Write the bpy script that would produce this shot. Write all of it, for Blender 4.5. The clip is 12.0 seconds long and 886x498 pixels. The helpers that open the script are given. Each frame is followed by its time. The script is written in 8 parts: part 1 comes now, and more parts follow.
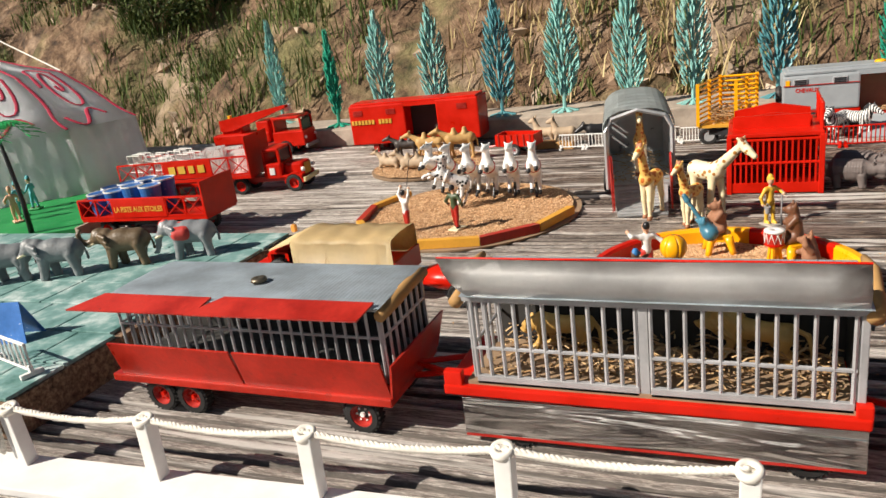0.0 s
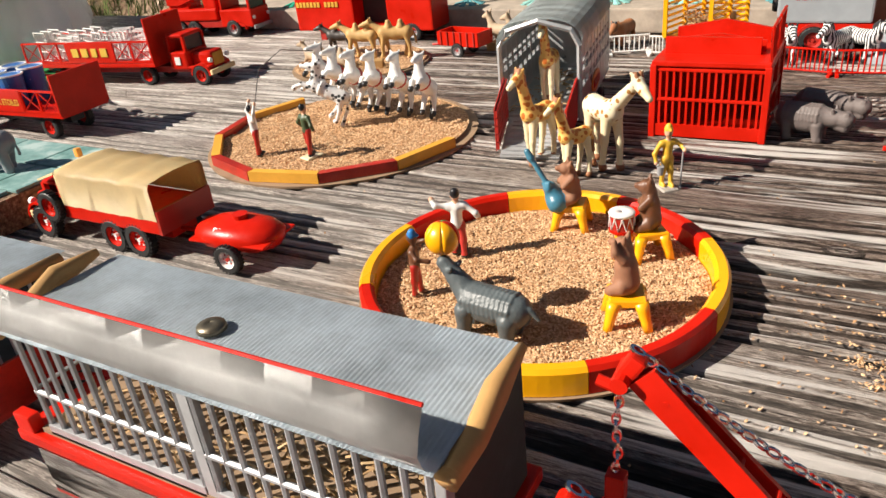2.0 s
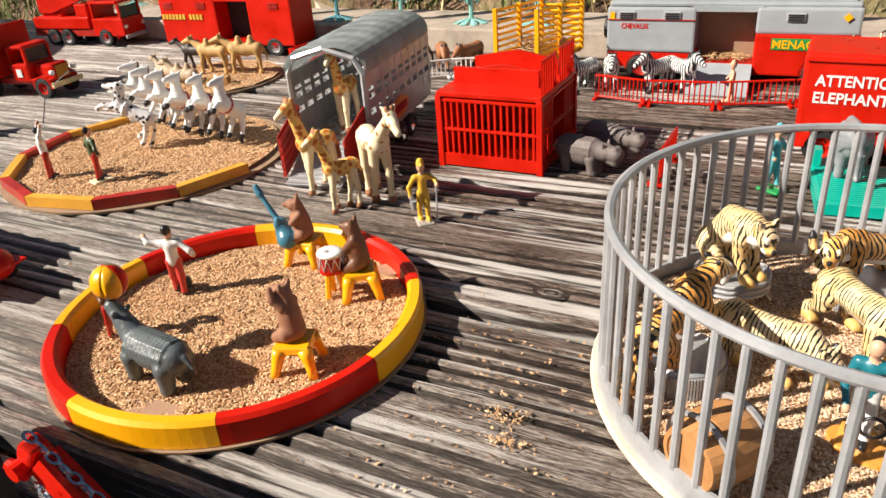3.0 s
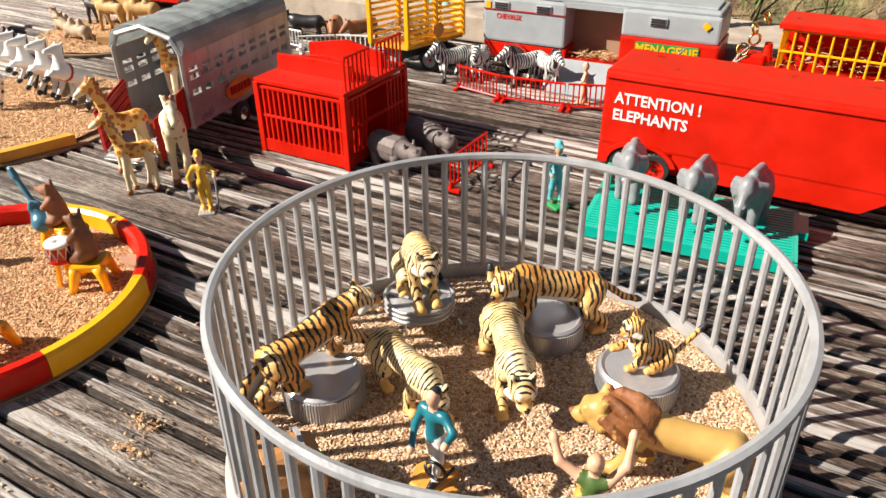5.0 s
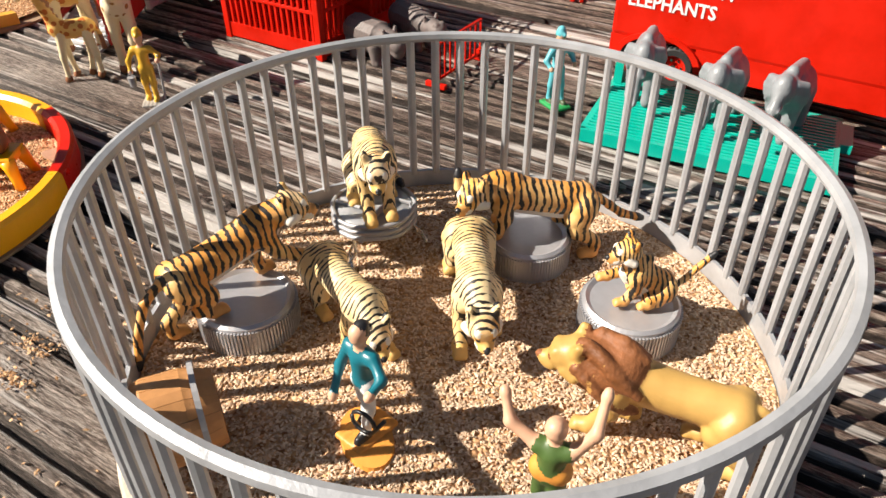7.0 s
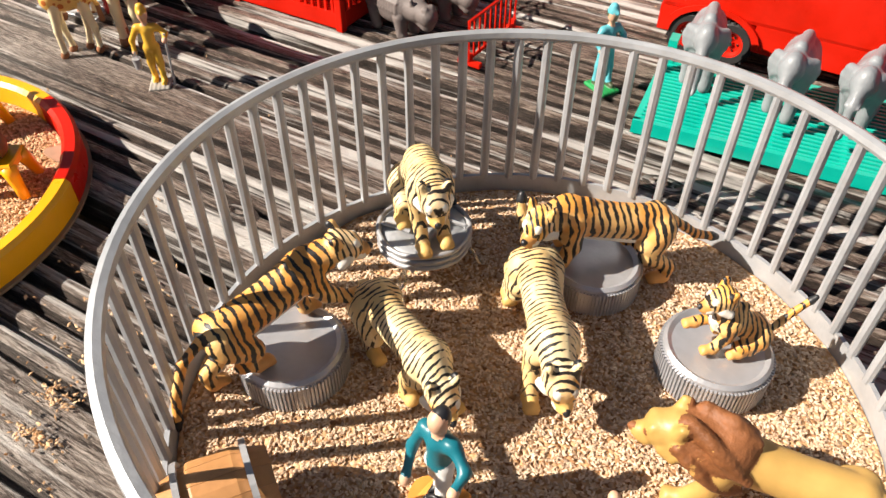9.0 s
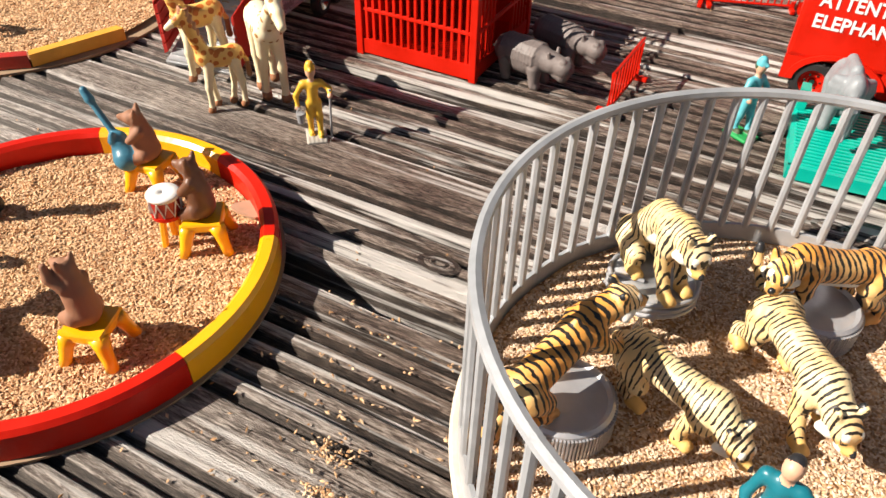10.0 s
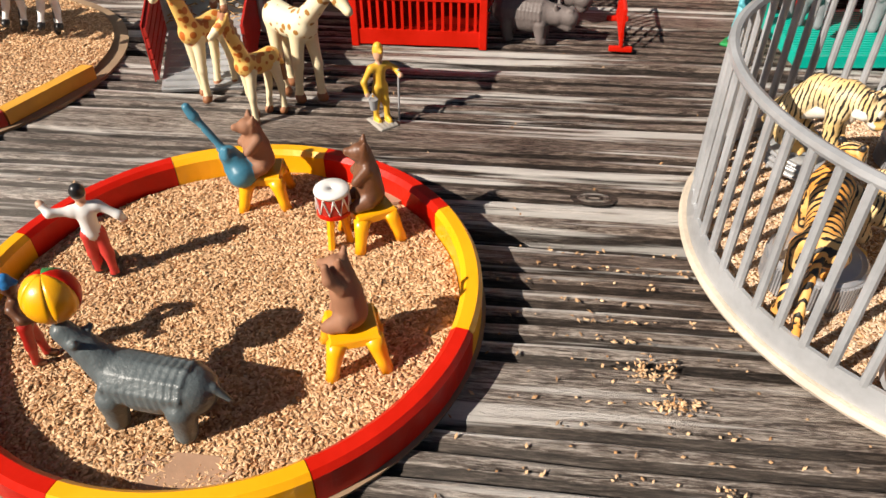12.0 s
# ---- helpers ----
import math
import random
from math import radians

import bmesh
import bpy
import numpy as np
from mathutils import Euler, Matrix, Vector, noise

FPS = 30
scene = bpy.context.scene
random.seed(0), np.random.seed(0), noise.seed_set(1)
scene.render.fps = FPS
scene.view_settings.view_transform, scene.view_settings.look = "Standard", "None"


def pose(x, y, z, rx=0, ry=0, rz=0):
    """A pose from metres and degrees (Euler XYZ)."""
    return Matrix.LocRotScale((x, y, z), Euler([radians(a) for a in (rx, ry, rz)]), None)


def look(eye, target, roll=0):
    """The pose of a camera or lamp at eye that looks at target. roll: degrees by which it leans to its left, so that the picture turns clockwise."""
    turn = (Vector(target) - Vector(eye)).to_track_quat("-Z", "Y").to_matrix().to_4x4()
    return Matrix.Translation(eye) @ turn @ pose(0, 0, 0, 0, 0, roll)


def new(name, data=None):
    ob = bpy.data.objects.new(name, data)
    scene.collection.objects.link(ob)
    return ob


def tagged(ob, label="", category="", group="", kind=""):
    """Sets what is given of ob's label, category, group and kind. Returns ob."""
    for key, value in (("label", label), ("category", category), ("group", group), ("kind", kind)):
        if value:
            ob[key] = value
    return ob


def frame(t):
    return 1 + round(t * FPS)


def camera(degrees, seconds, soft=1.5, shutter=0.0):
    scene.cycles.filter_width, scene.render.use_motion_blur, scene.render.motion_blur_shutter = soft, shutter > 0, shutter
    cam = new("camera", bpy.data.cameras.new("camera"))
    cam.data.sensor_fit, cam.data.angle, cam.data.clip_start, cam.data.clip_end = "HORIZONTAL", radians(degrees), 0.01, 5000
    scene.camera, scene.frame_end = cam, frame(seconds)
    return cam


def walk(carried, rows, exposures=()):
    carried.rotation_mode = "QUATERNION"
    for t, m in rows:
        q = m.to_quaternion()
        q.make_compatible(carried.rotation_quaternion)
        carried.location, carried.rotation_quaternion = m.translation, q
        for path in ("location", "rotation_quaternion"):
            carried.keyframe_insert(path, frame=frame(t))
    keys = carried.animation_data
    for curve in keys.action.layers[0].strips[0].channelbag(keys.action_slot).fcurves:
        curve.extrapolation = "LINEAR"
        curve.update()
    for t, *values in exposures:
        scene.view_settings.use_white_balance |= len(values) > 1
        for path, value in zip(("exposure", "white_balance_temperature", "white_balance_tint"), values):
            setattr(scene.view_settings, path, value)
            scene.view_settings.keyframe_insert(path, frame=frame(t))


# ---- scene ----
S = 0.77  # plan units to metres
cam = camera(62.4, 12.0)
METRES, EYE, TILT, LEAN, TURN = 1.2 * S, 0.267 * S, -18.56, 7.18, 21.6
ROWS = [
    (0.0, 0.0, 0.0, 0.0, 0.0, 0.0, -0.0),
    (0.5, 0.0568, 0.0106, 0.0073, 2.94, -4.73, -1.55),
    (1.0, 0.1033, 0.0387, 0.0334, 5.29, -8.24, -2.95),
    (1.5, 0.1335, 0.0842, 0.0419, 5.66, -9.05, -3.86),
    (2.0, 0.1851, 0.1305, 0.0583, 5.73, -10.02, -3.67),
    (2.5, 0.2576, 0.1446, 0.0815, 4.02, -9.14, -3.84),
    (3.0, 0.3268, 0.1486, 0.0884, 3.21, -9.61, -4.62),
    (3.5, 0.3922, 0.1435, 0.1044, 2.94, -10.24, -4.97),
    (5.5, 0.4916, 0.1658, 0.1425, 6.71, -15.37, -9.96),
    (6.0, 0.4882, 0.1789, 0.1303, 7.92, -17.52, -10.48),
    (6.5, 0.5031, 0.201, 0.1171, 6.95, -18.75, -9.66),
    (7.0, 0.5095, 0.2235, 0.1234, 7.25, -20.52, -9.8),
    (9.0, 0.474, 0.2621, 0.1435, 6.39, -26.03, -9.94),
    (9.5, 0.4198, 0.2568, 0.142, 4.96, -24.28, -10.47),
    (10.0, 0.3699, 0.247, 0.1369, 3.61, -23.08, -9.83),
    (10.5, 0.3197, 0.2444, 0.128, 0.09, -22.26, -8.2),
    (11.0, 0.2624, 0.2519, 0.1189, -4.25, -20.91, -5.21),
    (11.5, 0.2211, 0.2681, 0.0964, -12.48, -20.94, -2.67),
    (12.0, 0.2071, 0.2555, 0.0908, -16.48, -19.39, -1.25),
]
walk(cam, [(t, pose(0, 0, EYE, TILT, LEAN, TURN) @ pose(METRES * x, METRES * y, METRES * z, 90 + pitch, roll, yaw)) for t, x, y, z, yaw, pitch, roll in ROWS], exposures=((0.0, 0.46), (1.0, 0.54), (2.0, 0.72), (3.5, 0.77), (5.5, 0.92), (7.0, 0.9), (9.0, 0.95), (11.0, 0.74), (12.0, 0.52)))

# ---- light ----
SUN_AZ, SUN_EL = radians(218.0), radians(37.0)
world = bpy.data.worlds.new("sky")
scene.world = world
world.use_nodes = True
wn = world.node_tree.nodes
sky = wn.new("ShaderNodeTexSky")
sky.sky_type, sky.sun_disc = "NISHITA", False
sky.sun_elevation, sky.sun_rotation = SUN_EL, radians(90.0) - SUN_AZ
wn["Background"].inputs["Strength"].default_value = 0.029
world.node_tree.links.new(sky.outputs[0], wn["Background"].inputs["Color"])
sun = new("sun", bpy.data.lights.new("sun", "SUN"))
sun.data.energy, sun.data.angle, sun.data.color = 5.2, radians(0.5), (1.0, 0.905, 0.79)
sun_dir = Vector((math.cos(SUN_EL) * math.cos(SUN_AZ), math.cos(SUN_EL) * math.sin(SUN_AZ), math.sin(SUN_EL)))
sun.matrix_world = look(sun_dir * 6, (0, 0, 0))


# ---- materials ----
def shader(name, rough=0.5, metal=0.0, coat=0.0):
    m = bpy.data.materials.new(name)
    m.use_nodes = True
    b = m.node_tree.nodes["Principled BSDF"]
    b.inputs["Roughness"].default_value = rough
    b.inputs["Metallic"].default_value = metal
    b.inputs["Coat Weight"].default_value = coat
    b.inputs["Coat Roughness"].default_value = 0.15
    return m, m.node_tree.nodes, m.node_tree.links, b


def coords(n, l, scale=(1, 1, 1), rot=(0, 0, 0), kind="Object"):
    tc, mp = n.new("ShaderNodeTexCoord"), n.new("ShaderNodeMapping")
    mp.inputs["Scale"].default_value, mp.inputs["Rotation"].default_value = scale, rot
    l.new(tc.outputs[kind], mp.inputs["Vector"])
    return mp.outputs["Vector"]


def noise_tex(n, l, vec, scale, detail=4, rough=0.6, dist=0.0):
    t = n.new("ShaderNodeTexNoise")
    t.inputs["Scale"].default_value, t.inputs["Detail"].default_value = scale, detail
    t.inputs["Roughness"].default_value, t.inputs["Distortion"].default_value = rough, dist
    l.new(vec, t.inputs["Vector"])
    return t.outputs["Fac"]


def ramp(n, l, fac, stops):
    r = n.new("ShaderNodeValToRGB")
    while len(r.color_ramp.elements) < len(stops):
        r.color_ramp.elements.new(0.5)
    for e, (p, c) in zip(r.color_ramp.elements, stops):
        e.position, e.color = p, (*c, 1) if len(c) == 3 else c
    l.new(fac, r.inputs["Fac"])
    return r.outputs["Color"]


def mixed(n, l, fac, a, b, mode="MIX"):
    x = n.new("ShaderNodeMix")
    x.data_type, x.blend_type = "RGBA", mode
    for k, v in ((0, fac), (6, a), (7, b)):
        if isinstance(v, (tuple, float, int)):
            x.inputs[k].default_value = (*v, 1) if isinstance(v, tuple) else v
        else:
            l.new(v, x.inputs[k])
    return x.outputs[2]


def bump(n, l, b, height, strength, dist=0.002):
    k = n.new("ShaderNodeBump")
    k.inputs["Strength"].default_value, k.inputs["Distance"].default_value = strength, dist
    l.new(height, k.inputs["Height"])
    l.new(k.outputs["Normal"], b.inputs["Normal"])


def plain(name, col, rough=0.45, metal=0.0, var=0.25, coat=0.0, grain=420.0, relief=0.15, wear=None):
    """Painted or moulded surface: broad stains, fine grain, optional chips of another colour."""
    m, n, l, b = shader(name, rough, metal, coat)
    v = coords(n, l)
    broad, fine = noise_tex(n, l, v, 38.0, 4), noise_tex(n, l, v, grain, 3)
    dark = tuple(c * (1 - var) for c in col)
    light = tuple(min(1, c * (1 + var * 0.35) + 0.012 * var) for c in col)
    c = ramp(n, l, broad, [(0.3, dark), (0.62, light)])
    c = mixed(n, l, 0.22 * var * 2, c, ramp(n, l, fine, [(0.35, dark), (0.65, light)]))
    if wear:
        chips = noise_tex(n, l, v, 150.0, 5, 0.7)
        c = mixed(n, l, ramp(n, l, chips, [(0.64, (0, 0, 0)), (0.67, (1, 1, 1))]), c, wear)
    l.new(c, b.inputs["Base Color"])
    l.new(ramp(n, l, broad, [(0.3, (rough * 0.75,) * 3), (0.7, (min(1, rough * 1.3),) * 3)]), b.inputs["Roughness"])
    bump(n, l, b, fine, relief, 0.0006)
    return m


def deck_wood(name, tones):
    m, n, l, b = shader(name, 0.44)
    info = n.new("ShaderNodeObjectInfo")
    tc = n.new("ShaderNodeTexCoord")
    sh = n.new("ShaderNodeCombineXYZ")
    mul = n.new("ShaderNodeMath")
    mul.operation = "MULTIPLY"
    mul.inputs[1].default_value = 7.0
    l.new(info.outputs["Random"], mul.inputs[0])
    l.new(mul.outputs[0], sh.inputs[2])
    add = n.new("ShaderNodeVectorMath")
    l.new(tc.outputs["Object"], add.inputs[0])
    l.new(sh.outputs[0], add.inputs[1])

    def streak(sx, sy):
        mp = n.new("ShaderNodeMapping")
        mp.inputs["Scale"].default_value = (sx, sy, sy)
        l.new(add.outputs[0], mp.inputs["Vector"])
        return mp.outputs["Vector"]
    a = noise_tex(n, l, streak(26, 260), 1.0, 7, 0.72, 0.6)
    f = noise_tex(n, l, streak(150, 1300), 1.0, 5, 0.75)
    big = noise_tex(n, l, streak(9, 26), 1.0, 5, 0.65)
    c = ramp(n, l, a, [(0.4, tones[0]), (0.46, tones[1]), (0.53, tones[2]), (0.62, tones[3])])
    c = mixed(n, l, 0.6, c, ramp(n, l, f, [(0.43, tones[0]), (0.485, tones[1]), (0.535, tones[2]), (0.61, tones[3])]))
    c = mixed(n, l, 0.85, c, ramp(n, l, big, [(0.34, (0.54, 0.48, 0.44)), (0.56, (1.0, 0.98, 0.95))]), "MULTIPLY")
    # World-space ramp: browner wood far right, deck sheen painted in at near left
    geo, run, brown_to_sheen = n.new("ShaderNodeNewGeometry"), n.new("ShaderNodeVectorMath"), n.new("ShaderNodeMath")
    run.operation, brown_to_sheen.operation = "DOT_PRODUCT", "MULTIPLY_ADD"
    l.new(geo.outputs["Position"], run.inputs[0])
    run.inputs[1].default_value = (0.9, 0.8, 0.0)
    l.new(noise_tex(n, l, streak(3.2, 7.0), 1.0, 3, 0.55), brown_to_sheen.inputs[0])
    brown_to_sheen.inputs[1].default_value = 0.7
    l.new(run.outputs["Value"], brown_to_sheen.inputs[2])
    c = mixed(n, l, ramp(n, l, brown_to_sheen.outputs[0], [(0.62, (0, 0, 0)), (0.92, (0.85,) * 3)]), c, mixed(n, l, 0.9, c, (0.42, 0.32, 0.265), "MULTIPLY"))
    # Low-angle glare put into the colour: screened paler towards the near left
    c = mixed(n, l, ramp(n, l, brown_to_sheen.outputs[0], [(0.58, (0.9,) * 3), (0.82, (0, 0, 0))]), c, mixed(n, l, 1.0, c, (0.18, 0.165, 0.15), "SCREEN"))
    chk = noise_tex(n, l, streak(14, 700), 1.0, 3, 0.6, 0.4)
    c = mixed(n, l, ramp(n, l, chk, [(0.33, (0.8,) * 3), (0.39, (0, 0, 0))]), c, (0.03, 0.022, 0.018))
    c = mixed(n, l, ramp(n, l, noise_tex(n, l, streak(5, 150), 1.0, 4, 0.6), [(0.54, (0, 0, 0)), (0.61, (0.8,) * 3)]), c, (0.86, 0.81, 0.76))
    l.new(c, b.inputs["Base Color"])
    h = n.new("ShaderNodeMath")
    l.new(a, h.inputs[0])
    l.new(f, h.inputs[1])
    bump(n, l, b, h.outputs[0], 1.0, 0.0022)
    return m


def sand_mat():
    m, n, l, b = shader("sawdust_sand", 0.9)
    v = coords(n, l)
    w = n.new("ShaderNodeTexVoronoi")
    w.inputs["Scale"].default_value = 620.0
    l.new(v, w.inputs["Vector"])
    broad = noise_tex(n, l, v, 30.0, 4)
    sep = n.new("ShaderNodeSeparateColor")
    l.new(w.outputs["Color"], sep.inputs[0])
    c = ramp(n, l, sep.outputs[0], [(0.0, (0.28, 0.135, 0.055)), (0.4, (0.52, 0.3, 0.145)), (0.8, (0.68, 0.43, 0.23)), (1.0, (0.8, 0.58, 0.37))])
    c = mixed(n, l, 0.5, c, ramp(n, l, broad, [(0.3, (0.72, 0.66, 0.6)), (0.65, (1, 1, 1))]), "MULTIPLY")
    l.new(c, b.inputs["Base Color"])
    bump(n, l, b, w.outputs["Distance"], 0.8, -0.0016)
    return m


def chip_mat(name, lo, hi):
    m, n, l, b = shader(name, 0.85)
    g = n.new("ShaderNodeNewGeometry")
    l.new(ramp(n, l, g.outputs["Random Per Island"], [(0.0, lo), (1.0, hi)]), b.inputs["Base Color"])
    return m


def stripes_mat(name, base, belly, dark, freq, width, dist=2.2):
    """Painted animal coat with hand-brushed stripes across the body."""
    m, n, l, b = shader(name, 0.5)
    v = coords(n, l)
    w = n.new("ShaderNodeTexWave")
    w.wave_type, w.bands_direction = "BANDS", "X"
    w.inputs["Scale"].default_value, w.inputs["Distortion"].default_value = freq, dist
    w.inputs["Detail"].default_value, w.inputs["Detail Scale"].default_value = 3.0, 1.1
    l.new(v, w.inputs["Vector"])
    fine = noise_tex(n, l, v, 300.0, 3)
    broad = noise_tex(n, l, v, 55.0, 3)
    c = ramp(n, l, broad, [(0.38, belly), (0.55, base)])
    brk = noise_tex(n, l, v, 170.0, 3)
    k = n.new("ShaderNodeMath")
    k.operation = "MULTIPLY_ADD"
    k.inputs[1].default_value = 0.9
    l.new(brk, k.inputs[0])
    half = n.new("ShaderNodeMath")
    half.operation = "MULTIPLY"
    half.inputs[1].default_value = 0.5
    l.new(w.outputs["Fac"], half.inputs[0])
    l.new(half.outputs[0], k.inputs[2])
    c = mixed(n, l, ramp(n, l, k.outputs[0], [(width, (1, 1, 1)), (width + 0.04, (0, 0, 0))]), c, dark)
    l.new(c, b.inputs["Base Color"])
    bump(n, l, b, fine, 0.4, 0.0006)
    return m


def spots_mat(name, base, spot, scale, size):
    m, n, l, b = shader(name, 0.5)
    v = coords(n, l)
    w = n.new("ShaderNodeTexVoronoi")
    w.inputs["Scale"].default_value = scale
    l.new(v, w.inputs["Vector"])
    broad = noise_tex(n, l, v, 60.0, 3)
    c = mixed(n, l, 0.5, base, ramp(n, l, broad, [(0.35, tuple(x * 0.75 for x in base)), (0.65, base)]))
    c = mixed(n, l, ramp(n, l, w.outputs["Distance"], [(size, (1, 1, 1)), (size + 0.05, (0, 0, 0))]), c, spot)
    l.new(c, b.inputs["Base Color"])
    bump(n, l, b, noise_tex(n, l, v, 300.0, 3), 0.3, 0.0006)
    return m


def bank_mat():
    m, n, l, b = shader("dry_bank_earth_and_grass", 0.95)
    v = coords(n, l)
    a, f = noise_tex(n, l, v, 3.2, 6, 0.65), noise_tex(n, l, v, 26.0, 6, 0.75)
    g = noise_tex(n, l, v, 4.5, 4, 0.6)
    c = ramp(n, l, f, [(0.34, (0.04, 0.024, 0.015)), (0.5, (0.19, 0.115, 0.066)), (0.7, (0.46, 0.32, 0.2))])
    c = mixed(n, l, ramp(n, l, a, [(0.48, (0, 0, 0)), (0.6, (1, 1, 1))]), c, ramp(n, l, f, [(0.3, (0.05, 0.06, 0.02)), (0.7, (0.32, 0.27, 0.12))]))
    c = mixed(n, l, ramp(n, l, g, [(0.56, (0, 0, 0)), (0.68, (1, 1, 1))]), c, (0.5, 0.37, 0.26))
    l.new(c, b.inputs["Base Color"])
    bump(n, l, b, f, 1.0, 0.02)
    return m


def tile_mat():
    m, n, l, b = shader("painted_paving", 0.55)
    v = coords(n, l)
    info = n.new("ShaderNodeObjectInfo")
    a = noise_tex(n, l, v, 45.0, 5, 0.65)
    c = ramp(n, l, a, [(0.32, (0.04, 0.14, 0.12)), (0.5, (0.18, 0.33, 0.31)), (0.64, (0.52, 0.62, 0.6))])
    c = mixed(n, l, ramp(n, l, info.outputs["Random"], [(0.0, (0.0, 0.0, 0.0)), (1.0, (0.45, 0.45, 0.45))]), c, (0.2, 0.34, 0.33))
    l.new(c, b.inputs["Base Color"])
    bump(n, l, b, a, 0.2, 0.001)
    return m


def chipboard_mat():
    m, n, l, b = shader("chipboard_edge", 0.9)
    v = coords(n, l, (1, 1, 1))
    f = noise_tex(n, l, v, 260.0, 4, 0.7)
    l.new(ramp(n, l, f, [(0.32, (0.05, 0.028, 0.015)), (0.5, (0.2, 0.12, 0.07)), (0.7, (0.42, 0.28, 0.17))]), b.inputs["Base Color"])
    bump(n, l, b, f, 0.8, 0.002)
    return m


RED = plain("red_toy_paint", (0.57, 0.011, 0.002), 0.34, var=0.2)
RED.node_tree.nodes["Principled BSDF"].inputs["Specular IOR Level"].default_value = 0.22
RED_DARK = plain("dark_red_paint", (0.42, 0.02, 0.012), 0.4, var=0.2, coat=0.2)
RED_ORANGE = plain("worn_red_paint", (0.44, 0.018, 0.006), 0.36, var=0.45, coat=0.2, wear=(0.3, 0.02, 0.01))
YELLOW = plain("yellow_toy_paint", (0.94, 0.43, 0.003), 0.35, var=0.1, coat=0.3)
YELLOW_OCHRE = plain("ochre_paint", (0.72, 0.36, 0.04), 0.5, var=0.2)
BLACK = plain("black_rubber", (0.018, 0.017, 0.017), 0.6)
BLACK_PAINT = plain("black_paint", (0.02, 0.02, 0.022), 0.4)
GREY_METAL = plain("grey_painted_bars", (0.42, 0.42, 0.43), 0.4, 0.25, var=0.3)
CAGE_METAL = plain("silver_cage_paint", (0.45, 0.46, 0.475), 0.4, 0.3, var=0.25, relief=0.3)
MIRROR = plain("polished_aluminium", (0.74, 0.74, 0.73), 0.56, 0.75, var=0.2, relief=0.1)
def wavy_metal():
    m = plain("wavy_polished_skirt", (0.78, 0.78, 0.77), 0.14, 1.0, var=0.2, relief=0.05)
    n, l = m.node_tree.nodes, m.node_tree.links
    b = n["Principled BSDF"]
    for k in list(b.inputs["Normal"].links):
        l.remove(k)
    bump(n, l, b, noise_tex(n, l, coords(n, l, (9, 1, 95)), 1.0, 2, 0.5, 1.2), 0.55, 0.004)
    return m


SKIRT_METAL = wavy_metal()
SILVER = plain("silver_toy_paint", (0.46, 0.47, 0.48), 0.34, 0.35, var=0.25)
GREY_PLASTIC = plain("light_grey_plastic", (0.33, 0.36, 0.38), 0.4, var=0.12)
ROOF_GREY = plain("grey_ribbed_card", (0.52, 0.6, 0.66), 0.5, var=0.35)
WHITE = plain("white_paint", (0.8, 0.79, 0.76), 0.5, var=0.12)
WHITE_CLOTH = plain("white_canvas", (0.9, 0.9, 0.92), 0.85, var=0.05)


def let_light_through(m, share, tint):
    """Thin cloth passes part of the light from its other side."""
    n, l = m.node_tree.nodes, m.node_tree.links
    tr, mix = n.new("ShaderNodeBsdfTranslucent"), n.new("ShaderNodeMixShader")
    tr.inputs["Color"].default_value = (*tint, 1)
    mix.inputs["Fac"].default_value = share
    l.new(n["Principled BSDF"].outputs[0], mix.inputs[1])
    l.new(tr.outputs[0], mix.inputs[2])
    l.new(mix.outputs[0], n["Material Output"].inputs["Surface"])


let_light_through(WHITE_CLOTH, 0.42, (0.95, 0.95, 0.97))
CANVAS = plain("beige_canvas_plastic", (0.76, 0.6, 0.32), 0.55, var=0.14)
TAN_CLOTH = plain("tan_rolled_cloth", (0.46, 0.26, 0.09), 0.85, var=0.3)
GOLD = plain("gold_lettering", (0.85, 0.52, 0.08), 0.35, 0.3, var=0.1)
BRASS = plain("dull_bronze", (0.2, 0.17, 0.12), 0.4, 0.8)
CHROME = plain("chrome_chain", (0.7, 0.7, 0.7), 0.18, 1.0)
TEAL = plain("teal_plastic", (0.0, 0.42, 0.32), 0.35, var=0.1, coat=0.2)
GREEN = plain("green_board_paint", (0.01, 0.25, 0.06), 0.6, var=0.15)
TREE_TEAL = plain("teal_tree_plastic", (0.26, 0.55, 0.51), 0.45, var=0.35)
TREE_BLUE = plain("blue_green_tree_plastic", (0.11, 0.34, 0.38), 0.45, var=0.35)
TREE_GREEN = plain("green_tree_plastic", (0.02, 0.34, 0.22), 0.45, var=0.35)
PALM_GREEN = plain("palm_green_plastic", (0.02, 0.38, 0.1), 0.4, var=0.3)
PALE_WOOD = plain("pale_beam_wood", (0.42, 0.35, 0.28), 0.85, var=0.35, grain=160.0, relief=0.4)
WHITE_PLANK = plain("white_washed_plank", (0.82, 0.81, 0.79), 0.7, var=0.1)
ROPE = plain("white_cotton_rope", (0.78, 0.74, 0.66), 0.9, var=0.15)
# Near-black colour stands in for shade inside wagons, doorway and wheel well
INNER_SHADE = plain("inner_shade_black", (0.03, 0.028, 0.026), 0.8)
BROWN_CARD = plain("brown_card", (0.3, 0.2, 0.12), 0.9)
BARE_CARD = plain("bare_ring_card", (0.4, 0.24, 0.15), 0.85, var=0.3)
BLUE_CARD = plain("blue_printed_card", (0.03, 0.16, 0.5), 0.4, var=0.4, wear=(0.75, 0.8, 0.85))
ORANGE = plain("orange_base_paint", (0.72, 0.3, 0.05), 0.5)
MAROON = plain("tent_ribbon", (0.4, 0.015, 0.05), 0.7)
LID = plain("grey_lid_plastic", (0.5, 0.5, 0.52), 0.35, 0.5, var=0.2)
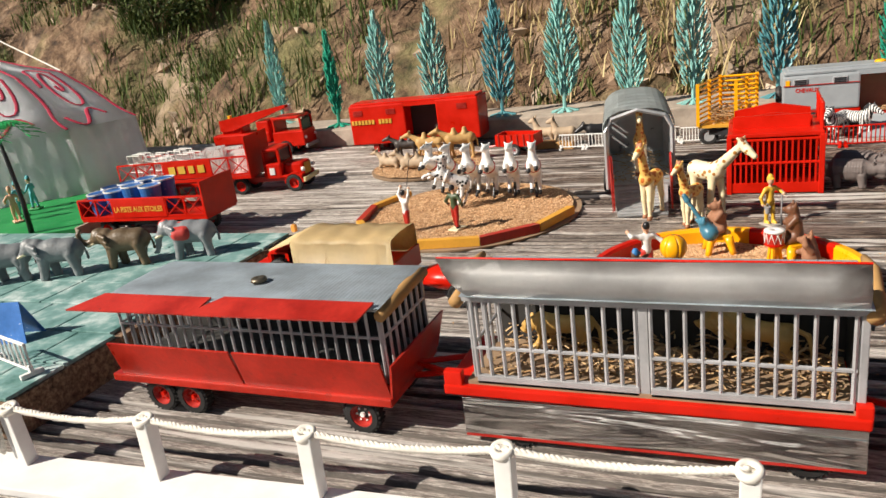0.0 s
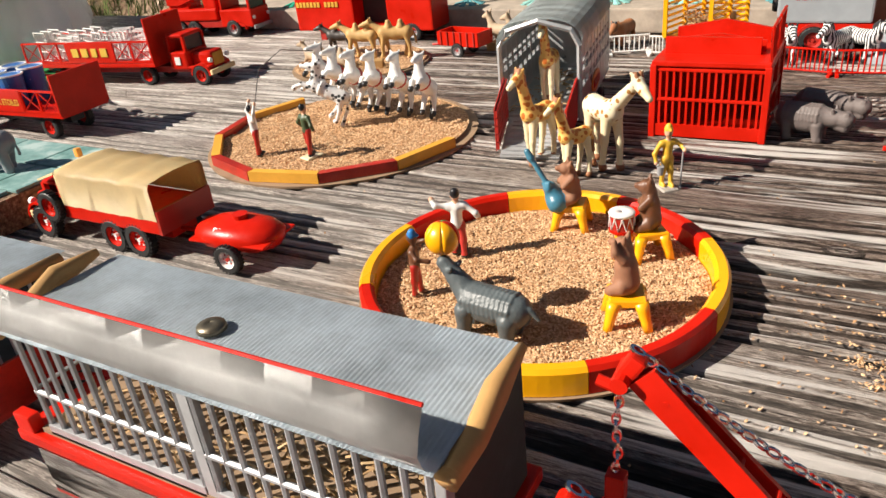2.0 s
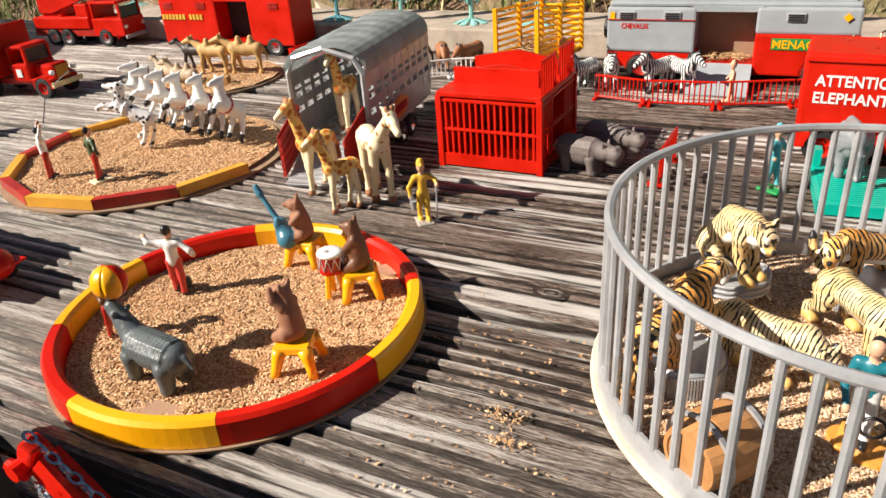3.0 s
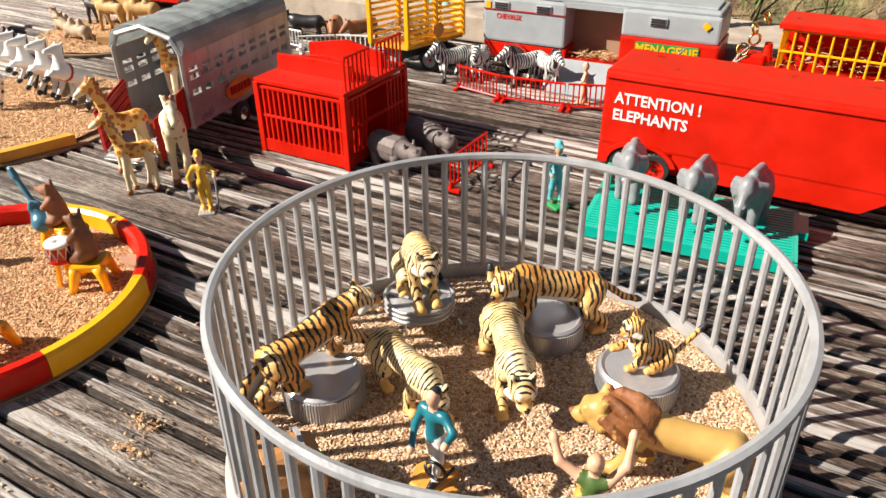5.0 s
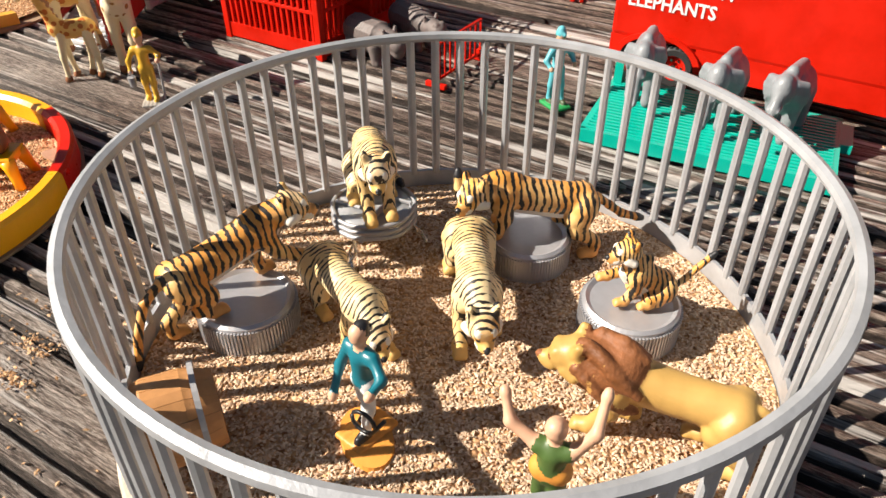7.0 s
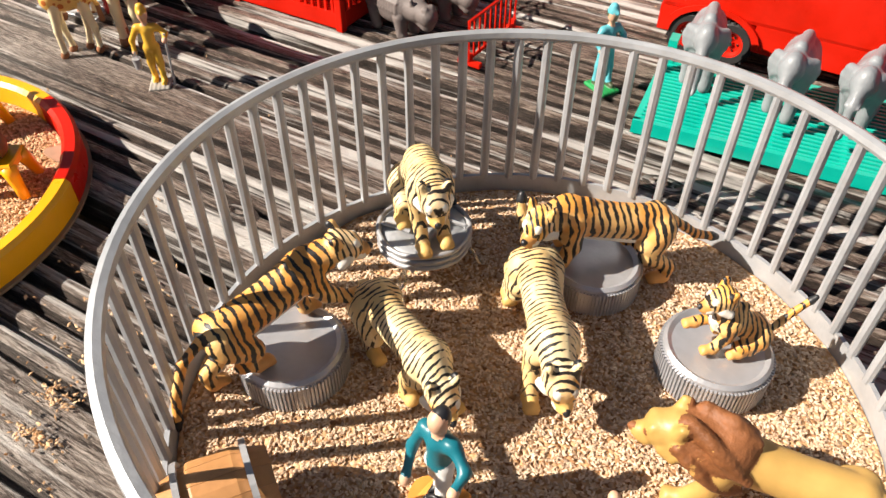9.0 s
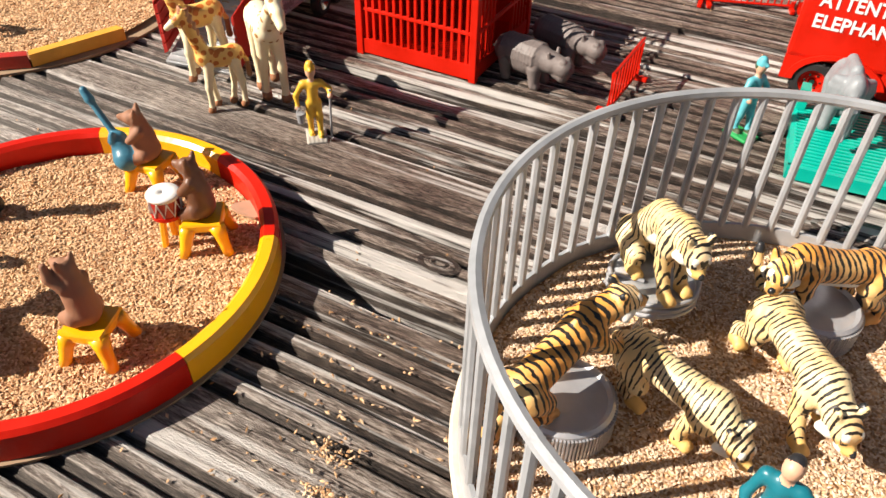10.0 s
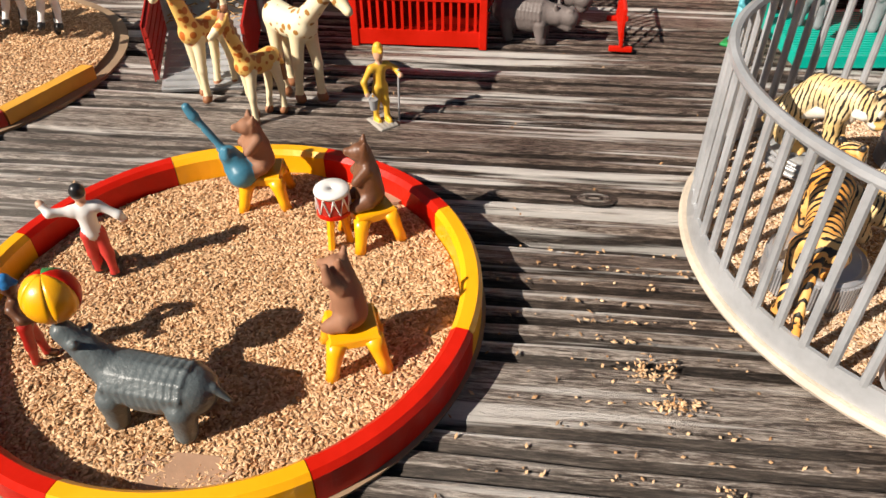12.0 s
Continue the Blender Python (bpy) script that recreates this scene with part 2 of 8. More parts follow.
STRAW = chip_mat("straw", (0.26, 0.14, 0.05), (0.62, 0.43, 0.23))
CHIPS = chip_mat("sawdust_chips", (0.42, 0.215, 0.085), (0.86, 0.6, 0.36))
CHIPS_PALE = chip_mat("pale_sawdust_chips", (0.42, 0.265, 0.16), (0.82, 0.65, 0.47))
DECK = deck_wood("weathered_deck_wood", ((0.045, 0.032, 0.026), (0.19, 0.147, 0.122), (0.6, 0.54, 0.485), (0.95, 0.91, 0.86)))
# Darker copy of the deck wood: groove dirt plus painted-in shade; also used for knots
GROOVE = deck_wood("shaded_dirty_groove_wood", ((0.016, 0.012, 0.01), (0.05, 0.038, 0.031), (0.12, 0.096, 0.08), (0.28, 0.24, 0.21)))
SAND, BANK, TILE, CHIPBOARD = sand_mat(), bank_mat(), tile_mat(), chipboard_mat()


# ---- mesh helpers, in plan units ----
def box(bm, c, s, rz=0.0, bevel=0.0, rx=0.0, ry=0.0):
    g = bmesh.ops.create_cube(bm, size=1.0)["verts"]
    bmesh.ops.transform(bm, verts=g, matrix=pose(*c, rx, ry, rz) @ Matrix.Diagonal((*s, 1)))
    if bevel:
        e = list({e for v in g for e in v.link_edges})
        bmesh.ops.bevel(bm, geom=e, offset=bevel, segments=2, affect="EDGES", profile=0.6)
    return g


def rod(bm, p0, p1, r0, r1=None, n=8):
    p0, p1 = Vector(p0), Vector(p1)
    d = p1 - p0
    q = d.to_track_quat("Z", "Y").to_matrix().to_4x4()
    m = Matrix.Translation((p0 + p1) / 2) @ q
    return bmesh.ops.create_cone(bm, cap_ends=True, segments=n, radius1=r0, radius2=r0 if r1 is None else r1, depth=d.length, matrix=m)["verts"]


def tube(bm, pts, r, n=6, closed=False, squash=1.0):
    pts = [Vector(p) for p in pts]
    rings = []
    k = len(pts)
    for i, p in enumerate(pts):
        a = pts[(i - 1) % k] if closed or i else p
        b = pts[(i + 1) % k] if closed or i < k - 1 else p
        t = (b - a).normalized()
        up = Vector((0, 0, 1)) if abs(t.z) < 0.95 else Vector((1, 0, 0))
        u = t.cross(up).normalized()
        w = u.cross(t).normalized()
        rr = r[i] if isinstance(r, (list, tuple)) else r
        rings.append([bm.verts.new(p + (u * math.cos(6.2832 * j / n) + w * math.sin(6.2832 * j / n) * squash) * rr) for j in range(n)])
    for i in range(k if closed else k - 1):
        a, b = rings[i], rings[(i + 1) % k]
        for j in range(n):
            bm.faces.new((a[j], a[(j + 1) % n], b[(j + 1) % n], b[j]))
    if not closed:
        bm.faces.new(rings[0][::-1])
        bm.faces.new(rings[-1])


def lathe(bm, profile, n=48, m=Matrix(), a0=0.0, a1=360.0):
    """Turns a closed profile of (radius, height) round z."""
    full = a1 - a0 >= 359.9
    k = n if full else n + 1
    rings = [[bm.verts.new(m @ Vector((r * math.cos(t), r * math.sin(t), z))) for r, z in profile]
             for t in (radians(a0 + (a1 - a0) * i / n) for i in range(k))]
    for i in range(n):
        a, b = rings[i], rings[(i + 1) % k]
        for j in range(len(profile)):
            q = (j + 1) % len(profile)
            bm.faces.new((a[j], b[j], b[q], a[q]))
    if not full:
        bm.faces.new(rings[0])
        bm.faces.new(rings[-1][::-1])


def plate(bm, corners, thick):
    """A sheet with thickness from its corner points."""
    c = [Vector(p) for p in corners]
    nrm = (c[1] - c[0]).cross(c[2] - c[0]).normalized() * thick
    a, b = [bm.verts.new(p) for p in c], [bm.verts.new(p - nrm) for p in c]
    bm.faces.new(a)
    bm.faces.new(b[::-1])
    for i in range(len(c)):
        j = (i + 1) % len(c)
        bm.faces.new((a[j], a[i], b[i], b[j]))


def prism(bm, poly, z0, z1):
    plate(bm, [(x, y, z1) for x, y in poly], z1 - z0)


def part(name, bm, material, parent=None, label="", smooth=False):
    bmesh.ops.recalc_face_normals(bm, faces=bm.faces)
    bmesh.ops.scale(bm, vec=(S, S, S), verts=bm.verts)
    me = bpy.data.meshes.new(name)
    bm.to_mesh(me)
    bm.free()
    me.materials.append(material)
    if smooth:
        me.polygons.foreach_set("use_smooth", [True] * len(me.polygons))
    ob = new(name, me)
    if parent:
        ob.parent = parent
    return tagged(ob, label)


def at(x, y, z=0.0, rz=0.0, rx=0.0, ry=0.0):
    return pose(x * S, y * S, z * S, rx, ry, rz)


def thing(name, m, label, category, group="", kind=""):
    ob = new(name)
    ob.matrix_world = m
    ob.empty_display_size = 0.01
    return tagged(ob, label, category, group, kind)


def B():
    return bmesh.new()


def one(name, material, parent, fn, label="", smooth=False):
    bm = B()
    fn(bm)
    return part(name, bm, material, parent, label, smooth)


def lettering(parent, text, size, m, material, width=None):
    """Raised letters as a mesh part; m places the baseline's middle, text facing the local +z."""
    cu = bpy.data.curves.new("lettering", "FONT")
    cu.body, cu.size, cu.align_x, cu.extrude, cu.resolution_u = text, 1.0, "CENTER", 0.012, 2
    cu.offset = 0.022
    ob = bpy.data.objects.new("lettering", cu)
    me = bpy.data.meshes.new_from_object(ob)
    bpy.data.objects.remove(ob)
    xs = [v.co.x for v in me.vertices]
    sx = width / (max(xs) - min(xs)) if width else size
    me.transform(Matrix.Diagonal((sx * S, size * S, size * S, 1)))
    me.name = "lettering"
    me.materials.clear()
    me.materials.append(material)
    o = new("lettering", me)
    o.parent = parent
    t = m.copy()
    t.translation = m.translation * S
    o.matrix_local = t
    return o


def bars_panel(parent, x0, x1, z0, z1, count, r, material, m=Matrix(), rails=(0.0, 1.0), mid=None, rail_r=None):
    """Upright bars between rails, in the plane y = 0 of m; one part for each bar and rail."""
    for i in range(count):
        x = x0 + (x1 - x0) * i / (count - 1)
        bm = B()
        rod(bm, m @ Vector((x, 0, z0)), m @ Vector((x, 0, z1)), r, n=6)
        part("bar", bm, material, parent)
    for f in [*rails, *([mid] if mid is not None else [])]:
        z = z0 + (z1 - z0) * f
        bm = B()
        rr = rail_r or r
        rod(bm, m @ Vector((x0 - r, 0, z)), m @ Vector((x1 + r, 0, z)), rr, n=6)
        part("rail", bm, material, parent)


def wheel(parent, x, y, z, r, w, rim_mat=None, side=-1, hub=None):
    """Tyre with tread blocks, dished rim and hub; axle along y, outer face towards side."""
    m = Matrix.Translation((x, y, z)) @ pose(0, 0, 0, 90, 0, 0)
    bm = B()
    lathe(bm, [(r * 0.62, -w / 2), (r * 0.9, -w / 2), (r, -w * 0.32), (r, w * 0.32), (r * 0.9, w / 2), (r * 0.62, w / 2)], 28, m)
    for i in range(24):
        a = 6.2832 * i / 24
        box(bm, (x + r * math.cos(a), y, z + r * math.sin(a)), (r * 0.1, w * 0.9, r * 0.1), ry=-math.degrees(a))
    tyre = part("wheel", bm, BLACK, parent, "black rubber tyre")
    bm = B()
    s = -side
    lathe(bm, [(0.0001, -w * 0.15 * s), (r * 0.2, -w * 0.15 * s), (r * 0.24, s * w * 0.1), (r * 0.45, s * w * 0.1), (r * 0.55, s * w * 0.38), (r * 0.63, s * w * 0.42), (r * 0.63, -s * w * 0.3), (0.0001, -s * w * 0.3)], 20, m)
    part("rim", bm, rim_mat or RED, tyre, smooth=False)
    bm = B()
    for i in range(6):
        a = 6.2832 * i / 6
        box(bm, (x + r * 0.35 * math.cos(a), y + side * w * 0.13, z + r * 0.35 * math.sin(a)), (r * 0.09, w * 0.1, r * 0.09))
    rod(bm, (x, y, z), (x, y + side * w * 0.32, z), r * 0.13, n=8)
    part("hub", bm, hub or RED_DARK, tyre)
    return tyre


def scatter(name, spots, size, material, label, category, seed, flat=0.35):
    """Many small chips as one joined mesh; spots: (x, y, z)."""
    rnd = random.Random(seed)
    vs, fs = [], []
    for x, y, z in spots:
        a, t = rnd.uniform(0, 6.28), rnd.uniform(-0.5, 0.5)
        L, W, H = size[0] * rnd.uniform(0.5, 1.3), size[1] * rnd.uniform(0.6, 1.3), size[2] * rnd.uniform(0.6, 1.3)
        rot = Euler((rnd.uniform(-flat, flat), t * flat * 2, a)).to_matrix()
        i = len(vs)
        for dx, dy, dz in ((-1, 0, 0), (0, -1, 0.2), (1, 0, 0), (0, 1, 0.2), (0, 0, 1), (0, 0, -1)):
            p = rot @ Vector((dx * L / 2, dy * W / 2, dz * H / 2)) + Vector((x, y, z))
            vs.append(tuple(p * S))
        for f in ((0, 1, 4), (1, 2, 4), (2, 3, 4), (3, 0, 4), (1, 0, 5), (2, 1, 5), (3, 2, 5), (0, 3, 5)):
            fs.append(tuple(i + k for k in f))
    me = bpy.data.meshes.new(name)
    me.from_pydata(vs, [], fs)
    me.materials.append(material)
    return tagged(new(name, me), label, category, kind="stuff")

# ---- ground, bank and deck ----
def hill(x, y):
    """Height of the ground: flat under the deck, a steep bank behind it."""
    base = -0.16
    e = y - 1.6 - 0.08 * math.sin(x * 2.1)
    if e <= 0:
        return base + 0.01 * noise.noise((x * 3, y * 3, 0))
    z = 1.05 * (1 - math.exp(-e * 0.95)) * 1.5
    rough_z = 0.14 * noise.noise((x * 2.2, y * 2.2, 3)) + 0.06 * noise.noise((x * 7, y * 7, 5)) + 0.025 * noise.noise((x * 19, y * 19, 8))
    return base + z + rough_z * min(1, e * 4)


def ground_sheet():
    near_x, near_y = np.arange(-3.6, 3.0, 0.045), np.arange(1.5, 4.6, 0.045)
    xs = np.concatenate([[-60, -20, -9, -5.5, -4.4], near_x, [3.6, 4.6, 8, 20, 60]])
    ys = np.concatenate([[-60, -20, -6, -2, 0, 0.8, 1.3], near_y, [5.4, 7, 12, 25, 60]])
    vs = [(x * S, y * S, hill(x, y) * S) for y in ys for x in xs]
    w = len(xs)
    fs = [(j * w + i, j * w + i + 1, (j + 1) * w + i + 1, (j + 1) * w + i) for j in range(len(ys) - 1) for i in range(w - 1)]
    me = bpy.data.meshes.new("ground")
    me.from_pydata(vs, [], fs)
    me.materials.append(BANK)
    me.polygons.foreach_set("use_smooth", [True] * len(me.polygons))
    return tagged(new("ground", me), "dry earth bank with stones behind the deck", "ground", kind="structure")


ground_sheet()


def grass(name, spots, h, material, label, seed, lean=0.5):
    rnd = random.Random(seed)
    vs, fs = [], []
    for x, y, n in spots:
        z = hill(x, y)
        for _ in range(n):
            a, d = rnd.uniform(0, 6.28), rnd.uniform(0, 0.05)
            px, py = x + d * math.cos(a), y + d * math.sin(a)
            L, w, b = h * rnd.uniform(0.4, 1.3), 0.0019, rnd.uniform(0, 6.28)
            dx, dy = lean * L * math.cos(b), lean * L * math.sin(b)
            i = len(vs)
            ux, uy = w * math.sin(b), -w * math.cos(b)
            for q in ((px - ux, py - uy, z - 0.01), (px + ux, py + uy, z - 0.01), (px + dx * 0.4 + ux * 0.7, py + dy * 0.4 + uy * 0.7, z + L * 0.6), (px + dx * 0.4 - ux * 0.7, py + dy * 0.4 - uy * 0.7, z + L * 0.6), (px + dx, py + dy, z + L * 0.95)):
                vs.append((q[0] * S, q[1] * S, q[2] * S))
            fs += [(i, i + 1, i + 2, i + 3), (i + 3, i + 2, i + 4)]
    me = bpy.data.meshes.new(name)
    me.from_pydata(vs, [], fs)
    me.materials.append(material)
    return tagged(new(name, me), label, "grass", kind="stuff")


GRASS_DRY = chip_mat("dry_grass", (0.3, 0.22, 0.09), (0.62, 0.5, 0.26))
GRASS_GREEN = chip_mat("green_grass", (0.04, 0.08, 0.015), (0.17, 0.21, 0.05))
rg = random.Random(5)
dry, lush = [], []
for _ in range(5200):
    x, y = rg.uniform(-3.4, 1.8), rg.uniform(1.66, 3.6)
    k = noise.noise((x * 1.3, y * 1.3, 11))
    if k > 0.02:
        dry.append((x, y, 9))
    elif k < -0.22:
        lush.append((x, y, 10))
for _ in range(900):
    x, y = rg.gauss(-2.35, 0.5), rg.gauss(2.75, 0.35)
    if y > 1.9:
        lush.append((x, y, 34))
for _ in range(160):
    lush.append((rg.uniform(-0.5, 0.9), rg.uniform(1.65, 1.95), 9))
grass("dry_grass", dry, 0.06, GRASS_DRY, "straw-coloured dry grass on the earth bank", 3, 0.8)
grass("green_grass", lush, 0.065, GRASS_GREEN, "green weeds and scrub growing on the bank", 4, 0.7)
LEAF = chip_mat("scrub_leaves", (0.022, 0.045, 0.01), (0.13, 0.17, 0.04))


def bush(x, y, r, n, seed):
    """Scrub: twigs from one root, with small leaves crowded round their ends."""
    rn = random.Random(seed)
    z0 = hill(x, y)
    w = thing("bush", at(x, y, z0), "dark green scrub bush growing on the bank", "bush", "bushes on the bank")
    tips, bm = [], B()
    for _ in range(34):
        a, e, L = rn.uniform(0, 6.28), rn.uniform(0.25, 1.4), r * rn.uniform(0.5, 1.15)
        q = Vector((math.cos(a) * math.cos(e) * 1.25, math.sin(a) * math.cos(e) * 0.8, math.sin(e))) * L
        tube(bm, [(0, 0, -0.02), tuple(q * 0.5 + Vector((rn.uniform(-0.01, 0.01), 0, 0.012))), tuple(q)], [0.004, 0.0025, 0.001], 4)
        tips += [q, q * 0.75]
    part("twigs", bm, BROWN_CARD, w)
    vs, fs = [], []
    for i in range(n):
        c = rn.choice(tips) + Vector((rn.gauss(0, r * 0.13), rn.gauss(0, r * 0.1), rn.gauss(0, r * 0.12)))
        m = Euler((rn.uniform(0, 6.28), rn.uniform(0, 6.28), rn.uniform(0, 6.28))).to_matrix()
        L, wd = rn.uniform(0.009, 0.019), rn.uniform(0.0035, 0.007)
        k = len(vs)
        vs += [tuple((c + m @ Vector(q)) * S) for q in ((0, 0, 0), (L * 0.5, wd, 0.002), (L, 0, 0), (L * 0.5, -wd, 0.002))]
        fs += [(k, k + 1, k + 2), (k, k + 2, k + 3)]
    me = bpy.data.meshes.new("leaves")
    me.from_pydata(vs, [], fs)
    me.materials.append(LEAF)
    ob = new("leaves", me)
    ob.parent = w
    tagged(ob, kind="stuff")


for i, (x, y, r) in enumerate(((-2.62, 2.26, 0.2), (-2.36, 2.14, 0.17), (-2.08, 2.08, 0.16), (-1.84, 2.04, 0.15), (-1.66, 2.1, 0.12), (-2.2, 2.36, 0.2), (-1.88, 2.3, 0.17))):
    bush(x, y, r, 1500, 90 + i)
rocks = [(x, y, hill(x, y)) for x, y in ((rg.uniform(-2.4, 1.6), rg.uniform(1.62, 2.6)) for _ in range(260))]
scatter("stones", rocks, (0.06, 0.045, 0.035), chip_mat("pale_stones", (0.3, 0.2, 0.13), (0.62, 0.5, 0.38)), "pale stones lying on the earth bank", "stones", 6, 1.2)

deck = thing("deck", Matrix(), "weathered grey grooved wooden decking boards", "deck", kind="structure")


def board_mesh():
    W, T, pitch = 0.19, 0.026, 0.0122
    prof = [(-W / 2, -T), (-W / 2, -0.003), (-W / 2 + 0.002, 0.0)]
    starts = [-0.0865 + pitch * i for i in range(6)] + [0.0125 + pitch * i for i in range(6)]
    for g in starts:
        prof += [(g - 0.0006, 0.0), (g + 0.0008, -0.0012), (g + 0.0022, -0.005), (g + 0.0036, -0.0056), (g + 0.005, -0.005), (g + 0.0064, -0.0014), (g + 0.008, 0.0)]
    prof += [(W / 2 - 0.002, 0.0), (W / 2, -0.003), (W / 2, -T)]
    xs = np.linspace(-1.75, 1.45, 129)
    vs = []
    for x in xs:
        for y, z in prof:
            wob = 0.0009 * noise.noise((x * 9, y * 30, 2)) + 0.0006 * noise.noise((x * 40, y * 60, 4))
            vs.append((x * S, (y + wob) * S, (z + (wob if z > -0.02 else 0)) * S))
    k = len(prof)
    fs = [(i * k + j, i * k + j + 1, (i + 1) * k + j + 1, (i + 1) * k + j) for i in range(len(xs) - 1) for j in range(k - 1)]
    fs += [tuple(range(k))[::-1], tuple((len(xs) - 1) * k + j for j in range(k))]
    me = bpy.data.meshes.new("board")
    me.from_pydata(vs, [], fs)
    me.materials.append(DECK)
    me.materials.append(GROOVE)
    # Groove bottoms, board sides and ends get the wood with shade in its colour
    shaded_dirty = [1 if (min(prof[j][1], prof[j + 1][1]) < -0.0045) else 0 for j in range(k - 1)]
    me.polygons.foreach_set("material_index", shaded_dirty * (len(xs) - 1) + [1, 1])
    return me


board = board_mesh()
for i in range(-4, 5):
    o = new("board", board)
    o.parent = deck
    o.matrix_local = at(-0.2 + 0.13 * (i % 3 - 1), 0.6 + 0.2065 * i, 0.0008 * (i % 2), 0.0, 0.12 * (i % 3 - 1))
bm = B()
for x in (-1.4, -0.7, 0.0, 0.7):
    box(bm, (x, 0.6, -0.09), (0.07, 2.1, 0.12))
part("joist", bm, PALE_WOOD, deck, "timber joists under the boards")

for x, y in ((0.155, 0.741), (0.345, 0.884), (-0.27, 0.62), (0.02, 0.42)):
    for k, r in enumerate((0.009, 0.0062, 0.0034)):
        bm = B()
        lathe(bm, [(r * 0.72, 0.0004), (r, 0.0002), (r, 0.0008 + 0.0003 * k), (r * 0.72, 0.0008 + 0.0003 * k)], 26, Matrix.Translation((x, y, 0)) @ Matrix.Diagonal((1.5, 0.75, 1, 1)))
        part("knot", bm, GROOVE if k != 1 else DECK, deck, "dark wood knot")

beam = B()
box(beam, (-0.32, 1.454, 0.0195), (1.5, 0.15, 0.037), bevel=0.003)
tagged(part("beam", beam, PALE_WOOD), "pale sawn timber plank under the row of toy trees", "beam", kind="structure")

# ---- paved slab with chipboard edge ----
slab = thing("paved_slab", at(0, 0), "green-grey painted paving panel on chipboard", "base board")
one("board_core", CHIPBOARD, slab, lambda b: box(b, (-0.78, 0.5, 0.016), (0.56, 0.385, 0.03)), "rough brown chipboard")
rt = random.Random(8)
for j in range(7):
    y0 = 0.31 + 0.0545 * j
    x = -1.058 + (0.035 if j % 2 else 0.0)
    while x < -0.505:
        w = min(rt.choice((0.058, 0.07, 0.082)), -0.5015 - x)
        if w > 0.012:
            bm = B()
            box(bm, (x + w / 2, y0 + 0.0268, 0.0328), (w - 0.002, 0.0522, 0.0034), bevel=0.0009)
            part("tile", bm, TILE, slab)
        x += w

# ---- rope fence on its white plank ----
bm = B()
box(bm, (-0.36, 0.278, 0.003), (0.78, 0.036, 0.006), rz=3.1, bevel=0.001)
tagged(part("plank", bm, WHITE_PLANK), "white painted plank lying along the deck", "plank")
fence = thing("rope_fence", at(0, 0), "white wooden posts joined by a twisted white rope", "fence")
POSTS = [-0.574, -0.458, -0.345, -0.231, -0.116, 0.001]


def fence_y(x):
    return 0.3075 + 0.054 * x


for i, x in enumerate(POSTS):
    bm = B()
    box(bm, (x, fence_y(x), 0.0265), (0.0095, 0.0095, 0.042), ry=-4 if i < 2 else 2, bevel=0.0008)
    part("post", bm, WHITE, fence)


def rope_part(p, q, sag, parent, r=0.0024, mat_=ROPE, name="rope"):
    bm = B()
    n = 46
    p, q = Vector(p), Vector(q)
    for k in range(3):
        pts = []
        for i in range(n + 1):
            f = i / n
            c = p.lerp(q, f) - Vector((0, 0, sag * 4 * f * (1 - f)))
            a = f * (q - p).length / 0.009 * 6.2832 + k * 2.094
            pts.append(c + Vector((0, math.cos(a), math.sin(a))) * r * 0.52)
        tube(bm, pts, r * 0.62, 5)
    return part(name, bm, mat_, parent, smooth=True)


for a, b in zip(POSTS, POSTS[1:]):
    rope_part((a, fence_y(a), 0.0485), (b, fence_y(b), 0.0485), 0.005, fence)
for x in POSTS:
    bm = B()
    lathe(bm, [(0.003, -0.0022), (0.0062, -0.0022), (0.0068, 0.0), (0.0062, 0.0022), (0.003, 0.0022)], 14, Matrix.Translation((x, fence_y(x), 0.0475)) @ pose(0, 0, 0, 12, 0, 0))
    part("knot", bm, ROPE, fence, smooth=True)
rope_part((-0.464, 0.276, 0.046), (-0.466, 0.275, 0.018), 0.0, fence)

# ---- round sawdust ring with red and yellow kerb ----
def sand_disc(name, cx, cy, r, z, label, chips, seed, noise_amp=0.0012, chip=CHIPS):
    rn = random.Random(seed)
    bm = B()
    rings, n = 22, 72
    prev = None
    for i in range(rings + 1):
        rr = r * i / rings
        cur = []
        for j in range(n if i else 1):
            a = 6.2832 * j / n
            x, y = cx + rr * math.cos(a), cy + rr * math.sin(a)
            h = noise_amp * (noise.noise((x * 45, y * 45, seed)) + 0.6 * noise.noise((x * 140, y * 140, seed)))
            cur.append(bm.verts.new((x, y, z + h)))
        if prev:
            for j in range(n):
                q = (j + 1) % n
                bm.faces.new((prev[0], cur[j], cur[q]) if len(prev) == 1 else (prev[j], cur[j], cur[q], prev[q]))
        prev = cur
    ob = tagged(part(name, bm, SAND, None, smooth=True), label, "sand", kind="stuff")
    spots = []
    for _ in range(chips):
        rr, a = (r - 0.002) * math.sqrt(rn.random()), rn.uniform(0, 6.2832)
        x, y = cx + rr * math.cos(a), cy + rr * math.sin(a)
        spots.append((x, y, z + 0.0004 + noise_amp * (noise.noise((x * 45, y * 45, seed)) + 0.6 * noise.noise((x * 140, y * 140, seed)))))
    scatter("sawdust", spots, (0.0034 if r < 0.12 else 0.0028, 0.0013, 0.0011), chip, "loose pale sawdust chips strewn over the sand", "sawdust", seed, 0.7)
    return ob


RX, RY = -0.021, 0.634
ring = thing("circus_ring", at(RX, RY), "round toy circus ring with red and yellow kerb", "circus ring")
one("base_disc", BROWN_CARD, ring, lambda b: lathe(b, [(0.0001, 0.0005), (0.121, 0.0005), (0.1215, 0.0025), (0.0001, 0.0025)], 72), "thin brown card disc")
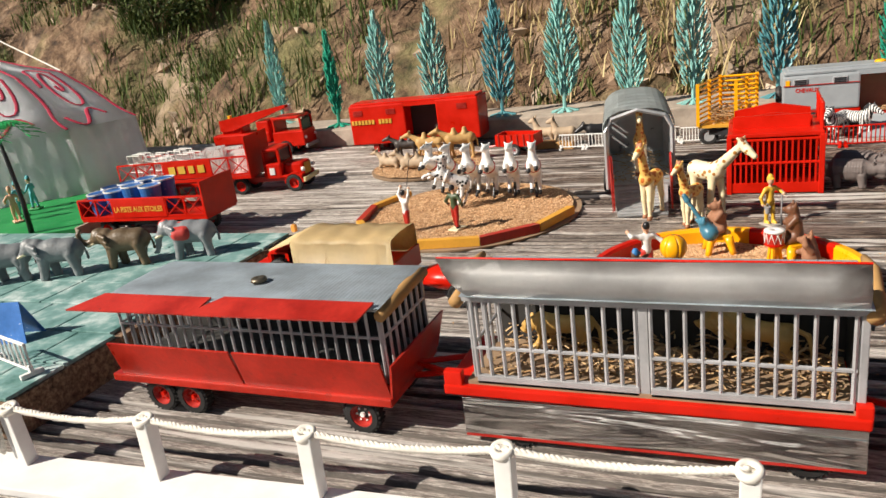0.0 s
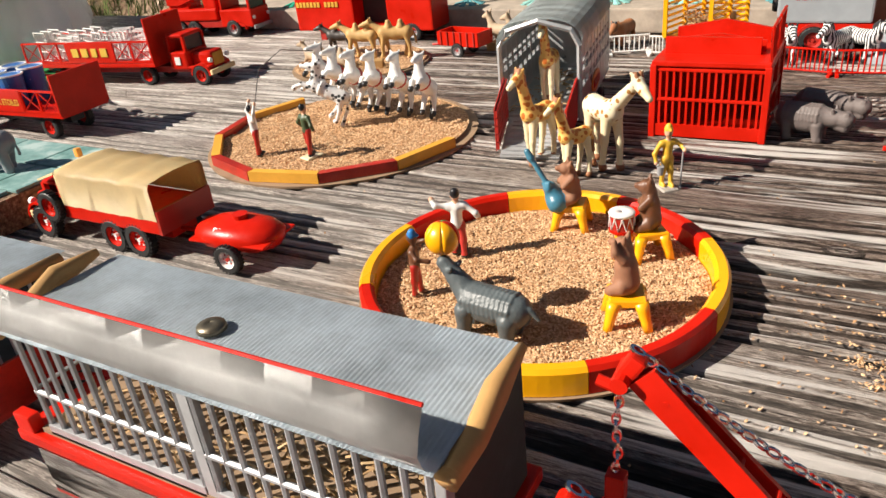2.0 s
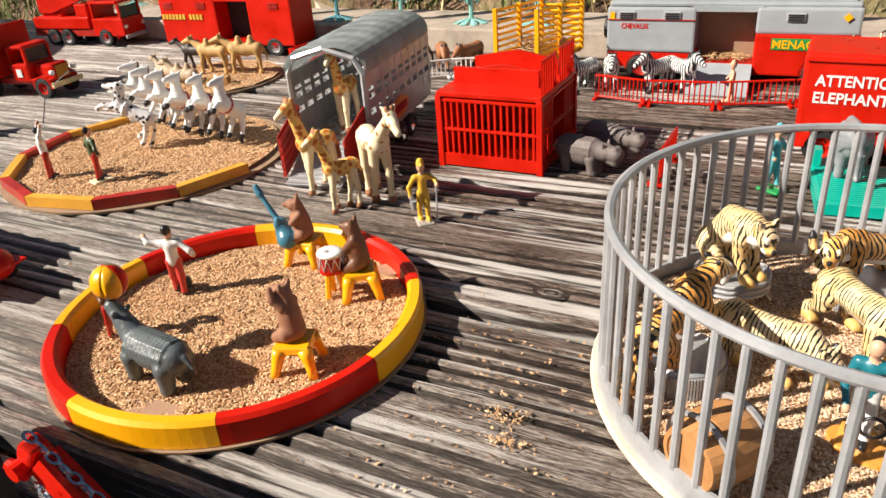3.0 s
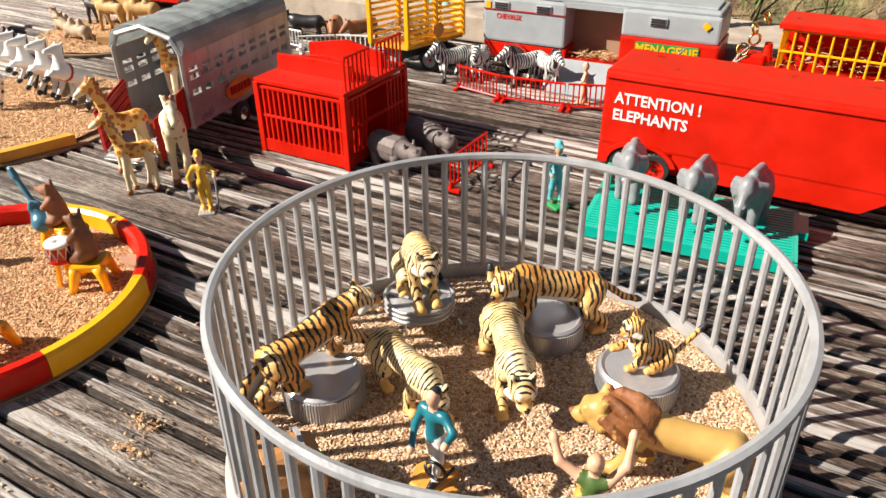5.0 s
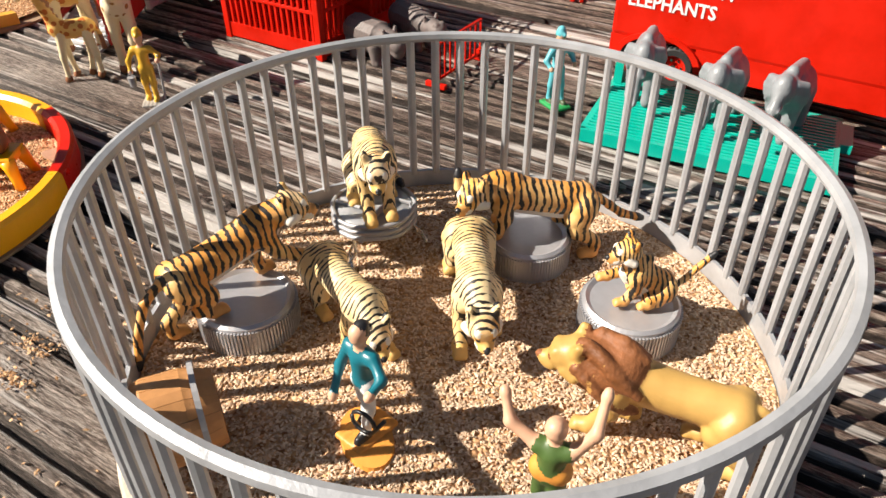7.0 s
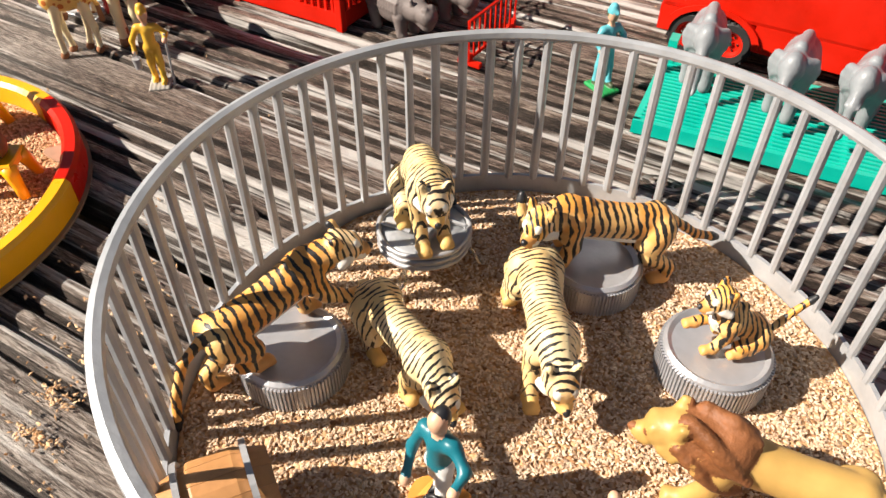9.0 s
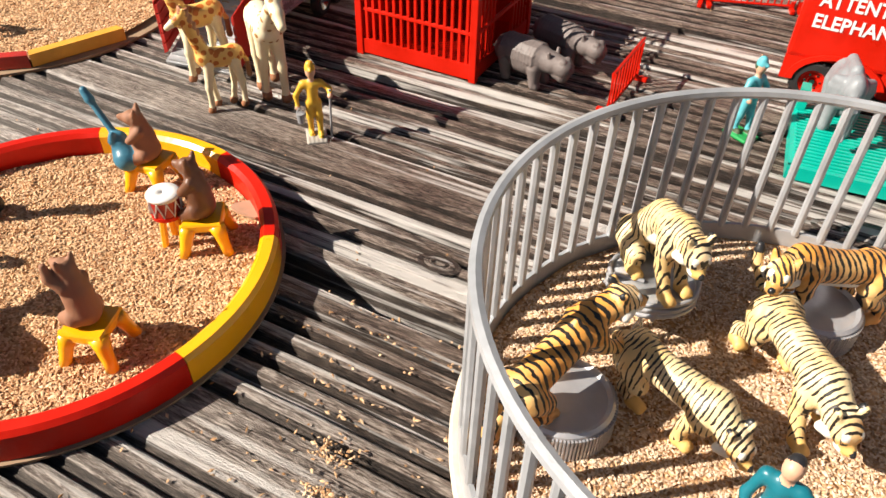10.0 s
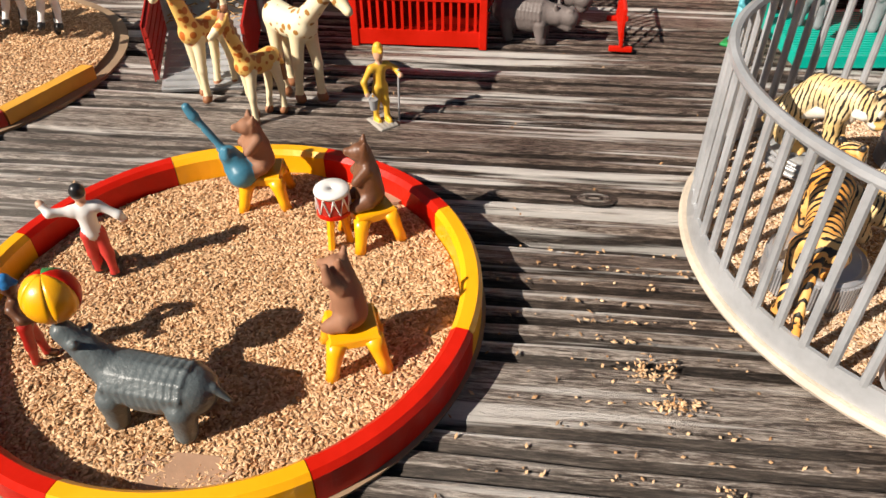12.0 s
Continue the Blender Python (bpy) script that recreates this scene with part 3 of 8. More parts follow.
for i in range(8):
    bm = B()
    lathe(bm, [(0.1095, 0.003), (0.1195, 0.003), (0.1195, 0.017), (0.1175, 0.0195), (0.112, 0.0195), (0.1095, 0.017)], 14, a0=45 * i - 10.8, a1=45 * i + 34)
    part("kerb", bm, RED if i % 2 else YELLOW, ring, "red painted kerb" if i % 2 else "yellow painted kerb")
for x, y, r, q in ((-0.008, 0.54, 0.011, 2.0), (0.038, 0.723, 0.008, 1.2)):
    bm = B()
    prism(bm, [(x - RX + q * r * (1 + 0.22 * math.sin(3 * t + x * 90)) * math.cos(t), y - RY + r * (1 + 0.22 * math.cos(2 * t)) * math.sin(t)) for t in (6.2832 * k / 26 for k in range(26))], 0.0042, 0.0058)
    part("bare_patch", bm, BARE_CARD, ring, "bare brown card swept free of sawdust")
sand_disc("ring_sand", RX, RY, 0.109, 0.0052, "sawdust-covered sand floor of the round ring", 21000, 21)

# ---- faceted horse ring ----
HX, HY = -0.344, 0.866
hring = thing("horse_ring", at(HX, HY), "sandy horse ring with a faceted red and ochre kerb", "circus ring")
one("base_disc", BROWN_CARD, hring, lambda b: lathe(b, [(0.0001, 0.0005), (0.149, 0.0005), (0.1495, 0.003), (0.0001, 0.003)], 60), "thin plywood disc")
for i, a in enumerate((146, 176, 206, 236, 266, 296, 326)):
    t0, t1 = radians(a), radians(a + 29.5)
    bm = B()
    ro, ri = 0.1465, 0.1375
    prism(bm, [(ro * math.cos(t0), ro * math.sin(t0)), (ro * math.cos(t1), ro * math.sin(t1)), (ri * math.cos(t1), ri * math.sin(t1)), (ri * math.cos(t0), ri * math.sin(t0))], 0.0035, 0.0135)
    part("kerb", bm, YELLOW_OCHRE if i % 2 == 0 else RED_ORANGE, hring)
sand_disc("horse_ring_sand", HX, HY, 0.139, 0.0062, "trodden pale sand floor of the horse ring", 12000, 22, 0.0018)

# ---- camel disc ----
KX, KY = -0.515, 1.154
kdisc = thing("camel_disc", at(KX, KY), "thin dark disc strewn with straw for camels", "base board")
one("base_disc", BROWN_CARD, kdisc, lambda b: lathe(b, [(0.0001, 0.0005), (0.104, 0.0005), (0.105, 0.004), (0.0001, 0.004)], 60))
sand_disc("camel_sand", KX, KY, 0.101, 0.0062, "sand and straw floor under the camels", 1500, 23, 0.002)

# ---- big round tiger cage ----
CX, CY, CR = 0.343, 0.706, 0.139
CT = CR - 0.001
cage = thing("tiger_cage", at(CX, CY), "large round silver-painted cage of upright bars", "cage")
one("base_board", plain("pale_sand_board", (0.62, 0.53, 0.42), 0.9, var=0.35, grain=700.0, relief=0.8), cage, lambda b: lathe(b, [(0.0001, 0.0008), (CR + 0.005, 0.0008), (CR + 0.006, 0.003), (CR + 0.0045, 0.0052), (0.0001, 0.0052)], 80), "sand-covered round base board")
one("top_ring", CAGE_METAL, cage, lambda b: lathe(b, [(CT - 0.0018, 0.0968), (CT + 0.0018, 0.0968), (CT + 0.0026, 0.0985), (CT + 0.0022, 0.1008), (CT, 0.1016), (CT - 0.0022, 0.1008), (CT - 0.0026, 0.0985)], 110), "flat silver rim", False)
one("bottom_ring", CAGE_METAL, cage, lambda b: lathe(b, [(CR - 0.0008, 0.0054), (CR + 0.0022, 0.0054), (CR + 0.0012, 0.0175), (CR - 0.0008, 0.0175)], 110), "silver band", False)
for i in range(66):
    a = 6.2832 * i / 66
    bm = B()
    rod(bm, (CR * math.cos(a), CR * math.sin(a), 0.016), (CT * math.cos(a), CT * math.sin(a), 0.098), 0.0022, n=8)
    part("bar", bm, CAGE_METAL, cage)
sand_disc("cage_sand", CX, CY, CR - 0.0012, 0.0075, "rough pale sawdust floor inside the tiger cage", 34000, 24, 0.0012, CHIPS_PALE)

# ---- vehicles ----
def text_front(parent, text, size, x, y, z, material, width=None, rz=0):
    return lettering(parent, text, size, pose(x, y, z, 90, 0, rz), material, width)


def straw_pile(parent, x0, x1, y0, y1, z, n, seed, h=0.006):
    rn = random.Random(seed)
    bm = B()
    for _ in range(n):
        x, y, zz = rn.uniform(x0, x1), rn.uniform(y0, y1), z + rn.uniform(0, h)
        a, L = rn.uniform(0, 3.1416), rn.uniform(0.005, 0.014)
        d = Vector((math.cos(a), math.sin(a) * 0.7, rn.uniform(-0.3, 0.3))) * L / 2
        p = Vector((x, y, zz))
        tube(bm, [p - d, p + Vector((0, 0, L * 0.12)), p + d], 0.0006, 3)
    return part("straw", bm, STRAW, parent, "loose straw litter")


def ribbed(bm, x0, x1, y0, y1, z, n, amp):
    """A corrugated sheet with ribs along y."""
    rows = []
    for i in range(2 * n + 1):
        x, h = x0 + (x1 - x0) * i / (2 * n), amp * (i % 2)
        rows.append([bm.verts.new((x, y, z + h - 0.0012 * abs(2 * k - 1) ** 3)) for k, y in ((0, y0), (0.3, y0 + (y1 - y0) * 0.3), (0.7, y0 + (y1 - y0) * 0.7), (1, y1))])
    for a, c in zip(rows, rows[1:]):
        for j in range(3):
            bm.faces.new((a[j], c[j], c[j + 1], a[j + 1]))
    bmesh.ops.solidify(bm, geom=bm.faces[:], thickness=0.0025)


def silver_wagon():
    w = thing("cage_wagon", at(0, 0), "red circus cage wagon with silver bars and polished flap", "wagon")
    one("chassis", RED, w, lambda b: (box(b, (-0.059, 0.405, 0.0385), (0.235, 0.072, 0.0065), bevel=0.0012), box(b, (-0.17, 0.373, 0.044), (0.012, 0.006, 0.014), bevel=0.001), box(b, (0.055, 0.373, 0.043), (0.008, 0.006, 0.012), bevel=0.001)), "red chassis")
    one("floor", BROWN_CARD, w, lambda b: box(b, (-0.055, 0.405, 0.043), (0.212, 0.064, 0.003)))
    one("skirt", SKIRT_METAL, w, lambda b: plate(b, [(-0.165, 0.3695, 0.0085), (0.057, 0.3695, 0.0115), (0.057, 0.3695, 0.035), (-0.165, 0.3695, 0.034)], 0.0012), "polished aluminium skirt panel")
    one("trim", RED_DARK, w, lambda b: box(b, (-0.054, 0.371, 0.009), (0.222, 0.003, 0.002), ry=-0.8))
    for x0, x1 in ((-0.1545, -0.0565), (-0.0505, 0.0505)):
        one("sill", GREY_METAL, w, lambda b: box(b, ((x0 + x1) / 2, 0.3745, 0.0455), (x1 - x0, 0.003, 0.006), bevel=0.0005))
        bars_panel(w, x0 + 0.001, x1 - 0.001, 0.046, 0.098, 12, 0.0013, GREY_METAL, Matrix.Translation((0, 0.3745, 0)), (1.0,), 0.4)
    one("mullion", GREY_METAL, w, lambda b: box(b, (-0.0535, 0.376, 0.07), (0.005, 0.005, 0.06)))
    bars_panel(w, 0.0, 0.06, 0.046, 0.098, 6, 0.0011, GREY_METAL, Matrix.Translation((-0.156, 0.376, 0)) @ pose(0, 0, 0, 0, 0, 90), (1.0,), 0.4)
    one("end_post", GREY_METAL, w, lambda b: box(b, (0.0535, 0.3765, 0.0725), (0.004, 0.005, 0.059), bevel=0.0006))
    # inner walls coloured as dark as the cage's shade
    one("end_wall", INNER_SHADE, w, lambda b: box(b, (0.0535, 0.406, 0.072), (0.003, 0.054, 0.058)))
    one("back_wall", INNER_SHADE, w, lambda b: box(b, (-0.052, 0.434, 0.0715), (0.212, 0.003, 0.06)))
    bm = B()
    ribbed(bm, -0.158, 0.056, 0.367, 0.436, 0.1045, 110, 0.0002)
    part("roof", bm, ROOF_GREY, w, "grey ribbed card roof")
    one("roof_edge", GREY_METAL, w, lambda b: box(b, (-0.052, 0.3745, 0.1005), (0.214, 0.004, 0.005), bevel=0.0006))
    bm = B()
    prof = [(0.3695, 0.1025, 0.0), (0.366, 0.108, 0.25), (0.3645, 0.1125, 0.45), (0.3665, 0.119, 0.75), (0.37, 0.126, 1.0)]
    rows = [[bm.verts.new((xl + (0.054 - xl) * k / 12, y + 0.0004 * math.sin(k * 0.6 + z * 40), z + 0.0006 * math.sin(k * 0.8))) for k in range(13)] for y, z, f in prof for xl in (-0.1525 - 0.0175 * f,)]
    for a, c in zip(rows, rows[1:]):
        for j in range(12):
            bm.faces.new((a[j], a[j + 1], c[j + 1], c[j]))
    bmesh.ops.solidify(bm, geom=bm.faces[:], thickness=0.0009)
    part("flap", bm, MIRROR, w, "polished aluminium side flap", True)
    one("flap_edge", RED, w, lambda b: tube(b, [(-0.170, 0.3702, 0.1265), (0.054, 0.3702, 0.1265)], 0.0008, 5))
    one("vent", BRASS, w, lambda b: lathe(b, [(0.0001, 0), (0.0062, 0), (0.0056, 0.002), (0.0001, 0.0032)], 16, Matrix.Translation((-0.06, 0.4, 0.1058))), smooth=True)
    for x in (0.057, -0.163):
        bm = B()
        for k in range(3):
            tube(bm, [(x + 0.001 * k, 0.372 + 0.0006 * k, 0.097 + 0.002 * k), (x + 0.002, 0.388, 0.101), (x + 0.002, 0.405, 0.105 + 0.002 * k), (x + 0.001, 0.428, 0.108)], [0.0042 - 0.0008 * k, 0.0044, 0.004, 0.002], 9)
        part("rolled_blind", bm, TAN_CLOTH, w, "tan cloth blind rolled and tied", True)
    straw_pile(w, -0.15, 0.048, 0.378, 0.434, 0.045, 420, 31, 0.012)
    for x in (0.03, -0.13):
        wheel(w, x, 0.377, 0.013, 0.013, 0.008, RED, -1)
        wheel(w, x, 0.432, 0.013, 0.013, 0.008, RED, 1)
    for p, q in (((-0.176, 0.392, 0.036), (-0.212, 0.405, 0.036)), ((-0.176, 0.42, 0.036), (-0.212, 0.405, 0.036)), ((0.058, 0.405, 0.034), (0.108, 0.385, 0.034))):
        one("tow_bar", RED, w, lambda b: tube(b, [p, q], 0.002, 6))
    return w


silver_wagon()


def red_wagon():
    w = thing("cage_wagon", at(0, 0), "red circus cage wagon with grey roof and dark bars", "wagon")
    one("chassis", RED_ORANGE, w, lambda b: box(b, (-0.33, 0.4, 0.029), (0.238, 0.078, 0.006), bevel=0.001), "worn red chassis")
    for x0, x1 in ((-0.44, -0.328), (-0.326, -0.2115)):
        bm = B()
        plate(bm, [(x0, 0.3635, 0.031), (x1, 0.3635, 0.031), (x1 - 0.001, 0.3555, 0.0605), (x0, 0.3555, 0.0605)], 0.0016)
        part("side_panel", bm, RED_ORANGE, w, "worn red flared side panel")
    one("end_panel", RED_ORANGE, w, lambda b: plate(b, [(-0.211, 0.3635, 0.03), (-0.211, 0.442, 0.03), (-0.205, 0.446, 0.057), (-0.205, 0.358, 0.058)], 0.0015))
    # back wall and floor carry the interior shade in their colour
    one("back_wall", INNER_SHADE, w, lambda b: box(b, (-0.33, 0.44, 0.062), (0.226, 0.003, 0.06)))
    one("floor", INNER_SHADE, w, lambda b: box(b, (-0.33, 0.4, 0.036), (0.222, 0.072, 0.006)))
    bars_panel(w, -0.437, -0.217, 0.038, 0.09, 27, 0.0011, GREY_METAL, Matrix.Translation((0, 0.3715, 0)), (1.0,), 0.62)
    bars_panel(w, 0.0, 0.066, 0.038, 0.09, 8, 0.0011, GREY_METAL, Matrix.Translation((-0.2155, 0.3725, 0)) @ pose(0, 0, 0, 0, 0, 90), (1.0,), 0.62)
    bars_panel(w, 0.0, 0.066, 0.038, 0.09, 8, 0.0011, GREY_METAL, Matrix.Translation((-0.4385, 0.3725, 0)) @ pose(0, 0, 0, 0, 0, 90), (1.0,), 0.62)
    bm = B()
    ribbed(bm, -0.442, -0.212, 0.366, 0.442, 0.0945, 80, 0.0002)
    part("roof", bm, ROOF_GREY, w, "grey corrugated card roof")
    for x0, x1, d in ((-0.462, -0.348, 0.0), (-0.352, -0.2205, 0.001)):
        one("awning", RED_ORANGE, w, lambda b: plate(b, [(x0, 0.3485, 0.0905 + d), (x1, 0.3515, 0.0905 + d), (x1 + 0.004, 0.3695, 0.0955 + d), (x0 + 0.02, 0.3695, 0.0955 + d)], 0.0012), "worn red awning flap")
    one("vent", BRASS, w, lambda b: lathe(b, [(0.0001, 0), (0.0062, 0), (0.0056, 0.002), (0.0001, 0.003)], 16, Matrix.Translation((-0.325, 0.4, 0.096))), smooth=True)
    one("rolled_blind", TAN_CLOTH, w, lambda b: tube(b, [(-0.2135, 0.368, 0.087), (-0.212, 0.39, 0.09), (-0.2125, 0.41, 0.091), (-0.213, 0.438, 0.09)], [0.004, 0.0048, 0.0044, 0.004], 9), "tan cloth blind rolled under the roof", True)
    for x in (-0.239, -0.383, -0.412):
        wheel(w, x, 0.371, 0.0135, 0.0135, 0.009, RED_DARK, -1, WHITE if x > -0.3 else RED)
        wheel(w, x, 0.43, 0.0135, 0.0135, 0.009, RED_DARK, 1)
    for x in (-0.239, -0.398):
        one("axle", BLACK_PAINT, w, lambda b: box(b, (x, 0.4, 0.018), (0.008, 0.06, 0.014)))
    one("tow_bar", RED, w, lambda b: tube(b, [(-0.211, 0.4, 0.029), (-0.178, 0.403, 0.033)], 0.002, 6))


red_wagon()


def lattice_side(w, x0, x1, y, z0, z1, material, solid=None, n=6, th=0.0022):
    """Truss side: rails, uprights and crossed braces, with a solid sign board in the middle."""
    one("side_rail", material, w, lambda b: (box(b, ((x0 + x1) / 2, y, z0), (x1 - x0, th, th * 1.2)), box(b, ((x0 + x1) / 2, y, z1), (x1 - x0, th, th * 1.2))))
    for i in range(n + 1):
        x = x0 + (x1 - x0) * i / n
        if solid and solid[0] < x < solid[1]:
            continue
        one("stake", material, w, lambda b: box(b, (x, y, (z0 + z1) / 2), (th, th, z1 - z0)))
    for i in range(n):
        a, c = x0 + (x1 - x0) * i / n, x0 + (x1 - x0) * (i + 1) / n
        if solid and solid[0] <= (a + c) / 2 <= solid[1]:
            continue
        one("brace", material, w, lambda b: (tube(b, [(a, y, z0), (c, y, z1)], th * 0.42, 4), tube(b, [(a, y, z1), (c, y, z0)], th * 0.42, 4)))
    if solid:
        one("sign_board", material, w, lambda b: box(b, ((solid[0] + solid[1]) / 2, y - 0.0006, (z0 + z1) / 2), (solid[1] - solid[0], th, z1 - z0 + 0.002), bevel=0.0005))


def piste_trailer():
    w = thing("flat_trailer", at(-0.797, 0.795, 0, 3.0), "red lattice-sided toy trailer loaded with blue paper cups", "trailer")
    one("bed", RED, w, lambda b: box(b, (0, 0, 0.032), (0.222, 0.07, 0.006), bevel=0.001))
    lattice_side(w, -0.11, 0.108, -0.0345, 0.036, 0.062, RED, (-0.05, 0.045), 7)
    lattice_side(w, -0.11, 0.108, 0.0345, 0.036, 0.062, RED, None, 7)
    one("headboard", RED, w, lambda b: box(b, (0.11, 0, 0.057), (0.003, 0.074, 0.05), bevel=0.0008))
    one("tailboard", RED, w, lambda b: box(b, (-0.111, 0, 0.047), (0.003, 0.07, 0.028)))
    text_front(w, "LA PISTE AUX ETOILES", 0.011, -0.003, -0.0366, 0.0435, GOLD, 0.085)
    for x in (-0.075, 0.07):
        wheel(w, x, -0.024, 0.0145, 0.0145, 0.009, RED, -1)
        wheel(w, x, 0.024, 0.0145, 0.0145, 0.009, RED, 1)
    one("axle", BLACK_PAINT, w, lambda b: box(b, (0, 0, 0.022), (0.18, 0.02, 0.012)))
    for i, (x, y, rz, hh) in enumerate([(-0.09, -0.014, 12, 0.032), (-0.09, 0.015, -20, 0.034), (-0.06, -0.012, 5, 0.035), (-0.058, 0.016, 14, 0.039), (-0.026, -0.012, -9, 0.041), (-0.024, 0.017, 30, 0.044), (0.006, -0.013, 0, 0.04), (0.008, 0.016, 0, 0.043)]):
        c = thing("paper_cup", at(-0.797, 0.795, 0.0352, 3.0) @ at(x, y, 0, rz), "blue and white printed paper cup on the trailer", "cup", "cups on the trailer")
        one("body", BLUE_CARD, c, lambda b: rod(b, (0, 0, 0), (0, 0, hh), 0.0115, 0.0155, 20))
        one("rim", WHITE, c, lambda b: lathe(b, [(0.0142, hh - 0.001), (0.016, hh - 0.001), (0.016, hh + 0.001), (0.0142, hh + 0.001)], 20))


piste_trailer()


def toy_cab(w, x, mat_, L=0.06, W=0.05, H=0.058, snub=False, z0=0.016):
    """Small lorry cab facing +x with bonnet, wings, glass openings, grille and lamps."""
    if snub:
        one("cab", mat_, w, lambda b: (box(b, (x, 0, z0 + H * 0.28), (L, W, H * 0.5), bevel=0.003), box(b, (x - 0.004, 0, z0 + H * 0.95), (L - 0.008, W - 0.003, H * 0.08), bevel=0.002), *[box(b, (x + sx * (L / 2 - 0.005), sy * (W / 2 - 0.003), z0 + H * 0.7), (0.004, 0.004, H * 0.45)) for sx in (-1, 1) for sy in (-1, 1)], box(b, (x - L / 2 + 0.005, 0, z0 + H * 0.7), (0.004, W - 0.006, H * 0.45))))
        front = x + L / 2
    else:
        one("cab", mat_, w, lambda b: (box(b, (x, 0, z0 + H * 0.3), (L * 0.5, W, H * 0.42), bevel=0.003), box(b, (x, 0, z0 + H * 0.86), (L * 0.46, W * 0.92, H * 0.09), bevel=0.003), *[box(b, (x + sx * L * 0.21, sy * W * 0.42, z0 + H * 0.66), (0.004, 0.004, H * 0.36)) for sx in (-1, 1) for sy in (-1, 1)], box(b, (x - L * 0.22, 0, z0 + H * 0.66), (0.003, W * 0.84, H * 0.36))))
        one("bonnet", mat_, w, lambda b: (box(b, (x + L * 0.52, 0, z0 + H * 0.3), (L * 0.55, W * 0.6, H * 0.36), bevel=0.005), box(b, (x + L * 0.5, 0, z0 + H * 0.14), (L * 0.6, W, H * 0.08), bevel=0.003)))
        one("grille", YELLOW_OCHRE, w, lambda b: [box(b, (x + L * 0.8, W * 0.05 * k, z0 + H * 0.28), (0.002, 0.0012, H * 0.28)) for k in range(-4, 5)], "ochre radiator grille")
        front = x + L * 0.8
    one("windscreen", BLACK_PAINT, w, lambda b: box(b, (x + (L / 2 - 0.006 if snub else L * 0.2), 0, z0 + H * 0.68), (0.0015, W * 0.8, H * 0.32)), "dark glass")
    one("bumper", SILVER if snub else CANVAS, w, lambda b: box(b, (front + 0.004, 0, z0 + 0.002), (0.004, W + 0.004, 0.007), bevel=0.001), "pale bumper")
    for sy in (-1, 1):
        one("headlight", WHITE, w, lambda b: rod(b, (front - 0.001, sy * W * 0.4, z0 + H * 0.3), (front + 0.003, sy * W * 0.4, z0 + H * 0.3), 0.0035, n=10), "clear round lamp")
        one("mudguard", mat_, w, lambda b: lathe(b, [(0.0145, -0.005), (0.0165, -0.005), (0.0165, 0.005), (0.0145, 0.005)], 10, Matrix.Translation((x + (0.004 if snub else L * 0.55), sy * (W / 2 - 0.004), 0.0135)) @ pose(0, 0, 0, 90, 0, 0), 0, 180))


def stake_lorry():
    w = thing("lorry", at(-0.746, 1.035, 0, 8.0) @ Matrix.Scale(1.06, 4), "red bonneted toy lorry with lattice-sided load bed", "lorry")
    toy_cab(w, 0.0, RED, 0.062, 0.05, 0.06)
    one("chassis", RED_DARK, w, lambda b: box(b, (-0.11, 0, 0.02), (0.3, 0.03, 0.008)))
    one("bed", RED, w, lambda b: box(b, (-0.155, 0, 0.031), (0.245, 0.072, 0.006), bevel=0.001))
    lattice_side(w, -0.275, -0.034, -0.035, 0.036, 0.064, RED, (-0.19, -0.1), 7)
    lattice_side(w, -0.275, -0.034, 0.035, 0.036, 0.064, RED, None, 7)
    one("headboard", RED, w, lambda b: box(b, (-0.033, 0, 0.064), (0.003, 0.076, 0.062), bevel=0.0008))
    bm = B()
    for k, wd in enumerate((0.012, 0.012, 0.01, 0.012)):
        box(bm, (-0.172 + 0.018 * k, -0.0372, 0.05), (wd, 0.0016, 0.012))
    part("lettering_bars", bm, GOLD, w, "worn gold lettering")
    one("emblem", WHITE, w, lambda b: box(b, (0.0, -0.0258, 0.034), (0.009, 0.001, 0.011), bevel=0.0004), "small white emblem")
    for x in (0.034, -0.06, -0.23):
        wheel(w, x, -0.022, 0.0135, 0.0135, 0.009, RED, -1)
        wheel(w, x, 0.022, 0.0135, 0.0135, 0.009, RED, 1)
    rr = random.Random(4)
    for i in range(9):
        c = thing("barrier_stack", at(-0.746, 1.035, 0.0362, 8.0) @ Matrix.Scale(1.06, 4) @ at(-0.25 + 0.024 * i, -0.006 + 0.012 * (i % 2), 0, rr.uniform(-25, 25)), "stack of small white plastic barriers", "barrier", "barriers on the lorry")
        for k in range(3):
            y = -0.012 + 0.012 * k
            one("frame", WHITE, c, lambda b: tube(b, [(-0.015, y, 0.001), (0.015, y, 0.001), (0.015, y, 0.042 - 0.004 * (i % 3)), (-0.015, y, 0.042 - 0.004 * (i % 3))], 0.0014, 5, True))
            top = 0.039 - 0.004 * (i % 3)
            for p, q in [((x, y, 0.001), (x, y, top)) for x in (-0.009, -0.003, 0.003, 0.009)] + [((-0.015, y, z), (0.015, y, z)) for z in (0.014, 0.028)]:
                one("slat", WHITE, c, lambda b: rod(b, p, q, 0.0009, n=4))


stake_lorry()


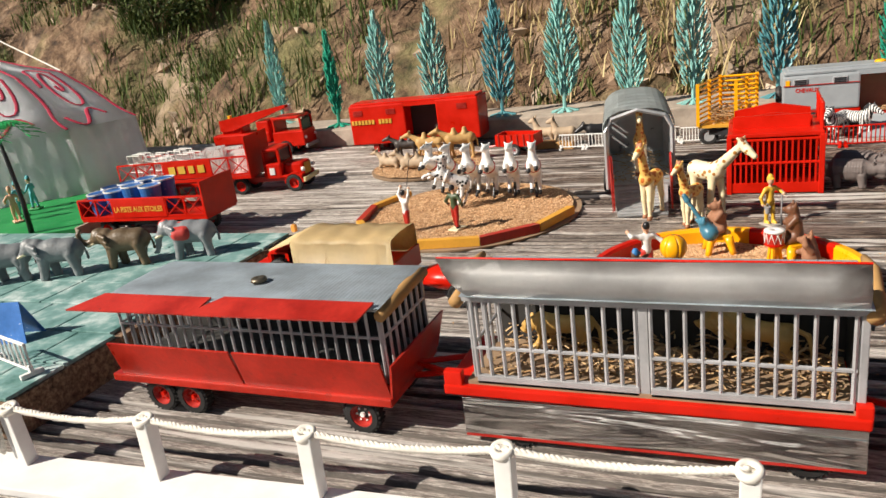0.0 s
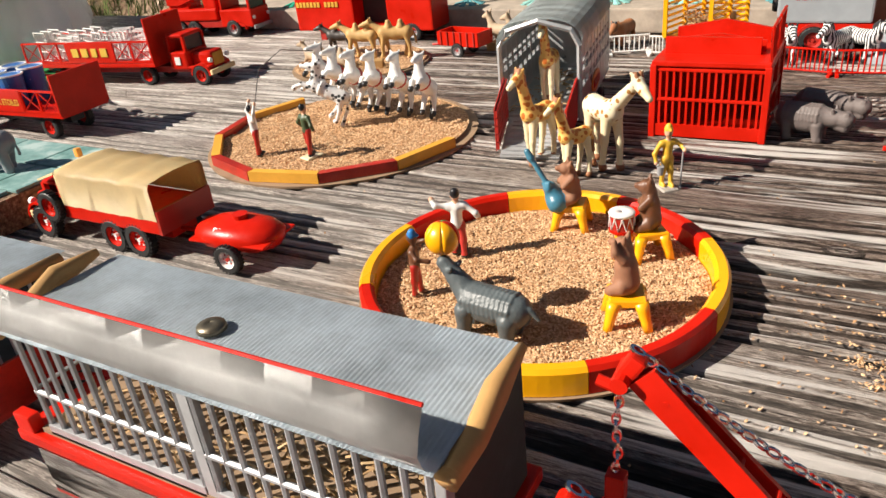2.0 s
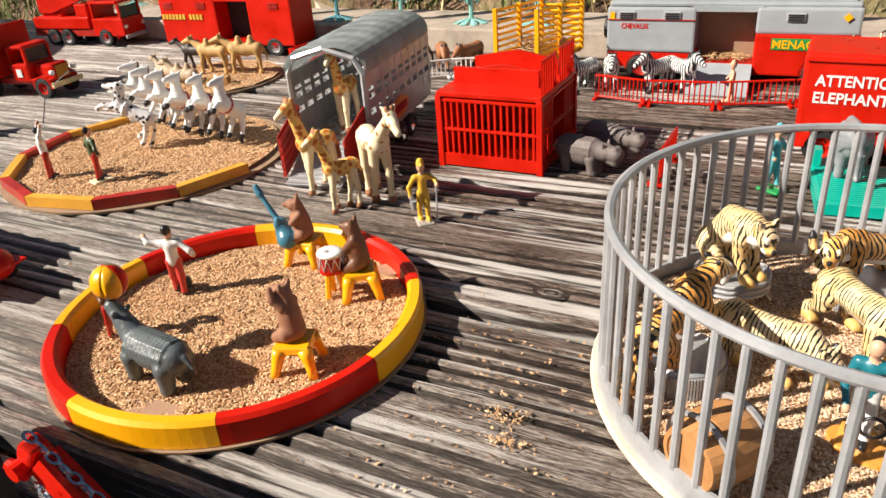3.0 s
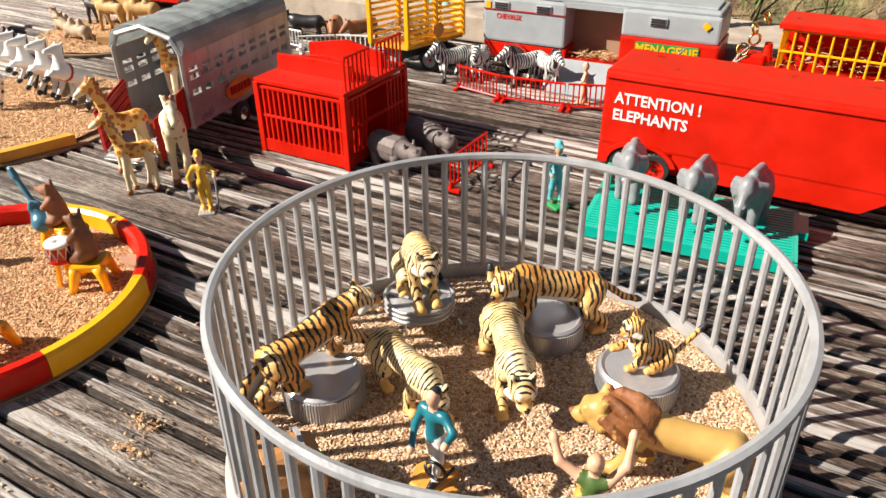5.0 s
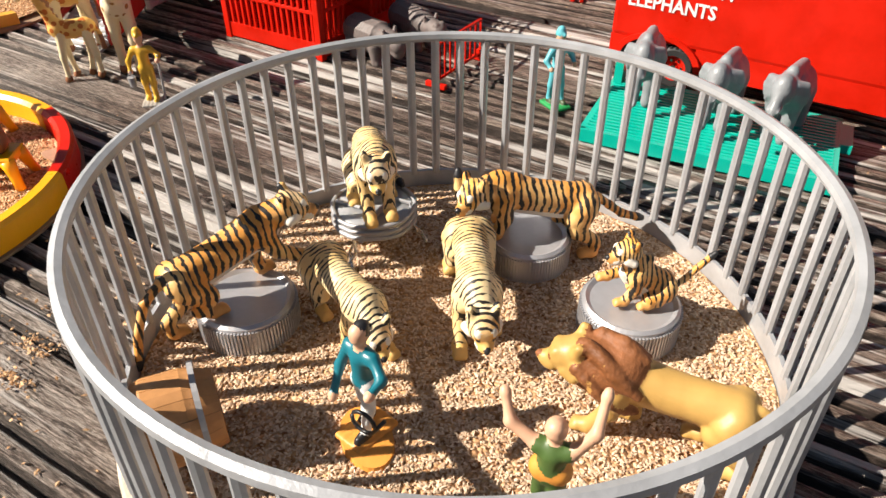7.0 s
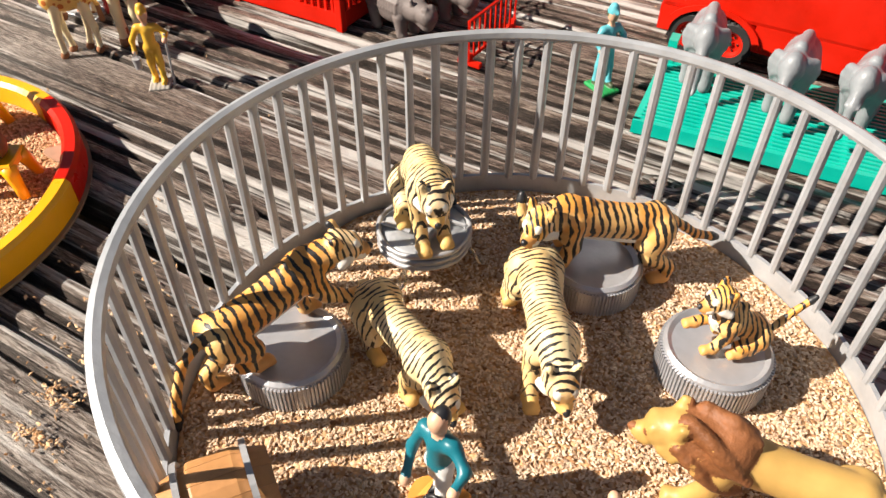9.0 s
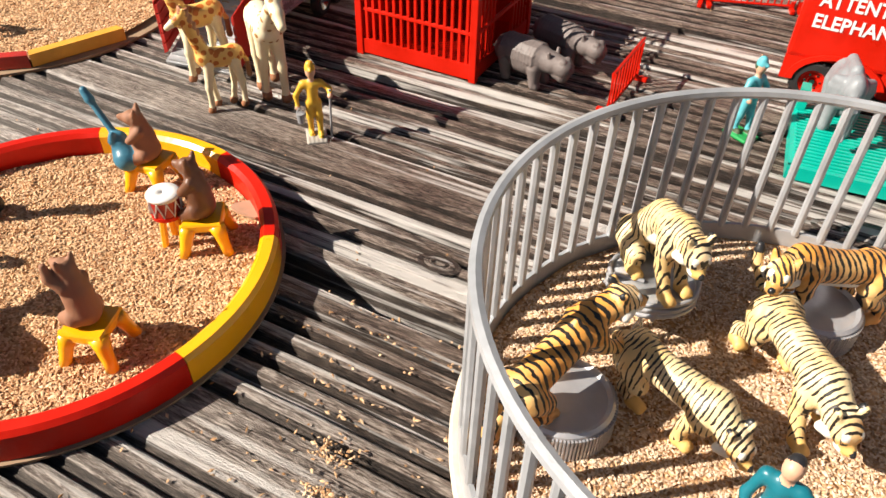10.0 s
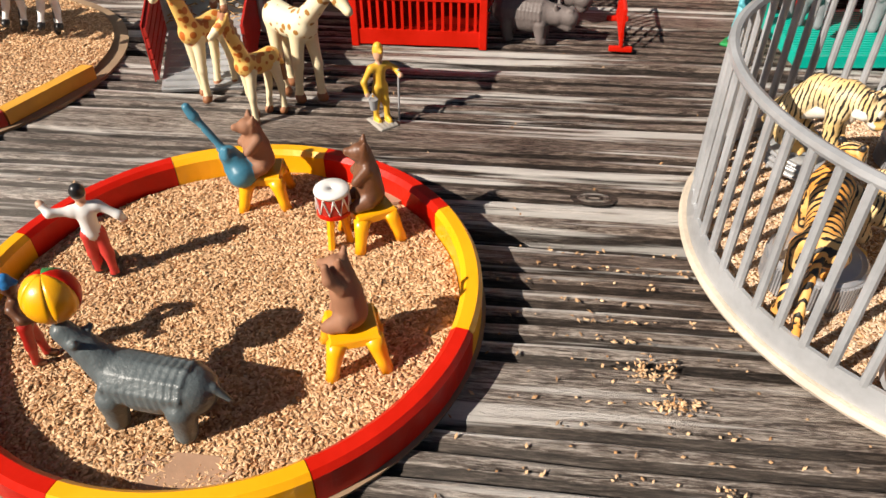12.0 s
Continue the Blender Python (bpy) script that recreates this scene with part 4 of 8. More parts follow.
def crane_lorry():
    w = thing("crane_lorry", at(-0.945, 1.345, 0, 6.0), "red toy breakdown lorry with yellow beacon and jib", "lorry")
    toy_cab(w, 0.03, RED, 0.074, 0.058, 0.066, True)
    one("chassis", RED_DARK, w, lambda b: box(b, (-0.06, 0, 0.024), (0.2, 0.05, 0.014), bevel=0.002))
    one("body", RED, w, lambda b: (box(b, (-0.085, 0, 0.042), (0.14, 0.056, 0.022), bevel=0.003), box(b, (-0.03, 0, 0.062), (0.03, 0.05, 0.03), bevel=0.003)))
    one("jib", RED, w, lambda b: (plate(b, [(-0.135, -0.008, 0.06), (-0.105, -0.008, 0.06), (0.03, -0.006, 0.1), (0.03, -0.006, 0.106), (-0.135, -0.008, 0.084)], -0.016), box(b, (-0.11, 0, 0.06), (0.05, 0.04, 0.02), bevel=0.004)), "red lattice jib")
    one("beacon", YELLOW, w, lambda b: rod(b, (-0.12, 0, 0.08), (-0.12, 0, 0.092), 0.005, n=10))
    one("searchlight", WHITE, w, lambda b: box(b, (0.025, 0, 0.098), (0.012, 0.014, 0.014), bevel=0.002))
    for x in (0.02, -0.075, -0.11):
        wheel(w, x, -0.026, 0.0155, 0.0155, 0.01, SILVER, -1)
        wheel(w, x, 0.026, 0.0155, 0.0155, 0.01, SILVER, 1)


crane_lorry()


def red_van():
    w = thing("box_trailer", at(-0.61, 1.308, 0, 3.0) @ Matrix.Diagonal((1.09, 0.92, 1.0, 1)), "red toy box trailer with gold lettering and side door", "trailer")
    for nm, c, d in (("front_body", (-0.068, 0.03, 0.056), (0.11, 0.07, 0.078)), ("rear_body", (0.086, 0.03, 0.056), (0.078, 0.07, 0.078)), ("back_panel", (0.015, 0.05, 0.056), (0.07, 0.03, 0.076)), ("lintel", (0.015, 0.03, 0.091), (0.07, 0.068, 0.007)), ("sill", (0.015, 0.03, 0.021), (0.07, 0.069, 0.006))):
        one(nm, RED, w, lambda b: box(b, c, d, bevel=0.003 if "body" in nm else 0.0))
    # dark sheet set in the opening in place of its shade
    one("doorway", INNER_SHADE, w, lambda b: box(b, (0.015, 0.0335, 0.056), (0.062, 0.002, 0.062)), "open doorway filled by a shade-black sheet")
    one("roof", RED, w, lambda b: box(b, (0.0, 0.03, 0.0965), (0.242, 0.058, 0.004), bevel=0.0015))
    for x in (-0.105, -0.04, 0.095):
        one("grille", RED_DARK, w, lambda b: [box(b, (x, -0.0058, 0.076 + 0.0022 * k), (0.018, 0.0014, 0.0012)) for k in range(5)])
    bm = B()
    for k in range(12):
        if k != 7:
            box(bm, (-0.117 + 0.0068 * k, -0.0058, 0.062), (0.0046, 0.0016, 0.0085))
    part("lettering_bars", bm, GOLD, w, "gold lettering")
    for x in (0.088,):
        wheel(w, x, -0.002, 0.0145, 0.0145, 0.008, SILVER, -1)
        wheel(w, x, 0.06, 0.0145, 0.0145, 0.008, SILVER, 1)
    for y in (0.005, 0.055):
        one("stand", RED_DARK, w, lambda b: box(b, (-0.08, y, 0.009), (0.01, 0.008, 0.018)))


red_van()


def handcart(x, y, rz, label):
    w = thing("small_trailer", at(x, y, 0, rz), label, "trailer")
    one("body", RED, w, lambda b: (box(b, (0, 0, 0.018), (0.07, 0.036, 0.004)), box(b, (0, -0.018, 0.027), (0.074, 0.003, 0.02)), box(b, (0, 0.018, 0.027), (0.074, 0.003, 0.02)), box(b, (0.036, 0, 0.027), (0.003, 0.036, 0.02)), box(b, (-0.036, 0, 0.027), (0.003, 0.036, 0.02))))
    one("rib", RED_DARK, w, lambda b: [box(b, (-0.03 + 0.012 * k, -0.02, 0.027), (0.002, 0.002, 0.02)) for k in range(6)])
    one("tow_bar", RED, w, lambda b: tube(b, [(-0.036, 0, 0.016), (-0.062, 0, 0.012)], 0.002, 6))
    for sy in (-1, 1):
        wheel(w, 0.0, sy * 0.02, 0.0105, 0.0105, 0.006, SILVER, sy)


handcart(-0.375, 1.23, -9.0, "small red open toy trailer with ribbed sides")


def livestock_trailer():
    w = thing("livestock_trailer", at(-0.125, 0.905, 0, 9.0) @ Matrix.Diagonal((0.93, 0.97, 0.9, 1)), "silver toy livestock trailer with arched ribbed roof", "trailer")
    L, hw = 0.19, 0.042
    one("floor", GREY_METAL, w, lambda b: box(b, (0, L / 2, 0.026), (2 * hw, L, 0.005)))
    for sx in (-1, 1):
        x = sx * hw
        one("side_wall", SILVER, w, lambda b: box(b, (x, L / 2, 0.042), (0.003, L, 0.034)), "silver lower side wall")
        for z, hgt in ((0.07, 0.01), (0.083, 0.0035), (0.097, 0.016)):
            one("side_rail", SILVER, w, lambda b: box(b, (x, L / 2, z), (0.0028, L, hgt)))
        for k in range(10):
            one("slat", SILVER, w, lambda b: box(b, (x, L * k / 9, 0.07), (0.0036, 0.0075, 0.066)))
        one("moulding", SILVER, w, lambda b: [box(b, (x + sx * 0.0018, L / 2, z), (0.0012, L, 0.0015)) for z in (0.027, 0.058, 0.0755, 0.1035)])
    one("sign", ORANGE, w, lambda b: lathe(b, [(0.0001, -0.0006), (0.021, -0.0006), (0.021, 0.0006), (0.0001, 0.0006)], 24, Matrix.Translation((hw + 0.0032, L * 0.42, 0.044)) @ pose(0, 0, 0, 0, 90, 0) @ Matrix.Diagonal((0.55, 1.25, 1, 1))), "orange oval sign")
    bm = B()
    for k in range(6):
        box(bm, (hw + 0.0045, L * 0.42 - 0.016 + 0.0064 * k, 0.044), (0.0012, 0.0042, 0.009))
    part("lettering_bars", bm, RED_DARK, w, "dark red lettering")
    bm = B()
    n, rows = 14, []
    for j in range(29):
        y, lift = -0.004 + (L + 0.006) * j / 28, 0.0011 if j % 4 in (1, 2) else 0.0
        rows.append([bm.verts.new(((hw + 0.003 + lift) * math.copysign(abs(math.cos(t)) ** 0.75, math.cos(t)), y, 0.105 + (0.028 + lift) * max(0.0, math.sin(t)) ** 0.8)) for t in (math.pi * i / n for i in range(n + 1))])
    for a, c in zip(rows, rows[1:]):
        for j in range(n):
            bm.faces.new((a[j], a[j + 1], c[j + 1], c[j]))
    bmesh.ops.solidify(bm, geom=bm.faces[:], thickness=0.002)
    part("roof", bm, plain("grey_green_roof", (0.5, 0.55, 0.55), 0.36, 0.1, var=0.25), w, "arched ribbed grey roof")
    one("front_wall", SILVER, w, lambda b: (box(b, (0, L, 0.066), (2 * hw, 0.003, 0.08)), box(b, (0, L, 0.115), (hw * 1.4, 0.003, 0.022))))
    one("door_frame", SILVER, w, lambda b: tube(b, [(-hw, -0.002, 0.024), (-hw, -0.002, 0.105), (-hw * 0.8, -0.002, 0.121), (0, -0.002, 0.131), (hw * 0.8, -0.002, 0.121), (hw, -0.002, 0.105), (hw, -0.002, 0.024)], 0.0032, 6), "silver arched frame", False)
    one("ramp", SILVER, w, lambda b: plate(b, [(-0.031, -0.06, 0.003), (0.031, -0.06, 0.003), (0.035, -0.002, 0.026), (-0.035, -0.002, 0.026)], 0.003), "lowered silver loading ramp")
    bm = B()
    for k in range(9):
        f = k / 9
        box(bm, (0, -0.058 + 0.055 * f, 0.0045 + 0.0215 * f), (0.058, 0.0016, 0.0016))
    part("ramp_rib", bm, SILVER, w)
    for sx in (-1, 1):
        g = one("gate", RED_DARK, w, lambda b: plate(b, [(sx * (hw - 0.003), -0.003, 0.027), (sx * (hw - 0.005), -0.052, 0.006), (sx * (hw - 0.005), -0.052, 0.052), (sx * (hw - 0.003), -0.003, 0.072)], 0.001), "dark red slatted ramp gate")
        for k in range(5):
            one("slat", RED_DARK, g, lambda b: plate(b, [(sx * (hw - 0.0045), -0.003, 0.028 + 0.0088 * k), (sx * (hw - 0.0065), -0.052, 0.0075 + 0.0088 * k), (sx * (hw - 0.0065), -0.052, 0.0145 + 0.0088 * k), (sx * (hw - 0.0045), -0.003, 0.035 + 0.0088 * k)], 0.002))
    for y in (0.075, 0.105):
        for sx in (-1, 1):
            bm = B()
            mm = Matrix.Translation((sx * (hw + 0.003), y, 0.0135)) @ pose(0, 0, 0, 0, 90, 0)
            lathe(bm, [(0.008, -0.0045), (0.012, -0.0045), (0.0135, -0.003), (0.0135, 0.003), (0.012, 0.0045), (0.008, 0.0045)], 24, mm)
            t = part("wheel", bm, BLACK, w)
            bm = B()
            lathe(bm, [(0.0001, -0.003), (0.0082, -0.004), (0.0082, 0.004), (0.003, 0.0015), (0.0001, 0.002)], 16, mm if sx > 0 else mm @ pose(0, 0, 0, 180))
            part("rim", bm, CHROME, t)
    straw_pile(w, -0.036, 0.036, 0.004, 0.18, 0.029, 160, 33, 0.004)


livestock_trailer()


def red_cage():
    w = thing("animal_cage", at(0.0275, 0.989, 0), "red plastic cage container with a raised barred gate", "cage")
    X, Y, H = 0.0505, 0.0505, 0.071
    one("floor", RED, w, lambda b: box(b, (0, 0, 0.004), (2 * X, 2 * Y, 0.006)))
    for sx in (-1, 1):
        for sy in (-1, 1):
            one("corner_post", RED, w, lambda b: box(b, (sx * X, sy * Y, H / 2), (0.006, 0.006, H), bevel=0.0008))
    one("skirting", RED, w, lambda b: (box(b, (0, -Y, 0.008), (2 * X, 0.004, 0.012)), box(b, (0, Y, 0.03), (2 * X, 0.004, 0.06)), box(b, (X, 0, 0.008), (0.004, 2 * Y, 0.012)), box(b, (-X, 0, 0.035), (0.004, 2 * Y, 0.07))))
    for side, m in (("front", Matrix.Translation((0, -Y, 0))), ("side", Matrix.Translation((X, 0, 0)) @ pose(0, 0, 0, 0, 0, 90))):
        for i in range(15):
            x = -0.044 + 0.0063 * i
            if side == "side" and 4 < i < 10:
                continue
            bm = B()
            p = m @ Vector((x, 0, 0.012))
            box(bm, (p.x, p.y, 0.039), (0.0022, 0.0022, 0.052))
            part("bar", bm, RED, w)
        for z in (0.038, 0.066):
            bm = B()
            a, c = m @ Vector((-0.05, 0, z)), m @ Vector((0.05, 0, z))
            rod(bm, a, c, 0.0018, n=6)
            part("rail", bm, RED, w)
    one("roof", RED, w, lambda b: (box(b, (0, 0, H + 0.001), (2 * X + 0.004, 2 * Y + 0.004, 0.005), bevel=0.001), box(b, (-0.004, -0.02, H + 0.01), (0.086, 0.004, 0.018), ry=0), plate(b, [(-0.046, -0.006, H + 0.003), (0.042, -0.006, H + 0.003), (0.042, -0.006, H + 0.014), (0, -0.006, H + 0.02), (-0.046, -0.006, H + 0.014)], -0.004), plate(b, [(-0.046, 0.03, H + 0.003), (0.042, 0.03, H + 0.003), (0.042, 0.03, H + 0.018), (0, 0.03, H + 0.026), (-0.046, 0.03, H + 0.018)], -0.004)), "red roof with raised gables")
    for y0, y1 in ((-0.046, -0.008), (0.006, 0.046)):
        one("gate", RED, w, lambda b: tube(b, [(X, y0, H), (X, y1, H), (X, y1, H + 0.034), (X, y0, H + 0.034)], 0.0016, 5, True), "raised red gate")
        one("gate_bar", RED, w, lambda b: [rod(b, (X, y0 + (y1 - y0) * k / 6, H), (X, y0 + (y1 - y0) * k / 6, H + 0.034), 0.0011, n=5) for k in range(1, 6)])


red_cage()


def stake_trailer():
    w = thing("stake_trailer", at(-0.045, 1.205, 0, 0), "yellow slatted toy farm trailer carrying straw", "trailer")
    d = Vector((0.03, 0.09, 0))
    one("bed", YELLOW_OCHRE, w, lambda b: plate(b, [(-0.03, 0, 0.036), (0.025, 0, 0.036), (0.055, 0.09, 0.036), (0.0, 0.09, 0.036)], 0.004))
    for x in (-0.03, 0.025):
        for k in range(9):
            bm = B()
            z = 0.038 + 0.0075 * k
            tube(bm, [(x, 0, z), (x + 0.03, 0.09, z)], 0.0018, 4)
            part("slat", bm, YELLOW, w)
        for f in (0.0, 0.5, 1.0):
            one("stake", YELLOW, w, lambda b: box(b, (x + 0.03 * f, 0.09 * f, 0.068), (0.005, 0.005, 0.066)))
    for k in range(9):
        bm = B()
        tube(bm, [(0.0, 0.09, 0.038 + 0.0075 * k), (0.055, 0.09, 0.038 + 0.0075 * k)], 0.0018, 4)
        part("slat", bm, YELLOW, w)
    straw_pile(w, -0.012, 0.03, 0.004, 0.08, 0.037, 260, 35, 0.022)
    one("sign", ORANGE, w, lambda b: lathe(b, [(0.0001, -0.001), (0.009, -0.001), (0.009, 0.001), (0.0001, 0.001)], 16, Matrix.Translation((0.0435, 0.045, 0.05)) @ pose(0, 0, 0, 0, 90, -18)))
    for y in (0.03, 0.062):
        wheel(w, 0.03 + y / 3, y, 0.0145, 0.0145, 0.008, SILVER, -1)
        wheel(w, -0.026 + y / 3, y, 0.0145, 0.0145, 0.008, SILVER, 1)
    one("frame", BLACK_PAINT, w, lambda b: box(b, (0.012, 0.045, 0.026), (0.03, 0.08, 0.014), rz=-18))


stake_trailer()


def horse_lorry():
    w = thing("horse_trailer", at(0.19, 1.285, 0, 1.5), "grey and red toy horse trailer with lowered ramp", "trailer")
    Lh = 0.142
    one("body", GREY_PLASTIC, w, lambda b: (box(b, (-0.089, 0.033, 0.064), (0.108, 0.068, 0.054), bevel=0.003), box(b, (0.088, 0.033, 0.077), (0.11, 0.068, 0.03), bevel=0.003), box(b, (0.0, 0.05, 0.058), (0.072, 0.03, 0.066)), box(b, (0.0, 0.033, 0.0895), (0.08, 0.066, 0.006))), "light grey moulded body")
    one("roof", GREY_PLASTIC, w, lambda b: (box(b, (0, 0.033, 0.0945), (0.282, 0.06, 0.006), bevel=0.0028), box(b, (0, 0.033, 0.0985), (0.27, 0.045, 0.003), bevel=0.0012)))
    one("lower_body", RED, w, lambda b: (box(b, (-0.088, 0.033, 0.027), (0.11, 0.064, 0.02), bevel=0.002), box(b, (0.089, 0.031, 0.038), (0.111, 0.07, 0.048), bevel=0.0025), box(b, (0, 0.033, 0.022), (0.08, 0.066, 0.006))), "red lower body")
    one("stripe", RED_DARK, w, lambda b: box(b, (-0.089, -0.0018, 0.0765), (0.106, 0.0014, 0.0012)))
    one("doorway", BROWN_CARD, w, lambda b: box(b, (0, 0.0335, 0.057), (0.068, 0.002, 0.062)), "open doorway")
    for x in (-0.118, -0.063, 0.075):
        f = one("window", SILVER, w, lambda b: box(b, (x, -0.0018, 0.0815), (0.02, 0.002, 0.0095), bevel=0.0006))
        one("pane", BLACK_PAINT, f, lambda b: [box(b, (x, -0.0032, 0.0785 + 0.0028 * k), (0.0165, 0.001, 0.0017)) for k in range(3)])
    text_front(w, "CHEVAUX", 0.009, -0.108, -0.0014, 0.0655, RED, 0.034)
    one("sign_board", plain("sign_green", (0.02, 0.28, 0.06), 0.5), w, lambda b: box(b, (0.088, -0.0045, 0.0515), (0.072, 0.0012, 0.013)), "green sign board")
    text_front(w, "MENAGERIE", 0.0135, 0.088, -0.0054, 0.0468, YELLOW, 0.07)
    one("badge", YELLOW, w, lambda b: box(b, (-0.136, -0.0016, 0.081), (0.006, 0.0012, 0.008)))
    one("badge", YELLOW, w, lambda b: box(b, (0.128, -0.0022, 0.082), (0.007, 0.0012, 0.007), ry=45))
    one("ventilator", YELLOW, w, lambda b: lathe(b, [(0.0001, 0), (0.009, 0), (0.0075, 0.003), (0.0001, 0.005)], 16, Matrix.Translation((-0.005, 0.03, 0.0995))), smooth=True)
    one("ramp", GREY_PLASTIC, w, lambda b: plate(b, [(-0.036, -0.058, 0.002), (0.036, -0.058, 0.002), (0.034, -0.001, 0.026), (-0.034, -0.001, 0.026)], 0.0025), "lowered grey ramp")
    for x in (-0.098, 0.105):
        wheel(w, x, -0.001, 0.0165, 0.0165, 0.008, RED_DARK, -1)
        wheel(w, x, 0.066, 0.0165, 0.0165, 0.008, RED_DARK, 1)
        one("arch", RED_DARK, w, lambda b: lathe(b, [(0.0175, -0.004), (0.0205, -0.004), (0.0205, 0.004), (0.0175, 0.004)], 12, Matrix.Translation((x, 0.0, 0.0165)) @ pose(0, 0, 0, 90, 0, 0), 0, 180))
    one("spare_wheel", BLACK, w, lambda b: lathe(b, [(0.006, -0.004), (0.013, -0.004), (0.0145, 0), (0.013, 0.004), (0.006, 0.004)], 20, Matrix.Translation((-0.147, 0.03, 0.06)) @ pose(0, 0, 0, 0, 90, 0)))
    straw_pile(w, -0.03, 0.03, 0.002, 0.03, 0.026, 120, 36, 0.008)


horse_lorry()


def elephant_van():
    w = thing("box_trailer", at(0.284, 1.037, 0, -0.8), "long red toy box trailer lettered for elephants", "trailer")
    L, D = 0.34, 0.075
    one("body", RED, w, lambda b: box(b, (L / 2, D / 2, 0.0655), (L, D, 0.067), bevel=0.0035), "red box body")
    one("side_skirt", RED, w, lambda b: plate(b, [(0.066, 0.0005, 0.0145), (0.215, 0.0005, 0.0145), (0.24, 0.0005, 0.033), (0.066, 0.0005, 0.033)], D - 0.001))
    one("tail_skirt", RED, w, lambda b: box(b, (0.008, D / 2, 0.0235), (0.015, D - 0.001, 0.018)))
    one("roof_edge", RED, w, lambda b: box(b, (L / 2, -0.0008, 0.0935), (L - 0.004, 0.002, 0.0022), bevel=0.0006))
    one("arch", RED, w, lambda b: lathe(b, [(0.0175, -0.004), (0.0205, -0.004), (0.0205, 0.003), (0.0175, 0.003)], 14, Matrix.Translation((0.0385, 0.001, 0.016)) @ Matrix.Diagonal((1.65, 1, 1.15, 1)) @ pose(0, 0, 0, 90, 0, 0), 0, 180))
    one("lining", INNER_SHADE, w, lambda b: box(b, (0.042, D / 2, 0.024), (0.05, D - 0.016, 0.016)))
    lettering(w, "ATTENTION !", 0.0135, pose(0.0475, -0.0004, 0.0715, 90, 0, 0), WHITE, 0.073)
    lettering(w, "ELEPHANTS", 0.0135, pose(0.0425, -0.0004, 0.0565, 90, 0, 0), WHITE, 0.064)
    for x in (0.024, 0.052):
        wheel(w, x, 0.004, 0.0155, 0.0155, 0.009, RED, -1, CHROME)
        wheel(w, x, D - 0.004, 0.0155, 0.0155, 0.009, RED, 1)
    for x in (0.26, 0.3):
        wheel(w, x, 0.006, 0.0135, 0.0135, 0.009, RED, -1)


elephant_van()


def teal_pallet():
    w = thing("pallet", at(0.3835, 0.975, 0, 6.0), "teal plastic slatted platform for toy elephants", "pallet")
    one("frame", TEAL, w, lambda b: (box(b, (0, -0.043, 0.006), (0.158, 0.004, 0.009)), box(b, (0, 0.043, 0.006), (0.158, 0.004, 0.009)), box(b, (-0.077, 0, 0.006), (0.004, 0.086, 0.009)), box(b, (0.077, 0, 0.006), (0.004, 0.086, 0.009)), *[box(b, (x, 0, 0.0065), (0.003, 0.086, 0.007)) for x in (-0.04, 0.0, 0.04)]))
    for k in range(19):
        bm = B()
        box(bm, (0, -0.0395 + 0.0044 * k, 0.0095), (0.152, 0.0021, 0.003), bevel=0.0004)
        part("slat", bm, TEAL, w)
    one("flange", TEAL, w, lambda b: box(b, (0.082, 0.02, 0.008), (0.008, 0.03, 0.006)))
    one("upright", TEAL, w, lambda b: box(b, (-0.074, 0.04, 0.016), (0.006, 0.012, 0.02)))


teal_pallet()


def canvas_truck():
    w = thing("army_truck", at(-0.388, 0.6, 0, 0.0), "red six-wheeled toy truck with beige canvas cover", "truck")
    toy_cab(w, -0.052, RED, -0.05, 0.046, 0.04)
    one("bed", RED, w, lambda b: (box(b, (0.025, 0, 0.03), (0.112, 0.056, 0.012), bevel=0.0015), box(b, (0.0, 0, 0.018), (0.15, 0.026, 0.008))), "red load bed")
    bm = B()
    n = 10
    prof = [(-0.0285, 0.036), (-0.0285, 0.062), (-0.0265, 0.066), (-0.012, 0.0676), (0.0, 0.068), (0.012, 0.0676), (0.0265, 0.066), (0.0285, 0.062), (0.0285, 0.036)]
    rows = []
    for i in range(17):
        x = -0.03 + 0.111 * i / 16
        sag = 0.0009 * math.sin(i * 1.57)
        rows.append([bm.verts.new((x, y * (1 + sag * 12), z + (sag if z > 0.05 else 0.0004 * math.sin(i * 2.3)))) for y, z in prof])
    for a, c in zip(rows, rows[1:]):
        for j in range(len(prof) - 1):
            bm.faces.new((a[j], a[j + 1], c[j + 1], c[j]))
    bm.faces.new(rows[0])
    bmesh.ops.solidify(bm, geom=bm.faces[:], thickness=0.0016)
    part("canvas_cover", bm, CANVAS, w, "beige moulded canvas cover", True)
    one("awning", CANVAS, w, lambda b: plate(b, [(-0.03, -0.0285, 0.063), (-0.058, -0.026, 0.054), (-0.058, 0.026, 0.054), (-0.03, 0.0285, 0.063)], 0.0016))
    one("tailboard", RED_DARK, w, lambda b: box(b, (0.0815, 0, 0.034), (0.003, 0.056, 0.02)))
    one("bulkhead", RED_DARK, w, lambda b: box(b, (-0.026, 0, 0.05), (0.002, 0.052, 0.03)))
    for x in (-0.068, 0.022, 0.05):
        wheel(w, x, -0.024, 0.0145, 0.0145, 0.009, RED, -1, WHITE)
        wheel(w, x, 0.024, 0.0145, 0.0145, 0.009, RED, 1)
    wheel(w, -0.045, -0.03, 0.034, 0.0135, 0.007, RED, -1)
    one("lamp", ORANGE, w, lambda b: box(b, (-0.05, 0.012, 0.066), (0.005, 0.005, 0.008), bevel=0.001))


canvas_truck()


